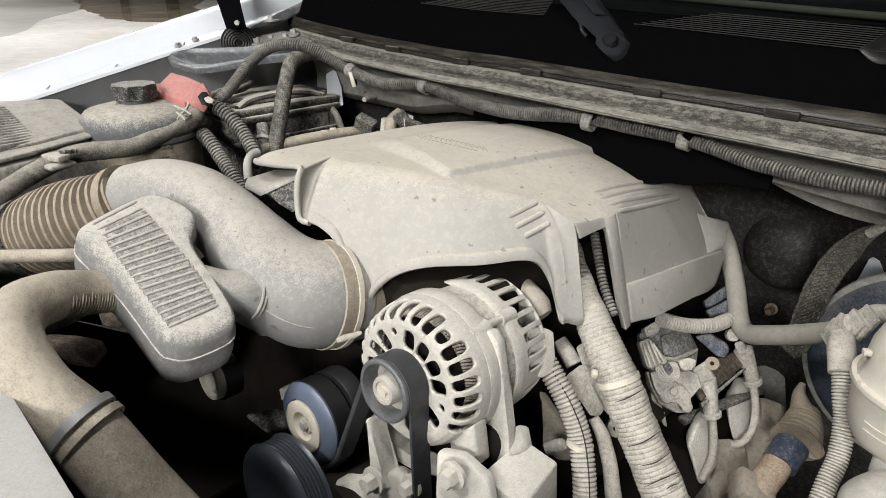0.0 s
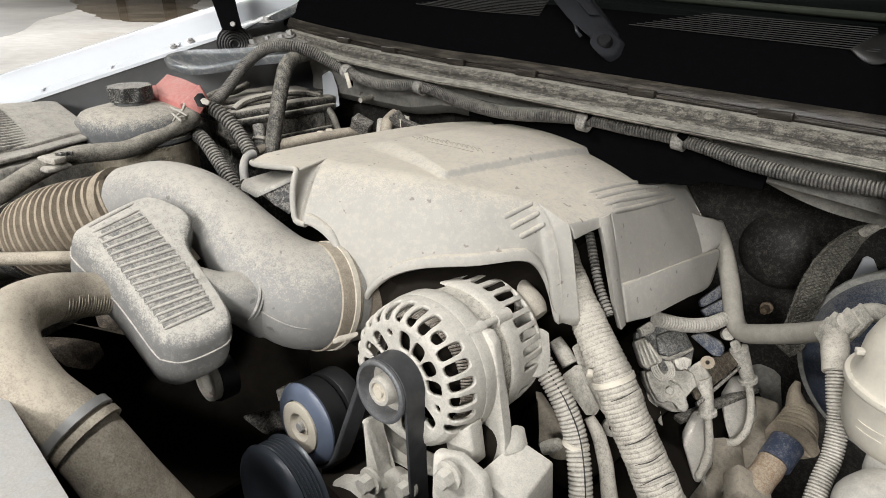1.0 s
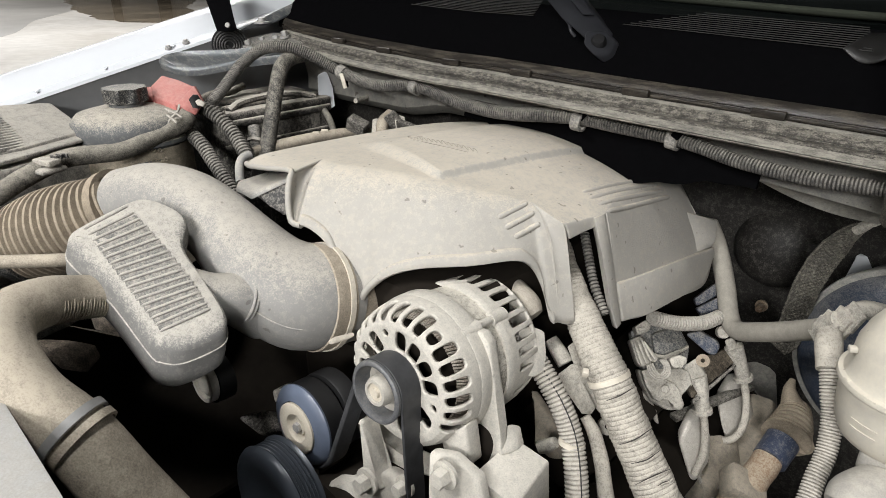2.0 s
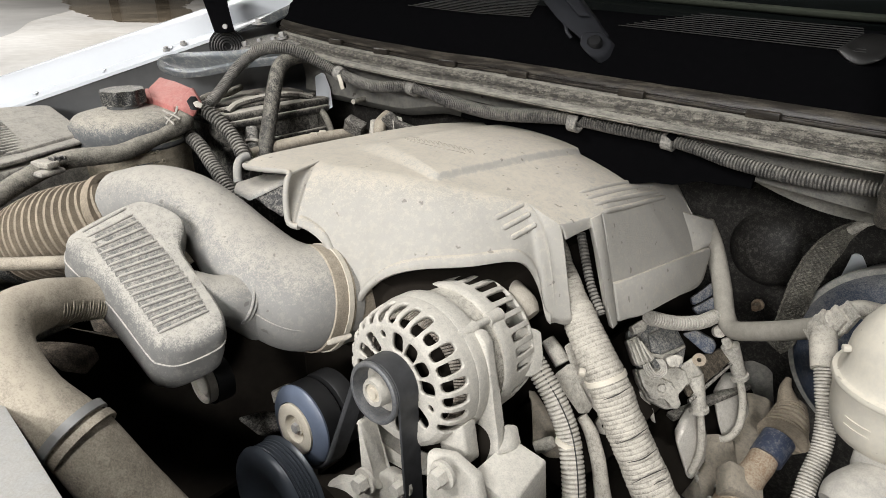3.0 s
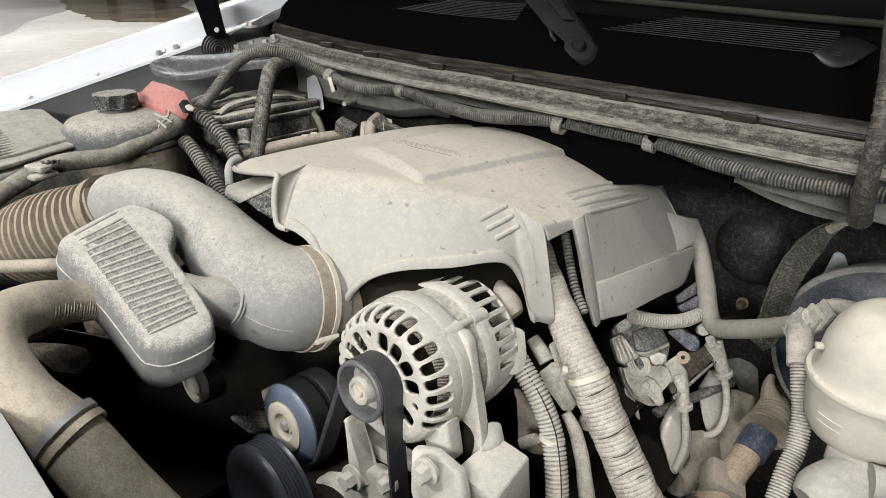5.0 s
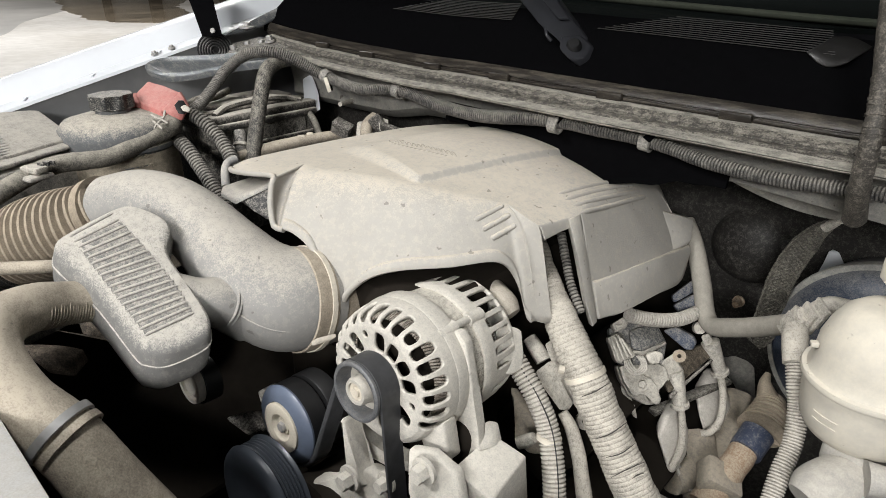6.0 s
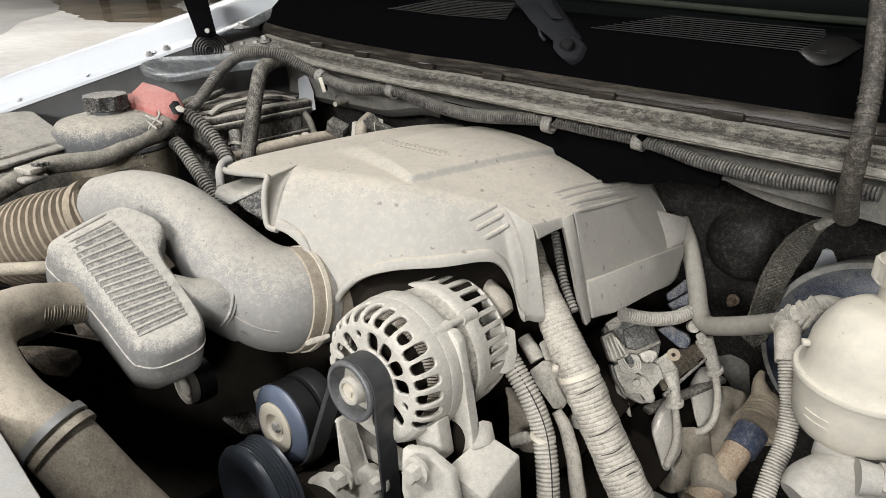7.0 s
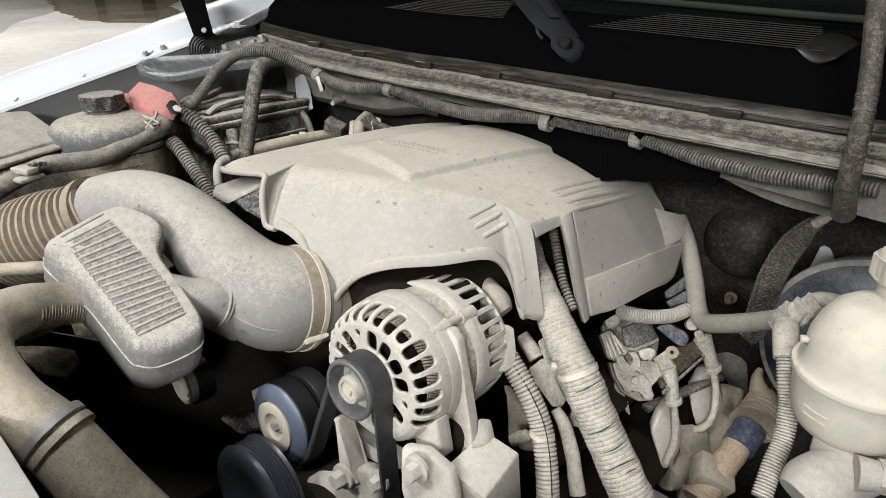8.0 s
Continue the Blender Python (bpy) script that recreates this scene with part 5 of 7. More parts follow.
# ---- corrugated wiring tubes ----
def looms():
    fw = thing("firewall_wiring_tube", (-0.1, 0.69, 1.2), "dusty black corrugated wiring tube clipped along the firewall", "wiring tube")
    pts = [(-0.580, 0.459, 1.192), (-0.588, 0.491, 1.207), (-0.600, 0.522, 1.226), (-0.611, 0.559, 1.252), (-0.589, 0.586, 1.274), (-0.550, 0.606, 1.279), (-0.524, 0.633, 1.268), (-0.483, 0.670, 1.238), (-0.392, 0.668, 1.227), (-0.310, 0.684, 1.232), (-0.229, 0.681, 1.221), (-0.142, 0.680, 1.217), (-0.0537, 0.6870, 1.2245), (-0.0094, 0.6939, 1.2250), (0.0395, 0.6931, 1.2231),
           (0.0917, 0.6969, 1.2210), (0.1338, 0.6943, 1.2172), (0.1787, 0.6897, 1.2108), (0.2273, 0.6879, 1.2078), (0.2665, 0.6878, 1.2075), (0.3089, 0.6895, 1.2100), (0.3527, 0.6864, 1.2126)]
    part("corrugated_tube", tube(B(), pts, [0.0096] * 13 + [0.0090, 0.0086, 0.0083, 0.0081, 0.0080, 0.0078, 0.0077, 0.0076, 0.0076], 16, 0.01, ridge=0.0036, depth=0.0022), M_LOOM, fw)
    for a, b in (((-0.482, 0.672, 1.241), (-0.470, 0.668, 1.214)), ((-0.316, 0.680, 1.235), (-0.293, 0.705, 1.250)), ((-0.016, 0.684, 1.227), (-0.001, 0.690, 1.249)), ((0.1090, 0.6848, 1.2237), (0.1181, 0.6947, 1.2397))):
        part("clip_strap", beam(B(), a, b, 0.010, 0.003, 0.001, (0.3, -0.7, 0.5)), M_COWL, fw, "black fixing strap")
    for q, d in (((-0.481, 0.671, 1.237), (0.6, 0.1, -0.2)), ((-0.313, 0.684, 1.231), (1, 0, -0.2)), ((-0.019, 0.689, 1.222), (1, 0.02, -0.06)), ((0.1045, 0.6974, 1.2191), (1, 0.02, -0.12))):
        band(fw, "clip", q, d, 0.0122, 0.014, M_CLIP, "grey plastic retaining clip")
    part("pale_tie", beam(B(), (-0.470, 0.660, 1.238), (-0.462, 0.661, 1.214), 0.007, 0.003, 0.001, (0.5, -0.8, 0)), M_TIE, fw)
    bt = thing("battery_wiring_tube", (-0.522, 0.473, 1.172), "dusty corrugated battery cable tube", "wiring tube")
    part("corrugated_tube", tube(B(), [(-0.588, 0.455, 1.199), (-0.553, 0.467, 1.188), (-0.517, 0.474, 1.165), (-0.482, 0.471, 1.142), (-0.453, 0.464, 1.122)], 0.0115, 16, 0.01, ridge=0.0062, depth=0.0030), M_LOOM, bt)
    b2 = thing("lower_wiring_tube", (-0.501, 0.422, 1.131), "dark corrugated cable tube below the battery", "wiring tube")
    part("corrugated_tube", tube(B(), [(-0.562, 0.427, 1.162), (-0.530, 0.428, 1.150), (-0.497, 0.426, 1.131), (-0.458, 0.422, 1.112), (-0.416, 0.417, 1.088), (-0.381, 0.407, 1.065)], 0.0115, 14, 0.01, ridge=0.0062, depth=0.0030), M_LOOM, b2)
    hose("battery_cable", [(-0.594, 0.445, 1.192), (-0.607, 0.488, 1.208), (-0.623, 0.532, 1.205), (-0.637, 0.568, 1.210)], 0.006, M_HOSE, "dusty black battery cable with bare end")
    # thick taped main tube that climbs into the cover's slot
    mt = thing("main_wiring_tube", (0.149, 0.533, 0.990), "thick dust-caked taped wiring tube with a pale tie", "wiring tube")
    part("taped_tube", pitted(tube(B(), [(0.030, 0.586, 1.102), (0.062, 0.569, 1.068), (0.104, 0.550, 1.026), (0.139, 0.539, 0.991), (0.174, 0.533, 0.943), (0.208, 0.527, 0.899), (0.238, 0.524, 0.859)], [0.014, 0.0165, 0.0205, 0.0225, 0.023, 0.0235, 0.024], 24, 0.01, ridge=0.0050, depth=0.0008, wobble=0.08), 0.0011), M_TAPE, mt)
    # thin dark tubes draw the shade inside the tape's creases
    for a, b, c in (((0.155, 0.511, 0.981), (0.165, 0.519, 0.988), (0.172, 0.534, 0.994)), ((0.180, 0.503, 0.942), (0.192, 0.513, 0.950), (0.200, 0.533, 0.958)), ((0.196, 0.502, 0.927), (0.208, 0.511, 0.934), (0.214, 0.528, 0.940)), ((0.206, 0.498, 0.908), (0.218, 0.511, 0.919), (0.227, 0.531, 0.921)), ((0.224, 0.511, 0.909), (0.227, 0.516, 0.913), (0.231, 0.523, 0.913))):
        part("tape_crease", tube(B(), [a, b, c], [0.0003, 0.0007, 0.0003], 6, 0.004), M_CREASE, mt, "crease in the tape, its shade drawn dark")
    band(mt, "tie", (0.141, 0.539, 0.988), V((0.157, 0.536, 0.966)) - V((0.132, 0.540, 1.003)), 0.0240, 0.007, M_TIE, "pale cable tie")
    st = thing("slot_wiring_tube", (0.093, 0.578, 1.076), "thin dark corrugated wiring tube in the cover slot", "wiring tube")
    part("corrugated_tube", tube(B(), [(0.050, 0.612, 1.112), (0.068, 0.597, 1.090), (0.086, 0.584, 1.066), (0.109, 0.574, 1.041)], 0.0056, 14, 0.01, ridge=0.0044, depth=0.0022), M_LOOM, st)
    ft = thing("alternator_wiring_tube", (0.125, 0.476, 0.963), "pale dusty corrugated wiring tube beside the alternator", "wiring tube")
    part("corrugated_tube", tube(B(), [(0.069, 0.487, 1.019), (0.092, 0.483, 1.001), (0.116, 0.480, 0.978), (0.137, 0.476, 0.948), (0.156, 0.462, 0.916), (0.172, 0.446, 0.877)], 0.0128, 18, 0.01, ridge=0.0046, depth=0.0026), M_LOOMPALE, ft)
    band(ft, "tie", (0.141, 0.473, 0.940), (0.0, -0.3, -1), 0.0142, 0.0065, M_TIE, "pale cable tie")
    part("split_seam", tube(B(), [(0.079, 0.479, 1.024), (0.103, 0.476, 1.004), (0.127, 0.473, 0.982), (0.146, 0.470, 0.955), (0.164, 0.457, 0.925), (0.180, 0.441, 0.886)], 0.0007, 6, 0.006), M_DARK, ft, "dark split seam")
    hose("side_cable", [(0.130, 0.515, 0.944), (0.146, 0.513, 0.927), (0.163, 0.505, 0.899), (0.180, 0.493, 0.864)], [0.006, 0.008, 0.0085, 0.009], M_TAPE, "dust-caked taped side cable", "cable", wobble=0.1)
    sh = thing("short_wiring_tube", (0.141, 0.720, 0.981), "short pale corrugated wiring tube", "wiring tube")
    part("corrugated_tube", tube(B(), [(0.118, 0.677, 0.997), (0.136, 0.715, 0.980), (0.154, 0.752, 0.972), (0.163, 0.784, 0.971)], 0.0098, 16, 0.01, ridge=0.0046, depth=0.0024), M_LOOMPALE, sh)
    rt = thing("servo_wiring_tube", (0.323, 0.631, 1.042), "pale dusty corrugated wiring tube by the brake servo", "wiring tube")
    part("corrugated_tube", tube(B(), [(0.319, 0.640, 1.049), (0.330, 0.623, 1.024), (0.339, 0.612, 1.002), (0.345, 0.593, 0.976), (0.345, 0.572, 0.956), (0.347, 0.548, 0.933)], 0.0097, 18, 0.01, ridge=0.0032, depth=0.0022), M_LOOMPALE, rt)
    part("taped_neck", tube(B(), [(0.309, 0.667, 1.059), (0.315, 0.649, 1.053), (0.322, 0.633, 1.040)], [0.012, 0.0125, 0.0108], 18, 0.006, wobble=0.08), M_TAPE, rt, "taped tube neck")
    up = thing("upright_wiring_tube", (0.313, 0.773, 1.236), "dark dusty wiring tube rising past the cowl", "wiring tube")
    part("corrugated_tube", tube(B(), [(0.329, 0.694, 1.182), (0.332, 0.657, 1.226), (0.333, 0.647, 1.270), (0.329, 0.659, 1.307), (0.321, 0.672, 1.351), (0.311, 0.688, 1.404), (0.299, 0.707, 1.464)], [0.0108, 0.0092, 0.0083, 0.0084, 0.0087, 0.009, 0.009], 18, 0.006, wobble=0.05), M_UPTAPE, up)
    line, run = even(spline([(0.329, 0.694, 1.182), (0.332, 0.657, 1.226), (0.333, 0.647, 1.270), (0.329, 0.659, 1.307), (0.321, 0.672, 1.351), (0.311, 0.688, 1.404)], 12), 0.001)
    rng = random.Random(5)
    k = 12
    while k < len(line) - 4:
        q = 0.0102 if k < 30 else 0.0091
        band(up, "tape_wrap", tuple(line[k]), tuple(line[k + 2] - line[k]), q * rng.uniform(0.96, 1.02), rng.uniform(0.003, 0.006), M_UPTAPE)
        k += rng.choice((5, 6, 7, 9)) if k < 150 else rng.choice((12, 25, 32))


M_UPTAPE = dusty("dusty_black_tape", (0.045, 0.041, 0.036, 1), 0.12, 0.3, dust=(0.22, 0.2, 0.17, 1), patch=30.0, mottle=1.0, speck=0.8)
M_CREASE = plain("crease_shade", (0.05, 0.045, 0.04, 1), 0.8)
M_CLIP = dusty("grey_clip_plastic", (0.12, 0.12, 0.117, 1), 0.35, 0.3, patch=40.0)
looms()


# ---- alternator ----
def alternator():
    alt = thing("alternator", (0.03, 0.38, 0.95), "dust-coated cast aluminium alternator with slotted housing", "alternator")
    o = V((0.024, 0.306, 1.034))
    d = V(-0.05, 0.99, -0.085)
    d, s, u = axes_of(d)

    def at(r, h, a):
        return o + d * h + (s * math.cos(a) + u * math.sin(a)) * r

    # front housing: one cast shell with openings in its face and shoulder
    prof = [(0.012, 0.034), (0.026, 0.0315), (0.030, 0.0300), (0.0580, 0.0285), (0.0645, 0.0300), (0.0700, 0.0345), (0.0732, 0.0430), (0.0752, 0.0530), (0.0762, 0.0610), (0.0766, 0.0690)]
    holes = []
    for i in range(15):
        a = 2 * math.pi * (i + 0.3) / 15
        holes += [(a, 0.0325, 0.0074, 0.0108, 3.6)] if i % 5 else [(a, 0.0380, 0.0040, 0.0040, 2.0)]
    n = 27
    for i in range(n):
        a = 2 * math.pi * (i + 0.5) / n
        if i in (2, 3, 4, 5, 6, 7):
            continue
        holes.append((a, 0.0655, 0.0061, 0.0152, 3.2) if i != 22 else (a, 0.0640, 0.0062, 0.0085, 2.6))
    sh = part("front_housing", slotted_shell(o, d, prof, holes), M_ALU, alt, "slotted cast front housing", 60)
    sm = sh.modifiers.new("wall", "SOLIDIFY")
    sm.thickness, sm.offset = 0.0045, -1
    bm = B()
    lathe(bm, o, d, [(0.064, 0.0685), (0.0732, 0.0685), (0.0732, 0.112), (0.064, 0.112)], 64)
    part("front_collar", lathe(B(), o, d, [(0.066, 0.0665), (0.0768, 0.0672), (0.0776, 0.0700), (0.0776, 0.0860), (0.0766, 0.0885), (0.066, 0.0890)], 72), M_ALU, alt, "solid collar of the front housing")
    part("stator_ring", bm, M_STATOR, alt, "stained laminated stator ring")
    bm = B()
    lathe(bm, o, d, [(0.062, 0.1115), (0.0760, 0.1115), (0.0772, 0.114), (0.0772, 0.121), (0.075, 0.123), (0.062, 0.124)], 64)
    part("rear_band", bm, M_ALU, alt)
    prof = [(0.0765, 0.119), (0.0765, 0.131), (0.0758, 0.152), (0.0735, 0.166), (0.0665, 0.176), (0.0480, 0.181), (0.0, 0.183)]
    holes = [(2 * math.pi * (i + 0.5) / 30, 0.029, 0.0052, 0.0180, 6.0) for i in range(30) if i % 10]
    sh = part("rear_housing", slotted_shell(o, d, prof, holes, 84, 560), M_ALU, alt, "slotted cast rear housing", 60)
    sm = sh.modifiers.new("wall", "SOLIDIFY")
    sm.thickness, sm.offset = 0.004, -1
    # windings and rotor inside
    bm = B()
    for i in range(120):
        a = 2 * math.pi * i / 120
        tube(bm, [at(0.058, 0.052, a), at(0.0625, 0.062, a + 0.05), at(0.0625, 0.084, a + 0.12)], 0.0014, 5, 0.008)
        tube(bm, [at(0.064, 0.114, a), at(0.066, 0.135, a + 0.06), at(0.060, 0.150, a + 0.12)], 0.0013, 5, 0.008)
    tagged(part("winding", bm, M_WIND, alt), "dusty wire windings", kind="stuff")
    bm = B()
    lathe(bm, o, d, [(0.0, 0.050), (0.046, 0.050), (0.054, 0.06), (0.054, 0.14), (0, 0.14)], 40)
    part("rotor", bm, M_PITSHADE, alt, "dark rotor")
    # lugs: through-bolt bosses and the lower mounting foot
    for a in (radians(-52), radians(68), radians(188)):
        bm = B()
        tube(bm, [at(0.0715, 0.066, a), at(0.0725, 0.090, a)], [0.0060, 0.0078], 16, 0.006)
        tube(bm, [at(0.0725, 0.110, a), at(0.0725, 0.132, a)], 0.0078, 16, 0.006)
        tube(bm, [at(0.0750, 0.086, a), at(0.0750, 0.114, a)], 0.0042, 10, 0.006)
        part("through_bolt_boss", bm, M_ALU, alt)
    part("mounting_flange", prism(B(), [(0.0660, 0.3943, 1.0820), (0.0792, 0.3952, 1.0847), (0.0890, 0.3949, 1.0749), (0.1009, 0.3914, 1.0274), (0.1104, 0.3886, 0.9895), (0.1170, 0.3860, 0.9552), (0.1111, 0.3841, 0.9363), (0.0630, 0.3815, 0.9346), (0.0643, 0.3843, 0.9658), (0.0588, 0.3903, 1.0390)], d * 0.012, 0.0025), M_ALU, alt, "flat cast mounting flange")
    part("lower_web", prism(B(), [(0.070, 0.346, 0.985), (0.098, 0.352, 1.010), (0.103, 0.355, 0.962), (0.080, 0.345, 0.955)], d * 0.020, 0.003), M_ALU, alt, "cast web below the slots")
    part("terminal_boot", tube(B(), [(-0.010, 0.508, 1.082), (0.014, 0.506, 1.076), (0.036, 0.503, 1.069), (0.056, 0.500, 1.060), (0.066, 0.499, 1.054)], [0.012, 0.0145, 0.0155, 0.0155, 0.010], 18, 0.005), M_BOOTTAN, alt, "tan rubber terminal boot")
    part("regulator_block", prism(B(), [(0.069, 0.463, 1.055), (0.081, 0.477, 1.048), (0.091, 0.470, 1.021), (0.095, 0.461, 1.005), (0.087, 0.446, 1.011)], (0.004, 0.016, 0.0), 0.004), M_ALU, alt)
    # pulley
    bm = B()
    lathe(bm, o, d, [(0.0258, 0.021), (0.0264, 0.003), (0.0274, -0.0012), (0.0288, -0.0018), (0.0306, -0.0015), (0.0320, 0.000), (0.0320, 0.003), (0.0300, 0.0045), (0.0300, 0.026), (0.0318, 0.028), (0.0318, 0.031), (0.01, 0.032)], 64)
    pul = part("pulley", bm, M_PULRIM, alt, "dark grey steel pulley with deep dished face")
    bm = B()
    lathe(bm, o, d, [(0.0085, 0.030), (0.0085, 0.003), (0.0100, -0.001), (0.0132, -0.001), (0.0148, 0.002), (0.0156, 0.015), (0.0190, 0.0175), (0.0258, 0.0170), (0.0262, 0.0215)], 56)
    part("dish", bm, M_PULFACE, pul, "pale dusty dish and hub")
    bm = B()
    lathe(bm, o, d, [(0.0, -0.001), (0.0050, -0.0015), (0.0055, 0.001), (0.0095, 0.001), (0.0095, 0.004)], 24)
    part("shaft_end", bm, M_CREAM, pul, "pale shaft end")
    return o, d


M_BOOTTAN = dusty("tan_rubber_boot", (0.24, 0.215, 0.18, 1), 0.5, 0.3, dust=(0.40, 0.365, 0.31, 1), patch=20.0, mottle=0.3)
M_PULRIM = dusty("grey_pulley_rim_steel", (0.13, 0.135, 0.145, 1), 0.12, 0.1, dust=(0.3, 0.285, 0.26, 1), rough=0.38, metal=0.3, patch=30.0, mottle=0.2, speck=0.3, scuff=0.1)
M_PULFACE = dusty("dusty_pulley_steel", (0.40, 0.385, 0.355, 1), 0.45, 0.2, dust=(0.54, 0.505, 0.44, 1), rough=0.45, metal=0.15, patch=25.0, mottle=0.2, scuff=0.15)
ALT_O, ALT_D = alternator()


# ---- belt drive ----
def belt_drive():
    d = ALT_D
    idl = thing("idler_pulley", (-0.076, 0.281, 0.948), "blue-grey plastic idler pulley with cream hub", "idler pulley")
    o = V((-0.073, 0.277, 0.955))
    bm = B()
    lathe(bm, o, d, [(0.0455, 0.0045), (0.0455, 0.028), (0.043, 0.030), (0.02, 0.030), (0.02, 0.006), (0.0455, 0.0045)], 56)
    part("tread", bm, M_DARK, idl, "black smooth tread")
    bm = B()
    lathe(bm, o, d, [(0.0285, 0.003), (0.030, -0.003), (0.036, -0.0015), (0.043, 0.001), (0.0462, 0.0045), (0.0455, 0.007), (0.03, 0.007)], 56)
    part("face_ring", bm, M_BLUE, idl, "blue-grey face ring")
    bm = B()
    lathe(bm, o, d, [(0.0285, 0.003), (0.0288, -0.0045), (0.027, -0.0055), (0.016, -0.0045), (0.0125, 0.001), (0.0100, 0.002), (0.0092, -0.001), (0.0, -0.001)], 48)
    part("hub", bm, M_CREAM, idl, "cream plastic hub")
    bm = B()
    hex_bolt(bm, o - d * 0.001, -d, 0.0062, 0.004)
    part("bolt", bm, M_CLAMP, idl)
    bm = B()
    o2 = o + d * 0.032 + V(0.004, 0, 0.006)
    lathe(bm, o2, d, [(0, 0), (0.043, 0), (0.044, 0.002), (0.044, 0.020), (0.040, 0.022), (0, 0.022)], 48)
    part("back_flange", bm, M_DARK, idl, "black back flange")
    # tensioner arm and dark pulley below
    wp = thing("water_pump_pulley", (-0.076, 0.237, 0.903), "dark glossy ribbed water pump pulley", "pulley")
    o3 = V((-0.060, 0.224, 0.894))
    bm = B()
    dish = lathe(B(), o3, d, [(0, 0.0035), (0.018, 0.003), (0.036, -0.002), (0.052, -0.004), (0.060, 0.000), (0.062, 0.004), (0.055, 0.006), (0, 0.006)], 64)
    part("dish", dish, M_PULLEY, wp, "smooth dark pulley dish")
    prof = [(0, 0.006), (0.060, 0.006)]
    for i in range(5):
        h = 0.008 + 0.0040 * i
        prof += [(0.060, h), (0.057, h + 0.0016), (0.060, h + 0.0032)]
    prof += [(0.062, 0.030), (0.0, 0.032)]
    lathe(bm, o3, d, prof, 60)
    part("ribbed_rim", bm, M_PULLEY, wp)
    # small pulley seen under the resonator
    sp = thing("power_steering_pulley", (-0.199, 0.234, 0.969), "small grey pulley in the dark below the resonator", "pulley")
    o4 = V((-0.199, 0.235, 0.970))
    bm = B()
    lathe(bm, o4, d, [(0, 0.003), (0.008, 0.002), (0.013, -0.001), (0.018, 0.002), (0.019, -0.003), (0.023, -0.003), (0.024, 0.0), (0.024, 0.006), (0.0, 0.006)], 44)
    part("disc", bm, M_PULFACE, sp)
    part("rim", lathe(B(), o4 + d * 0.006, d, [(0, 0), (0.027, 0), (0.027, 0.02), (0, 0.02)], 40), M_DARK, sp)
    # belt: over the alternator pulley, down both sides
    _, s, u = axes_of(d)

    def rim(c, r, deg):
        return c + d * 0.0165 + s * (r * math.cos(radians(deg))) - u * (r * math.sin(radians(deg)))

    loop = [rim(o, 0.0472, a) for a in range(-160, -15, 8)]
    loop += [rim(ALT_O, 0.0320, a) for a in range(172, -5, -8)]
    last = loop[-1]
    loop += [last + V(0.002, 0, -0.08), last + V(0.006, 0, -0.18), last + V(0.010, 0, -0.30)]
    line, run = even(np.array([tuple(p) for p in loop]), 0.004)
    t = np.gradient(line, axis=0)
    t /= np.linalg.norm(t, axis=1)[:, None]
    belt = thing("serpentine_belt", (0.06, 0.33, 0.8), "matt black serpentine drive belt over the pulleys", "drive belt")
    axis = np.array(tuple(d))
    back, ribs = [], []
    for p, q in zip(line, t):
        nrm = np.cross(q, axis)
        nrm /= np.linalg.norm(nrm)
        w = axis * 0.0125
        back.append([tuple(p - w), tuple(p - w * 0.96 + nrm * 0.0006), tuple(p + w * 0.96 + nrm * 0.0006), tuple(p + w), tuple(p + w - nrm * 0.0020), tuple(p - w - nrm * 0.0020)])
        teeth = [tuple(p + w * (1 - k / 6) - nrm * (0.0042 if k % 2 else 0.0021)) for k in range(13)]
        ribs.append([tuple(p - w - nrm * 0.0019), tuple(p + w - nrm * 0.0019), *teeth])
    for name, rows, text in (("belt_back", back, "smooth black belt back"), ("ribbed_face", ribs, "ribbed inner belt face")):
        bm = B()
        rr = loft(bm, rows)
        bm.faces.new(rr[0]), bm.faces.new(rr[-1][::-1])
        part(name, bm, M_BELT, belt, text, 50)
    # cast bracket under the alternator
    br = thing("alternator_bracket", (0.077, 0.315, 0.955), "dusty cast aluminium alternator bracket with hex bolts", "bracket")
    back = d * 0.022
    part("curved_arm", prism(B(), [(-0.031, 0.325, 0.962), (-0.022, 0.328, 0.960), (-0.000, 0.331, 0.941), (0.027, 0.342, 0.931), (0.057, 0.358, 0.923), (0.058, 0.353, 0.916), (0.029, 0.336, 0.922), (0.000, 0.323, 0.929), (-0.021, 0.322, 0.945)], back, 0.003), M_ALU, br)
    part("strut", prism(B(), [(-0.010, 0.306, 0.982), (-0.005, 0.311, 0.980), (0.016, 0.303, 0.930), (0.029, 0.305, 0.916), (0.014, 0.288, 0.915), (0.012, 0.299, 0.929)], back, 0.003), M_ALU, br)
    part("web", prism(B(), [(0.005, 0.299, 0.926), (0.022, 0.312, 0.927), (0.041, 0.319, 0.919), (0.062, 0.305, 0.877), (0.000, 0.259, 0.865), (-0.024, 0.273, 0.914), (-0.006, 0.285, 0.910)], back, 0.004), M_ALU, br)
    part("bolt_plate", prism(B(), [(0.080, 0.321, 0.988), (0.099, 0.334, 0.986), (0.125, 0.342, 0.970), (0.137, 0.336, 0.948), (0.146, 0.324, 0.922), (0.114, 0.300, 0.922), (0.093, 0.306, 0.952)], d * 0.012, 0.003), M_ALU, br)
    for q, rr2 in (((0.104, 0.317, 0.977), 0.0095), ((0.019, 0.291, 0.930), 0.0095), ((0.049, 0.315, 0.927), 0.008)):
        part("hex_bolt", hex_bolt(B(), q, -d, rr2, 0.011), M_ALU, br)
    base = B()
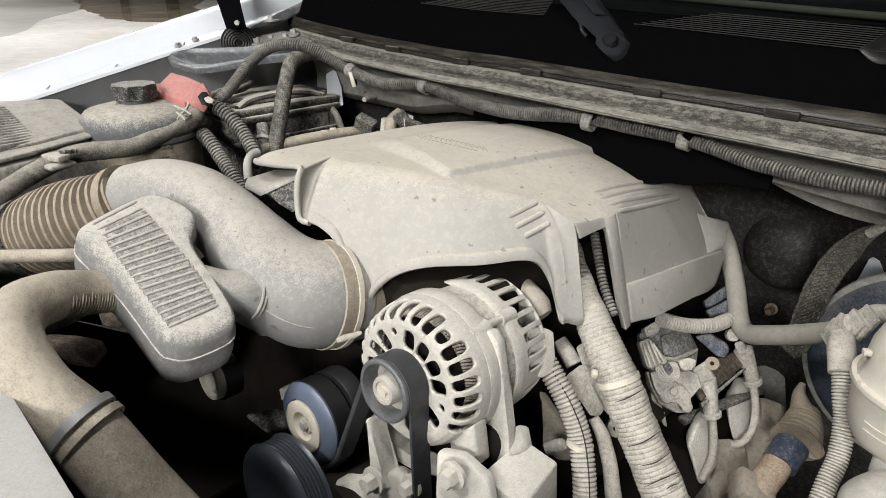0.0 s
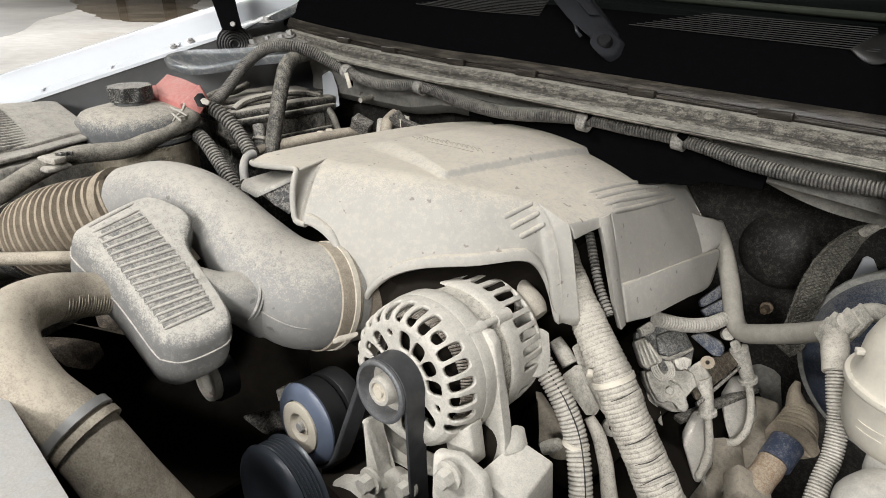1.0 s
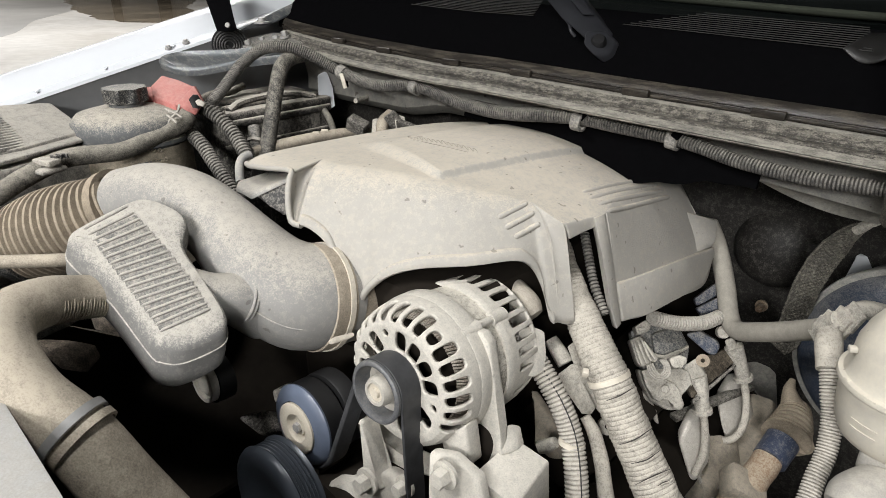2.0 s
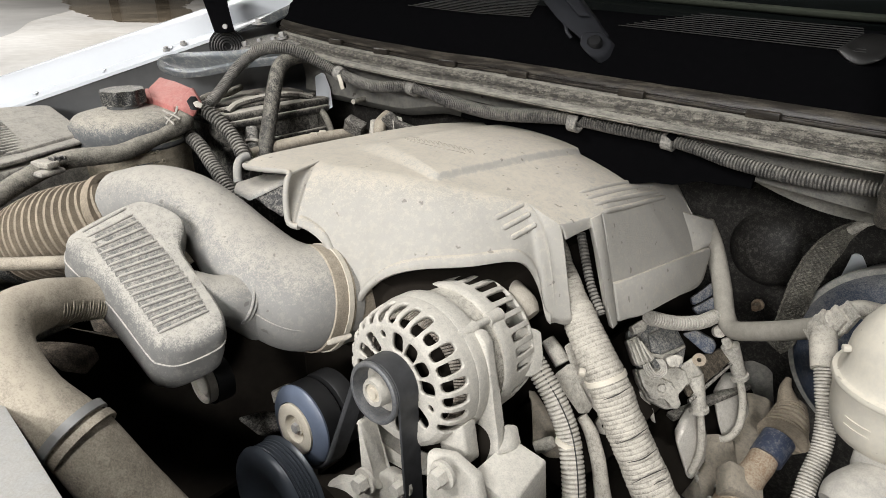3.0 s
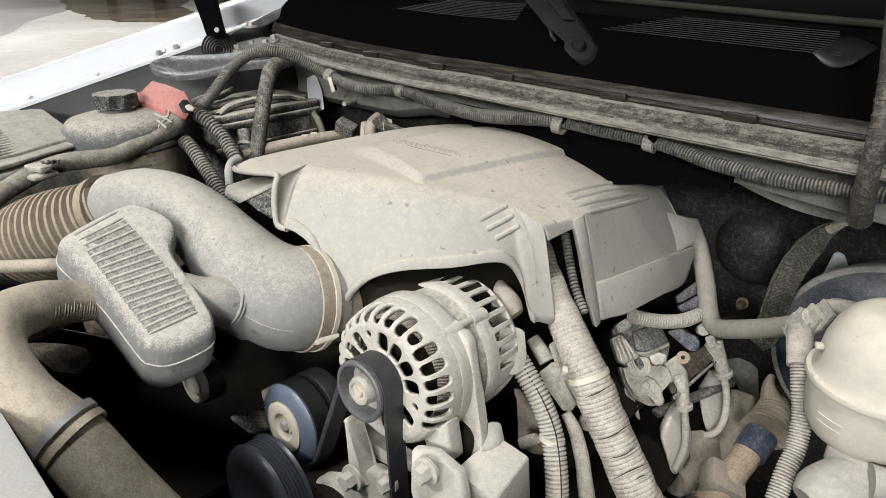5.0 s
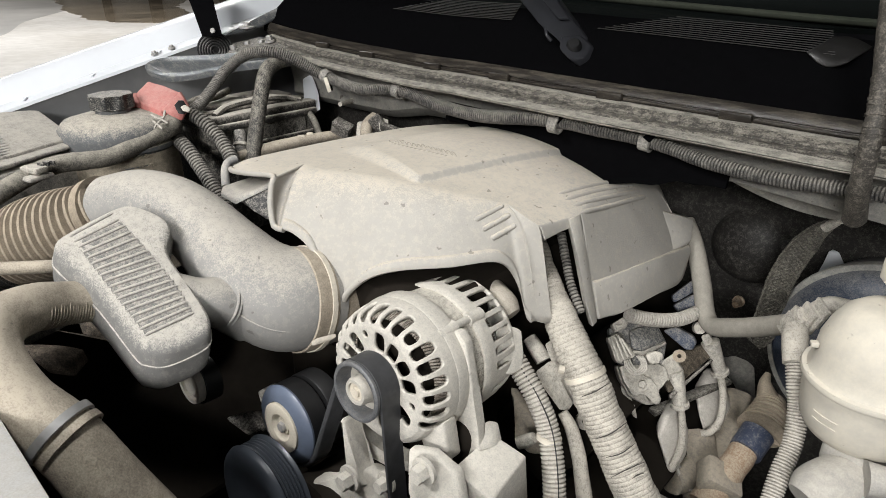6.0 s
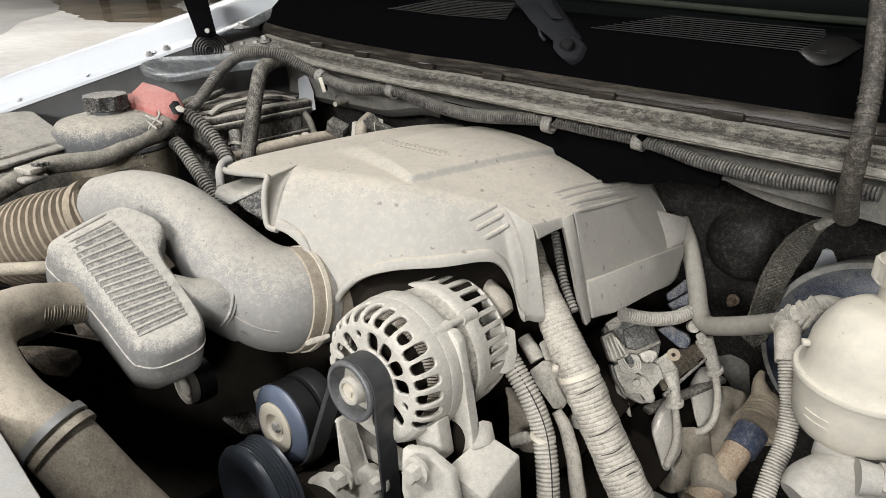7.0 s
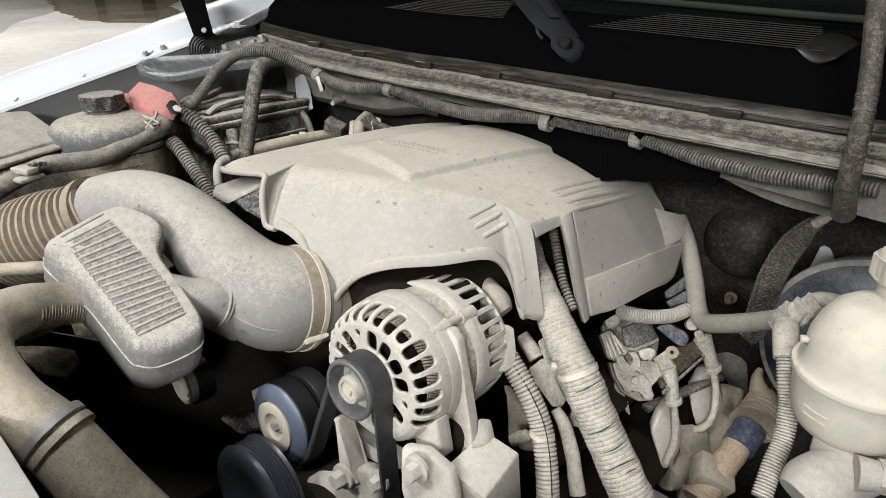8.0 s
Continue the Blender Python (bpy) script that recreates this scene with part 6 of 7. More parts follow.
    prism(base, [(0.109, 0.351, 0.960), (0.111, 0.412, 0.968), (0.148, 0.423, 0.953), (0.154, 0.360, 0.942)], (0.0, 0.010, -0.09), 0.003)
    part("base_block", base, M_ALU, br, "cast base block")
    part("upright_ear", prism(B(), [(0.105, 0.390, 0.980), (0.107, 0.398, 0.985), (0.113, 0.408, 0.981), (0.123, 0.404, 0.962), (0.117, 0.383, 0.963)], d * 0.012, 0.003), M_ALU, br)
    dk = thing("pump_housing", (-0.154, 0.271, 0.908), "dark dusty pump housing behind the belt pulleys", "pump")
    part("housing", prism(B(), [(-0.195, 0.261, 0.908), (-0.168, 0.288, 0.919), (-0.145, 0.290, 0.899), (-0.159, 0.272, 0.893)], (0, 0.03, -0.02), 0.005), M_PUMP, dk)
    part("housing_lug", prism(B(), [(-0.149, 0.290, 0.955), (-0.144, 0.297, 0.957), (-0.137, 0.296, 0.945), (-0.142, 0.288, 0.941)], (0, 0.02, 0), 0.002), M_PALECONN, dk)


belt_drive()


# ---- driver side: coils, leads, heat shields ----
def coils():
    cp = thing("coil_pack", (0.138, 0.667, 0.949), "dusty blue-grey ignition coil pack with a pale ribbed plug", "ignition coil", "ignition coils")
    back = V(-0.012, 0.016, -0.014)
    part("coil_base", prism(B(), [(0.0961, 0.6688, 0.9715), (0.1059, 0.6948, 0.9778), (0.1267, 0.7437, 0.9621), (0.1482, 0.7411, 0.9368), (0.1622, 0.7039, 0.9294), (0.1522, 0.6776, 0.9180), (0.1303, 0.6550, 0.9309), (0.1137, 0.6550, 0.9467)], back, 0.004), M_COILD, cp, "grey dusty mounting base")
    part("base_flange", prism(B(), [(0.1211, 0.6512, 0.9343), (0.1409, 0.6686, 0.9311), (0.1579, 0.6890, 0.9368), (0.1692, 0.6962, 0.9307), (0.1779, 0.6942, 0.9142), (0.1677, 0.6786, 0.9053), (0.1780, 0.6772, 0.8872), (0.1643, 0.6629, 0.8859), (0.1445, 0.6503, 0.8967), (0.1297, 0.6492, 0.9178)], back, 0.003), M_PALECONN, cp, "pale caked base flange")
    part("coil_body", prism(B(), [(0.1177, 0.6855, 0.9693), (0.1263, 0.7367, 0.9638), (0.1470, 0.7360, 0.9428), (0.1397, 0.6842, 0.9453), (0.1306, 0.6724, 0.9531)], back, 0.004, 3), M_COILD, cp)
    part("rim_bead", prism(B(), [(0.1313, 0.6708, 0.9542), (0.1404, 0.6825, 0.9464), (0.1480, 0.7334, 0.9445), (0.1511, 0.7315, 0.9415), (0.1460, 0.6829, 0.9433), (0.1323, 0.6665, 0.9506)], back, 0.002), M_PALECONN, cp, "pale dusty raised rim")
    pl = part("plug", prism(B(), [(0.1073, 0.6469, 0.9730), (0.1139, 0.6628, 0.9757), (0.1403, 0.6659, 0.9518), (0.1406, 0.6578, 0.9509), (0.1306, 0.6382, 0.9476), (0.1249, 0.6384, 0.9517)], back, 0.003), M_PALECONN, cp, "pale ribbed plug")
    part("plug_rib", beam(B(), (0.1131, 0.6468, 0.9736), (0.1325, 0.6369, 0.9522), 0.0030, 0.0045, 0.0008, (0.4, -0.7, 0.55)), M_PALECONN, pl)
    part("plug_rib", beam(B(), (0.1156, 0.6503, 0.9754), (0.1357, 0.6415, 0.9545), 0.0030, 0.0045, 0.0008, (0.4, -0.7, 0.55)), M_PALECONN, pl)
    part("plug_rib", beam(B(), (0.1181, 0.6539, 0.9771), (0.1389, 0.6460, 0.9568), 0.0030, 0.0045, 0.0008, (0.4, -0.7, 0.55)), M_PALECONN, pl)
    part("plug_rib", beam(B(), (0.1219, 0.6554, 0.9735), (0.1420, 0.6502, 0.9585), 0.0030, 0.0045, 0.0008, (0.4, -0.7, 0.55)), M_PALECONN, pl)
    part("plug_head", prism(B(), [(0.1063, 0.6582, 0.9876), (0.1136, 0.6705, 0.9954), (0.1204, 0.6738, 0.9903), (0.1209, 0.6694, 0.9826), (0.1123, 0.6576, 0.9774)], back, 0.002), M_PALECONN, cp)
    part("head_key", prism(B(), [(0.1117, 0.6563, 0.9884), (0.1181, 0.6637, 0.9901), (0.1201, 0.6634, 0.9865), (0.1145, 0.6561, 0.9836)], back * 0.4, 0.001), M_PALECONN, cp)
    part("side_plug", prism(B(), [(0.1527, 0.6663, 0.9575), (0.1606, 0.6767, 0.9618), (0.1688, 0.6829, 0.9587), (0.1705, 0.6793, 0.9505), (0.1653, 0.6735, 0.9494), (0.1635, 0.6688, 0.9448), (0.1565, 0.6650, 0.9496)], back, 0.003), M_PALECONN, cp, "pale side connector")
    part("bracket", prism(B(), [(0.1283, 0.6454, 0.9381), (0.1337, 0.6521, 0.9404), (0.1422, 0.6558, 0.9332), (0.1530, 0.6633, 0.9281), (0.1637, 0.6709, 0.9235), (0.1705, 0.6718, 0.9145), (0.1802, 0.6709, 0.8982), (0.1779, 0.6648, 0.8920), (0.1701, 0.6594, 0.8956), (0.1614, 0.6596, 0.9093), (0.1571, 0.6508, 0.9023), (0.1496, 0.6455, 0.9054), (0.1383, 0.6442, 0.9209)], back * 0.7, 0.0025), M_PALECONN, cp, "pale dust-caked lower bracket")
    part("bolt", hex_bolt(B(), (0.1571, 0.6580, 0.9183), (0.3, -0.7, 0.5), 0.0055, 0.004), M_PALECONN, cp)
    part("wire", tube(B(), [(0.1379, 0.6429, 0.9533), (0.1427, 0.6424, 0.9451), (0.1516, 0.6470, 0.9386), (0.1577, 0.6559, 0.9432), (0.1547, 0.6586, 0.9519), (0.1491, 0.6571, 0.9584)], 0.0013, 6, 0.003), M_LOOMPALE, cp)
    part("wire", tube(B(), [(0.1393, 0.6447, 0.9540), (0.1438, 0.6445, 0.9469), (0.1514, 0.6479, 0.9404), (0.1558, 0.6551, 0.9450), (0.1534, 0.6572, 0.9520), (0.1477, 0.6558, 0.9584)], 0.0013, 6, 0.003), M_LOOMPALE, cp)
    part("wire", tube(B(), [(0.1407, 0.6465, 0.9547), (0.1448, 0.6467, 0.9486), (0.1513, 0.6489, 0.9421), (0.1538, 0.6544, 0.9467), (0.1520, 0.6559, 0.9520), (0.1463, 0.6544, 0.9584)], 0.0013, 6, 0.003), M_LOOMPALE, cp)
    part("wire", tube(B(), [(0.1368, 0.6413, 0.9525), (0.1420, 0.6404, 0.9431), (0.1517, 0.6458, 0.9366), (0.1599, 0.6568, 0.9411), (0.1563, 0.6601, 0.9519), (0.1507, 0.6587, 0.9584)], 0.0013, 6, 0.003), M_LOOMPALE, cp)
    c2 = thing("coil_pack", (0.155, 0.675, 0.911), "brown dusty ignition coil plate with pale brackets", "ignition coil", "ignition coils")
    part("coil_plate", prism(B(), [(0.1616, 0.6956, 0.9173), (0.1669, 0.7387, 0.9283), (0.1809, 0.7966, 0.9251), (0.1948, 0.7952, 0.9134), (0.1798, 0.6923, 0.8960)], (-0.008, 0.012, -0.008), 0.002), M_RAIL, c2, "brown dust-stained coil plate")
    part("plate_edge", prism(B(), [(0.1802, 0.6919, 0.8948), (0.1958, 0.7951, 0.9118), (0.1981, 0.7925, 0.9091), (0.1842, 0.6890, 0.8913)], (-0.006, 0.010, -0.010), 0.0015), M_HEADD, c2)
    part("coil_foot", prism(B(), [(0.1295, 0.6547, 0.9026), (0.1330, 0.6589, 0.9037), (0.1502, 0.6605, 0.8796), (0.1576, 0.6570, 0.8628), (0.1528, 0.6543, 0.8659), (0.1371, 0.6525, 0.8873)], (-0.006, 0.010, -0.006), 0.002), M_PALECONN, c2)
    c3 = thing("coil_pack", (0.133, 0.789, 0.979), "dusty blue-grey ignition coil behind the wiring", "ignition coil", "ignition coils")
    part("coil_body", prism(B(), [(0.1243, 0.7896, 0.9823), (0.1393, 0.8170, 1.0022), (0.1494, 0.8182, 0.9884), (0.1356, 0.7974, 0.9770), (0.1299, 0.7889, 0.9725)], (-0.01, 0.02, -0.012), 0.003), M_BLUECONN, c3)
    part("coil_step", prism(B(), [(0.1331, 0.7782, 0.9749), (0.1500, 0.8036, 0.9888), (0.1589, 0.8064, 0.9794), (0.1607, 0.8015, 0.9688), (0.1417, 0.7804, 0.9652)], (-0.01, 0.02, -0.012), 0.003), M_BLUECONN, c3)
    part("coil_top", prism(B(), [(0.1391, 0.7398, 0.9537), (0.1512, 0.7546, 0.9583), (0.1719, 0.7668, 0.9455), (0.1773, 0.7671, 0.9376), (0.1765, 0.7604, 0.9282), (0.1689, 0.7534, 0.9289)], (-0.006, 0.02, -0.01), 0.003), M_BLUECONN, c3)
    part("bracket", prism(B(), [(0.086, 0.535, 1.007), (0.089, 0.549, 1.011), (0.101, 0.551, 0.995), (0.116, 0.546, 0.959), (0.137, 0.551, 0.927), (0.131, 0.544, 0.932), (0.114, 0.535, 0.955)], (0.006, 0.014, -0.006), 0.002), M_PALECONN, c2)
    part("bracket", prism(B(), [(0.092, 0.511, 0.984), (0.097, 0.531, 0.991), (0.108, 0.534, 0.979), (0.106, 0.522, 0.972), (0.125, 0.525, 0.948), (0.125, 0.516, 0.943), (0.104, 0.510, 0.969)], (0.006, 0.012, -0.004), 0.0015), M_PALECONN, c2)
    part("sensor_body", tube(B(), [(0.064, 0.536, 1.006), (0.077, 0.534, 0.996), (0.089, 0.532, 0.986)], [0.008, 0.0095, 0.0095], 14, 0.004), M_PALECONN, c2)
    part("tie_head", box(B(), (0.130, 0.506, 1.007), (0.007, 0.008, 0.008), Euler((0.3, 0.2, 0.6)).to_matrix(), 0.002), M_TIE, c2)
    part("bracket_eye", lathe(B(), (0.145, 0.541, 0.923), (-0.6, 0.5, -0.5), [(0.003, 0), (0.010, 0), (0.010, 0.007), (0.004, 0.007), (0.004, 0)], 20), M_PALECONN, c2)
    for a, b, w in (((0.127, 0.677, 0.886), (0.176, 0.814, 0.876), 0.010), ((0.154, 0.708, 0.842), (0.206, 0.842, 0.850), 0.014)):
        part("rail", beam(B(), a, b, w, 0.008, 0.002), M_HEADD, c2, "dark dusty coil rail")
    part("eyelet", lathe(B(), (0.1731, 0.7246, 0.9354), (-0.3, 0.7, -0.5), [(0.0028, 0), (0.0085, 0), (0.0085, 0.005), (0.0028, 0.005), (0.0028, 0)], 20), M_BELLOWS, c2, "tan ring eyelet")
    # plug leads with boots
    def lead(block, neck, wire):
        ld = thing("spark_plug_lead", neck[0], "dusty spark plug lead with moulded boot", "spark plug lead", "plug leads")
        part("boot", prism(B(), block, (-0.004, 0.016, -0.008), 0.0035, 3), M_PALECONN, ld)
        part("neck", tube(B(), neck, [0.0125, 0.0108, 0.0098, 0.0095], 16, 0.004, wobble=0.05), M_PALECONN, ld)
        band(ld, "boot_collar", neck[-1], V(neck[-1]) - V(neck[-2]), 0.0125, 0.006, M_PALECONN)
        part("wire", tube(B(), wire, 0.0052, 12, 0.006), M_TAPE, ld)
    lead([(0.155, 0.698, 0.927), (0.165, 0.725, 0.936), (0.182, 0.723, 0.916), (0.174, 0.700, 0.908)], [(0.172, 0.717, 0.914), (0.179, 0.715, 0.900), (0.184, 0.714, 0.886), (0.188, 0.714, 0.870)], [(0.190, 0.713, 0.867), (0.199, 0.707, 0.842), (0.205, 0.697, 0.817), (0.204, 0.681, 0.793)])
    lead([(0.177, 0.777, 0.944), (0.183, 0.790, 0.946), (0.195, 0.794, 0.926), (0.189, 0.779, 0.923)], [(0.186, 0.793, 0.931), (0.193, 0.795, 0.916), (0.199, 0.798, 0.901), (0.204, 0.801, 0.885)], [(0.206, 0.800, 0.881), (0.218, 0.793, 0.852), (0.223, 0.780, 0.824), (0.217, 0.768, 0.807), (0.207, 0.761, 0.802)])
    part("stud", lathe(B(), (0.174, 0.780, 0.954), (-0.55, 0.6, -0.5), [(0, 0), (0.0085, 0), (0.0085, 0.008), (0, 0.008)], 20), M_PALECONN, c3, "pale round stud")
    for outline in ([(0.180, 0.689, 0.825), (0.180, 0.707, 0.843), (0.187, 0.722, 0.847), (0.201, 0.722, 0.819), (0.208, 0.709, 0.802), (0.206, 0.690, 0.790), (0.202, 0.682, 0.789)], [(0.187, 0.791, 0.836), (0.189, 0.809, 0.853), (0.199, 0.822, 0.853), (0.219, 0.819, 0.822), (0.222, 0.799, 0.805), (0.212, 0.775, 0.797), (0.200, 0.780, 0.816)]):
        c = sum((V(p) for p in outline), V(0, 0, 0)) / len(outline)
        solo("heat_shield", prism(B(), [c + (V(p) - c) * 1.3 for p in outline], (-0.012, 0.016, 0.004), 0.006, 4), M_SHIELD, "tarnished pale metal spark plug heat shield", "heat shield", "heat shields", angle=60)
    for path, radii, text in (([(0.196, 0.862, 0.800), (0.211, 0.833, 0.778), (0.241, 0.813, 0.735)], [0.028, 0.032, 0.030], "dust-caked exhaust runner"), ([(0.196, 0.776, 0.790), (0.216, 0.752, 0.762), (0.243, 0.728, 0.708)], [0.022, 0.027, 0.029], "dust-caked exhaust runner with a welded collar"),
                              ([(0.217, 0.860, 0.820), (0.226, 0.815, 0.784), (0.239, 0.765, 0.746), (0.251, 0.714, 0.708)], [0.022, 0.027, 0.028, 0.027], "dust-caked exhaust collector")):
        lump = tube(B(), path, radii, 36, 0.0035, wobble=0.12)
        part("exhaust_runner", pitted(lump, 0.0022), M_HEAD, engine, text, 60)
    for path in ([(0.196, 0.700, 0.800), (0.206, 0.706, 0.776), (0.222, 0.712, 0.760), (0.232, 0.726, 0.768), (0.236, 0.742, 0.786)], [(0.204, 0.695, 0.788), (0.214, 0.700, 0.762), (0.228, 0.706, 0.748), (0.240, 0.720, 0.752)]):
        hose("thin_cable", path, 0.0022, M_LOOMPALE, "thin dusty cable looped over the exhaust runner", "cable", seg=8, group="thin cables")
    dip = thing("dipstick_tube", (0.081, 0.475, 0.907), "tan dusty dipstick tube and bracket", "dipstick tube")
    part("panel", prism(B(), [(0.062, 0.501, 0.954), (0.093, 0.500, 0.928), (0.119, 0.496, 0.893), (0.108, 0.483, 0.890), (0.088, 0.478, 0.901), (0.085, 0.491, 0.915)], (0.006, 0.012, -0.006), 0.003), M_HEAD, dip)
    part("fitting", tube(B(), [(0.103, 0.469, 0.912), (0.112, 0.474, 0.918), (0.119, 0.477, 0.925)], [0.007, 0.008, 0.006], 12, 0.004), M_PALECONN, dip)


M_COILD = dusty("dusty_coil_plastic", (0.085, 0.09, 0.097, 1), 0.22, 0.35, dust=(0.38, 0.365, 0.33, 1), patch=40.0, mottle=0.6, speck=1.0, scuff=0.5, bump=0.4)
M_RAIL = dusty("brown_stained_plate", (0.045, 0.036, 0.027, 1), 0.15, 0.25, dust=(0.2, 0.17, 0.13, 1), patch=30.0, bump=0.5, scuff=0.5)
coils()


# ---- brake servo, master cylinder reservoir, steering shaft, strap ----
def brakes():
    sv = thing("brake_servo", (0.36, 0.86, 0.95), "dark blue brake servo drum with pale rim", "brake servo")
    o = V((0.368, 0.838, 0.948))
    d = (0.0, 1, -0.05)
    bm = B()
    lathe(bm, o, d, [(0, -0.012), (0.05, -0.012), (0.06, -0.006), (0.10, 0.0), (0.119, 0.012), (0.1245, 0.024), (0.1245, 0.04), (0.117, 0.10), (0.0, 0.12)], 64)
    part("drum", bm, M_BOOSTER, sv)
    bm = B()
    lathe(bm, o, d, [(0.1225, 0.019), (0.1295, 0.021), (0.1305, 0.024), (0.1300, 0.034), (0.1225, 0.036)], 64)
    part("rim", bm, M_LIP2, sv, "pale dusty crimped rim")
    part("mount_plate", prism(B(), [(0.2689, 0.9466, 1.0417), (0.2931, 0.9680, 1.0380), (0.2920, 0.9581, 1.0242), (0.2756, 0.9311, 1.0071), (0.2586, 0.8992, 0.9832), (0.2514, 0.8790, 0.9626), (0.2462, 0.8762, 0.9661), (0.2493, 0.8924, 0.9868), (0.2685, 0.9275, 1.0124)], (0.004, 0.02, 0.0), 0.002), M_WHITE, sv, "white painted mounting plate behind the drum")
    check = B()
    tube(check, [(0.296, 0.697, 1.047), (0.304, 0.692, 1.058), (0.312, 0.685, 1.070)], [0.0115, 0.0105, 0.010], 16, 0.004)
    ck = part("check_valve", check, M_PALECONN, sv, "pale check valve connector")
    for k in range(6):
        f = k / 5
        p = V((0.298, 0.683, 1.052)).lerp(V((0.322, 0.682, 1.074)), f)
        part("valve_fin", box(B(), p + V(0, 0, 0.004 * (k % 2)), (0.0045, 0.026, 0.024), Euler((0.2, 0.3, 0.75)).to_matrix(), 0.0012), M_PALECONN, ck)
    part("elbow", tube(B(), [(0.317, 0.692, 1.074), (0.328, 0.699, 1.082), (0.347, 0.722, 1.074)], [0.0095, 0.010, 0.010], 14, 0.005), M_PALECONN, ck)
    rs = thing("brake_fluid_reservoir", (0.389, 0.612, 0.98), "cream dusty brake fluid reservoir with screw cap", "fluid reservoir")
    o = V((0.389, 0.612, 1.066))
    lean = (0.0, -0.02, 1)
    bm = B()
    lathe(bm, o, lean, [(0, -0.064), (0.026, -0.064), (0.038, -0.0615), (0.0455, -0.056), (0.0500, -0.047), (0.0525, -0.034), (0.0540, -0.018), (0.0550, -0.003), (0.0555, 0.001)], 60)
    bowl = part("lower_bowl", bm, M_TANK, rs)
    bm = B()
    lathe(bm, o, lean, [(0.0550, -0.002), (0.0578, -0.0015), (0.0588, 0.001), (0.0578, 0.0045), (0.0540, 0.006), (0.0520, 0.010), (0.0505, 0.020), (0.0490, 0.035), (0.0440, 0.050), (0.0360, 0.064), (0.0260, 0.072), (0.0170, 0.074), (0, 0.074)], 60)
    dome = part("upper_dome", bm, M_TANK, rs, "cream domed upper half with rim")
    c = o + V(0.010, 0.026, 0.078)
    bm = B()
    lathe(bm, c, (0, 0, 1), [(0.021, -0.020), (0.021, 0.008), (0.026, 0.008), (0.027, 0.012), (0.027, 0.030), (0.025, 0.034), (0, 0.035)], 40)
    ring = [c + V((0.0305 if i % 4 in (0, 1) else 0.0268) * math.cos(math.pi * i / 12), (0.0305 if i % 4 in (0, 1) else 0.0268) * math.sin(math.pi * i / 12), 0.011) for i in range(24)]
    prism(bm, ring, (0, 0, 0.019), 0.0018)
    part("cap", bm, M_TANK, rs, "cream ribbed screw cap")
    for a0, h in ((-2.62, 0.030), (-2.80, 0.002), (-2.45, 0.003)):
        part("seam_tab", box(B(), o + V(0.054 * math.cos(a0), 0.054 * math.sin(a0), h), (0.007, 0.007, 0.005), Euler((0, 0, a0)).to_matrix(), 0.0012), M_TANK, dome)
    for h, r in ((-0.026, 0.0533), (-0.034, 0.0525)):
        for a0 in (-2.13, -1.98, -1.83):
            part("level_mark", box(B(), o + V(r * math.cos(a0), r * math.sin(a0), h), (0.0012, 0.0084, 0.0012), Euler((0, 0, a0)).to_matrix(), 0.0004), M_TANK, bowl)
    mc = thing("master_cylinder", (0.40, 0.56, 0.97), "dusty grey cast brake master cylinder", "master cylinder")
    bm = B()
    tube(bm, [(0.378, 0.532, 0.968), (0.384, 0.545, 0.974), (0.402, 0.585, 0.976), (0.420, 0.640, 0.976), (0.426, 0.70, 0.976)], [0.020, 0.027, 0.028, 0.030, 0.032], 30, 0.006)
    box(bm, (0.395, 0.600, 0.996), (0.042, 0.062, 0.030), Euler((0, 0, -0.2)).to_matrix(), 0.009, 3)
    part("cylinder", bm, M_MC, mc)
    bm = B()
    tube(bm, [(0.410, 0.558, 1.000), (0.425, 0.565, 1.000), (0.440, 0.574, 0.998)], [0.016, 0.0135, 0.011], 20, 0.005)
    part("port_boss", bm, M_MC, mc)
    bm = B()
    lathe(bm, (0.425, 0.565, 1.001), (0.7, 0.3, -0.05), [(0.0, 0), (0.0150, 0), (0.0150, 0.009), (0.0, 0.009)], 6)
    part("hex_fitting", bm, M_MC, mc)
    # steering shaft
    ss = thing("steering_shaft", (0.268, 0.765, 0.825), "rusty steering shaft with dark collar and rubber boot", "steering shaft")
    part("boot", tube(B(), [(0.268, 0.838, 0.843), (0.274, 0.805, 0.842), (0.276, 0.780, 0.836)], [0.020, 0.026, 0.031], 26, 0.006, ridge=0.0075, depth=0.003), M_BELLOWS, ss, "tan pleated rubber boot")
    part("boot_cone", tube(B(), [(0.2540, 0.8464, 0.8830), (0.2557, 0.8355, 0.8707), (0.270, 0.828, 0.842)], [0.004, 0.009, 0.019], 22, 0.006), M_BELLOWS, ss, "tan tapering rubber cone")
    part("boot_flare", prism(B(), [(0.277, 0.772, 0.835), (0.290, 0.799, 0.845), (0.303, 0.792, 0.825), (0.298, 0.778, 0.822)], (0.008, 0.01, -0.004), 0.004), M_BELLOWS, ss)
    part("collar", tube(B(), [(0.274, 0.776, 0.833), (0.271, 0.745, 0.819)], [0.0215, 0.021], 26, 0.006), M_COLLAR, ss, "dark blue collar")
    part("shaft", tube(B(), [(0.271, 0.754, 0.823), (0.265, 0.717, 0.803), (0.256, 0.666, 0.773)], [0.0165, 0.0195, 0.021], 20, 0.006, wobble=0.12), M_RUST, ss)
    part("clamp_block", box(B(), (0.260, 0.695, 0.800), (0.05, 0.04, 0.03), Euler((0.3, 0.5, 0.6)).to_matrix(), 0.004), M_HEAD, ss)
    # braided earth strap
    es = thing("earth_strap", (0.248, 0.855, 1.048), "flat braided dusty earth strap with pale end lug", "earth strap")
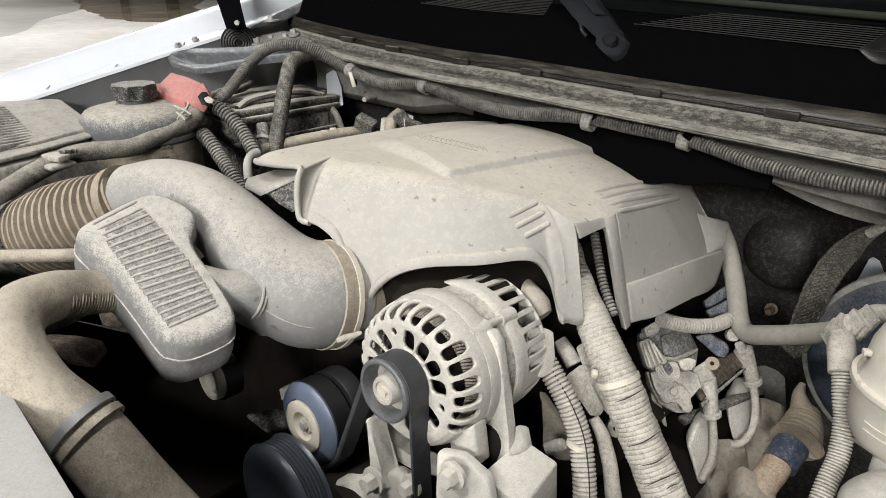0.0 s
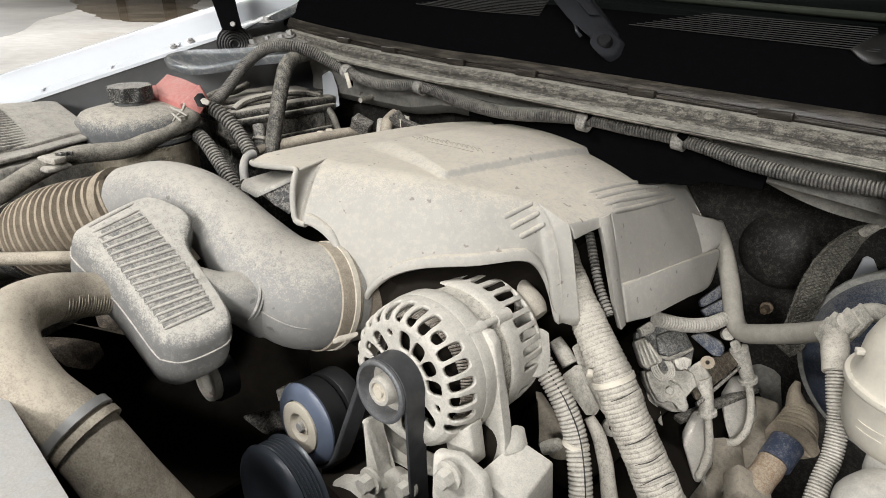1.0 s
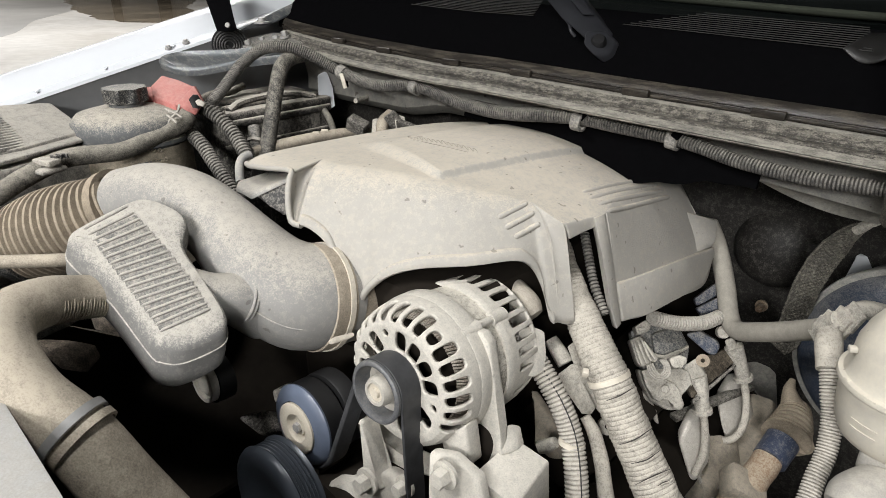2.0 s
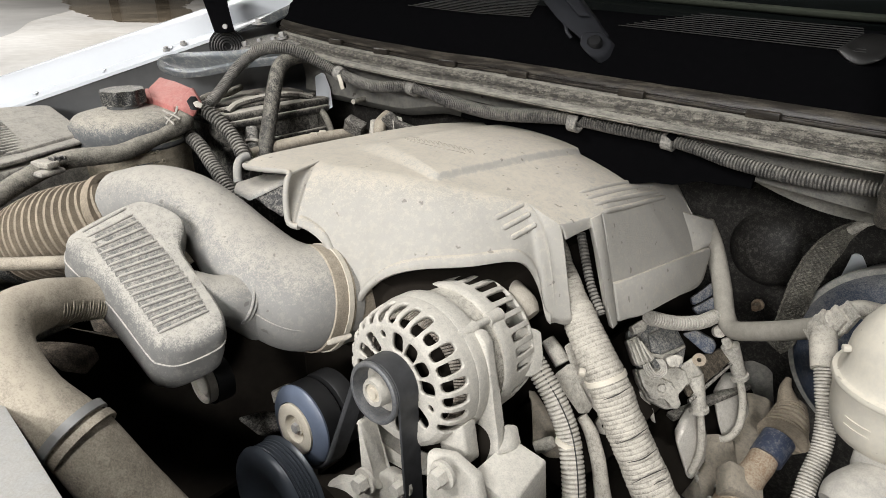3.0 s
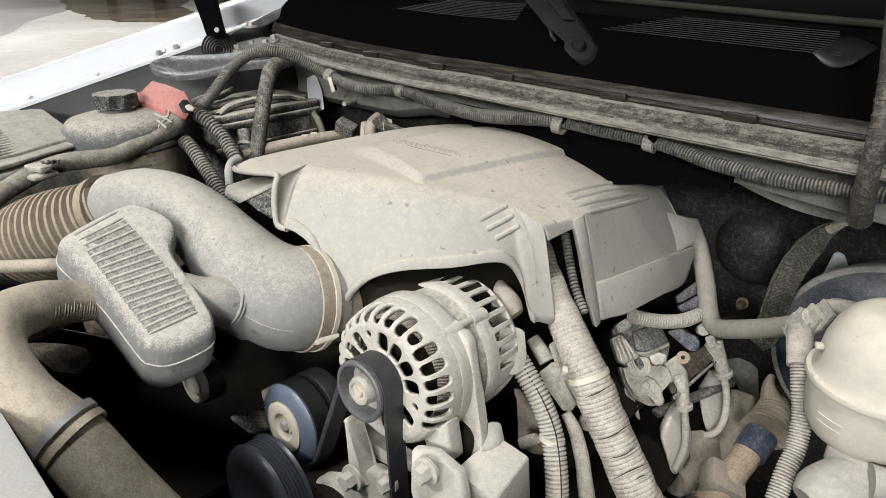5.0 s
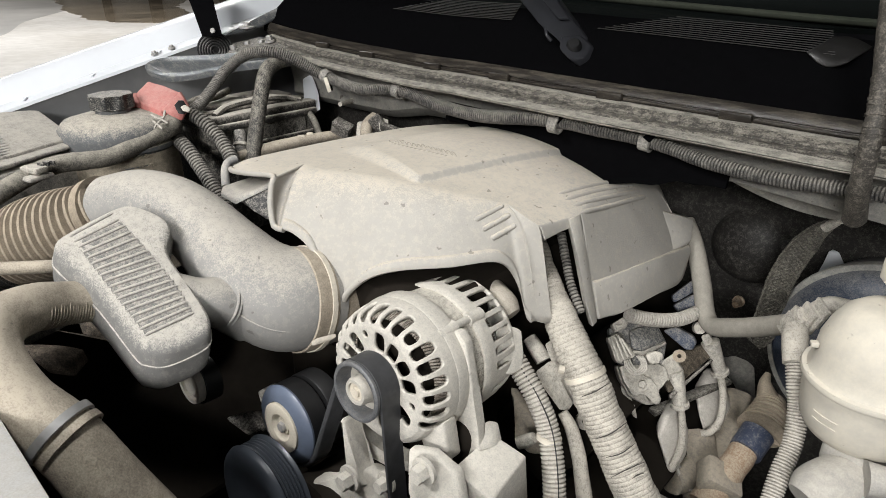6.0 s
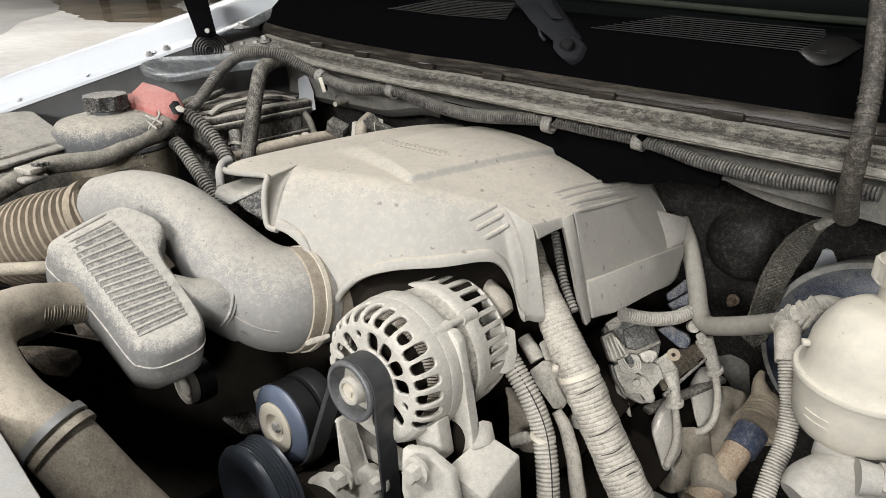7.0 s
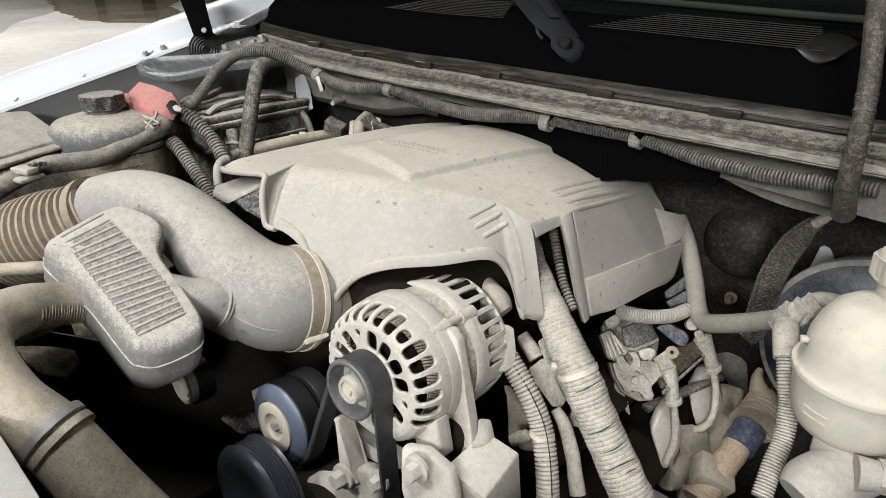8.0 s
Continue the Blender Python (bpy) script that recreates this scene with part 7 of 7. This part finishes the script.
    line, run = even(spline([(0.288, 0.828, 1.125), (0.271, 0.836, 1.104), (0.253, 0.847, 1.064), (0.242, 0.847, 1.020), (0.238, 0.847, 0.977), (0.236, 0.840, 0.945), (0.221, 0.842, 0.925)], 14), 0.004)
    t = np.gradient(line, axis=0)
    t /= np.linalg.norm(t, axis=1)[:, None]
    view = np.array((0.55, -0.6, 0.45))
    bm = B()
    strands = 12
    for k in range(strands):
        for way in (1, -1):
            pts = []
            for i, (p, q) in enumerate(zip(line, t)):
                side = np.cross(q, view)
                side /= np.linalg.norm(side)
                nrm = np.cross(side, q)
                w = 0.0045 + 0.013 * min(1.0, run[i] / 0.05)
                ph = 2 * math.pi * k / strands + way * run[i] / 0.012
                pts.append(tuple(p + side * w * math.sin(ph) + nrm * 0.0016 * way * math.cos(2 * ph)))
            tube(bm, pts[::2], 0.0013, 5, 0.008, cap=False)
    tagged(part("braid", bm, M_WEBBING, es), "woven dusty braid strands", kind="stuff")
    core = B()
    rows = []
    for i, (p, q) in enumerate(zip(line, t)):
        side = np.cross(q, view)
        side /= np.linalg.norm(side)
        nrm = np.cross(side, q)
        w = 0.004 + 0.0126 * min(1.0, run[i] / 0.05)
        rows.append([tuple(p + side * w - nrm * 0.001), tuple(p - side * w - nrm * 0.001), tuple(p - side * w - nrm * 0.002), tuple(p + side * w - nrm * 0.002)])
    r = loft(core, rows)
    core.faces.new(r[0]), core.faces.new(r[-1][::-1])
    part("core", core, M_WEBBING, es)
    part("lug", tube(B(), [(0.294, 0.827, 1.132), (0.289, 0.827, 1.126), (0.280, 0.830, 1.116)], [0.0055, 0.0062, 0.006], 12, 0.004), M_PALECONN, es, "crimped end lug")
    part("lug_bolt", hex_bolt(B(), (0.295, 0.826, 1.136), (0.3, -0.8, 0.4), 0.006, 0.008), M_PALECONN, es)
    gr = solo("firewall_stud", hex_bolt(B(), (0.175, 0.920, 0.937), (0.1, -1, 0.1), 0.006, 0.016), M_RUST, "rusty stud and washer on the firewall", "stud")
    wc = thing("wiper_arm", (-0.07, 0.78, 1.33), "black windscreen wiper arm with hinged base", "wiper arm")
    part("pivot", prism(B(), [(-0.042, 0.722, 1.328), (-0.028, 0.745, 1.328), (-0.011, 0.746, 1.316), (-0.007, 0.726, 1.303), (-0.017, 0.707, 1.301), (-0.034, 0.706, 1.314)], (0.004, 0.018, -0.012), 0.004, 3), M_WIPER, wc)
    part("arm", prism(B(), [(-0.145, 0.746, 1.380), (-0.113, 0.793, 1.379), (-0.053, 0.770, 1.338), (-0.026, 0.760, 1.322), (-0.030, 0.738, 1.316), (-0.044, 0.724, 1.318), (-0.085, 0.732, 1.340)], (0.004, 0.016, -0.008), 0.004, 3), M_WIPER, wc, "dark grey arm")
    part("arm_spine", prism(B(), [(-0.118, 0.764, 1.3795), (-0.104, 0.783, 1.378), (-0.056, 0.765, 1.3415), (-0.064, 0.750, 1.3425)], (-0.001, -0.003, 0.003), 0.0012), M_WIPER, wc)
    part("cap", lathe(B(), (-0.0225, 0.724, 1.3165), (0.35, -0.6, 0.7), [(0.0, 0.0045), (0.007, 0.004), (0.0095, 0.001), (0.0105, -0.006)], 24), M_DARK, wc)
    part("hook", tube(B(), [(-0.083, 0.740, 1.337), (-0.075, 0.736, 1.332), (-0.069, 0.731, 1.325), (-0.063, 0.733, 1.318)], 0.0022, 8, 0.004), M_WIPER, wc)
    part("spindle", tube(B(), [(-0.044, 0.764, 1.309), (-0.040, 0.758, 1.281)], 0.013, 16, 0.006), M_DARK, wc)


M_COLLAR = dusty("dark_blue_collar", (0.035, 0.045, 0.075, 1), -0.15, 0.15, patch=25.0, rough=0.35, mottle=0.2, speck=0.4)
M_MC = dusty("dusty_cast_grey", (0.30, 0.295, 0.28, 1), 0.45, 0.3, dust=(0.43, 0.405, 0.36, 1), patch=18.0, mottle=0.3)
M_WIPER = plain("satin_black_arm", (0.026, 0.027, 0.031, 1), 0.32)
brakes()


# ---- small things between the large ones ----
def extras():
    ib = thing("intake_side_box", (-0.259, 0.379, 1.146), "dusty grey plastic box beside the engine cover", "intake box")
    part("box", prism(B(), [(-0.253, 0.357, 1.151), (-0.236, 0.374, 1.163), (-0.217, 0.389, 1.175), (-0.202, 0.376, 1.146), (-0.207, 0.367, 1.133), (-0.230, 0.364, 1.141)], (-0.045, 0.045, -0.010), 0.004), M_SIDEBOX, ib)
    part("box_top", prism(B(), [(-0.255, 0.355, 1.153), (-0.216, 0.389, 1.178), (-0.249, 0.404, 1.171), (-0.294, 0.401, 1.163), (-0.326, 0.376, 1.149), (-0.299, 0.359, 1.153)], (0.003, -0.003, -0.006), 0.0025), M_DUCT, ib, "pale dusty top")
    fr = thing("fuel_rail_fitting", (-0.433, 0.674, 1.154), "dusty metal fuel fittings behind the engine cover", "fuel fitting")
    for q, sz, ang in (((-0.457, 0.678, 1.149), (0.036, 0.022, 0.024), 0.4), ((-0.375, 0.693, 1.166), (0.034, 0.008, 0.024), 0.9), ((-0.335, 0.686, 1.164), (0.045, 0.010, 0.016), 0.2)):
        part("bracket", box(B(), q, sz, Euler((0.3, ang, ang)).to_matrix(), 0.003), M_PUMP, fr)
    part("pipe_stub", tube(B(), [(-0.392, 0.676, 1.141), (-0.404, 0.692, 1.160), (-0.406, 0.712, 1.171)], [0.010, 0.011, 0.010], 14, 0.005), M_RADHOSE, fr)
    part("pipe_stub", tube(B(), [(-0.414, 0.682, 1.136), (-0.428, 0.698, 1.158)], 0.008, 14, 0.005), M_PALECONN, fr)
    part("tag", prism(B(), [(-0.377, 0.692, 1.179), (-0.365, 0.701, 1.174), (-0.355, 0.692, 1.156), (-0.364, 0.684, 1.158)], (0.002, 0.003, 0), 0.0008), M_PALECONN, fr, "pale tag")
    bp = thing("battery_post_stub", (-0.523, 0.515, 1.154), "grey cylindrical valve beside the heater hose", "valve")
    part("body", tube(B(), [(-0.508, 0.507, 1.130), (-0.520, 0.514, 1.147), (-0.530, 0.521, 1.161)], [0.009, 0.0105, 0.0105], 16, 0.005), M_BLACKP, bp)
    part("collar", tube(B(), [(-0.515, 0.511, 1.141), (-0.517, 0.513, 1.145)], 0.0125, 16, 0.003), M_PALECONN, bp)
    pc = thing("wall_stud", (-0.469, 0.693, 1.192), "pale stud on the firewall panel", "stud")
    part("pin", tube(B(), [(-0.464, 0.682, 1.190), (-0.485, 0.737, 1.188)], 0.0042, 10, 0.004), M_PALECONN, pc)
    part("flange", lathe(B(), (-0.485, 0.737, 1.188), (0.2, 1, 0.1), [(0, 0), (0.008, 0), (0.008, 0.004), (0, 0.004)], 14), M_PALECONN, pc)
    wt = thing("wire_tie", (-0.5325, 0.3911, 1.2020), "twisted dusty wire tie round the hose end", "wire tie")
    for pts in ([(-0.5546, 0.3917, 1.2080), (-0.5384, 0.3948, 1.2048), (-0.5342, 0.4028, 1.2060)], [(-0.5441, 0.4094, 1.2123), (-0.5329, 0.4009, 1.2059), (-0.5299, 0.3887, 1.1990), (-0.5281, 0.3817, 1.1924)], [(-0.5424, 0.3881, 1.2004), (-0.5273, 0.3884, 1.1970), (-0.5173, 0.3895, 1.1928)], [(-0.5423, 0.3912, 1.2052), (-0.5299, 0.3951, 1.2042), (-0.5188, 0.3996, 1.1989)]):
        part("strand", tube(B(), pts, 0.0017, 6, 0.004, wobble=0.2), M_LOOMPALE, wt)
    solo("fender_brace", prism(B(), [(-0.593, 0.695, 1.219), (-0.593, 0.714, 1.225), (-0.577, 0.713, 1.198), (-0.555, 0.699, 1.166), (-0.570, 0.677, 1.167)], (0.004, 0.004, -0.004), 0.003), M_WHITE, "white painted brace behind the battery", "brace")


extras()
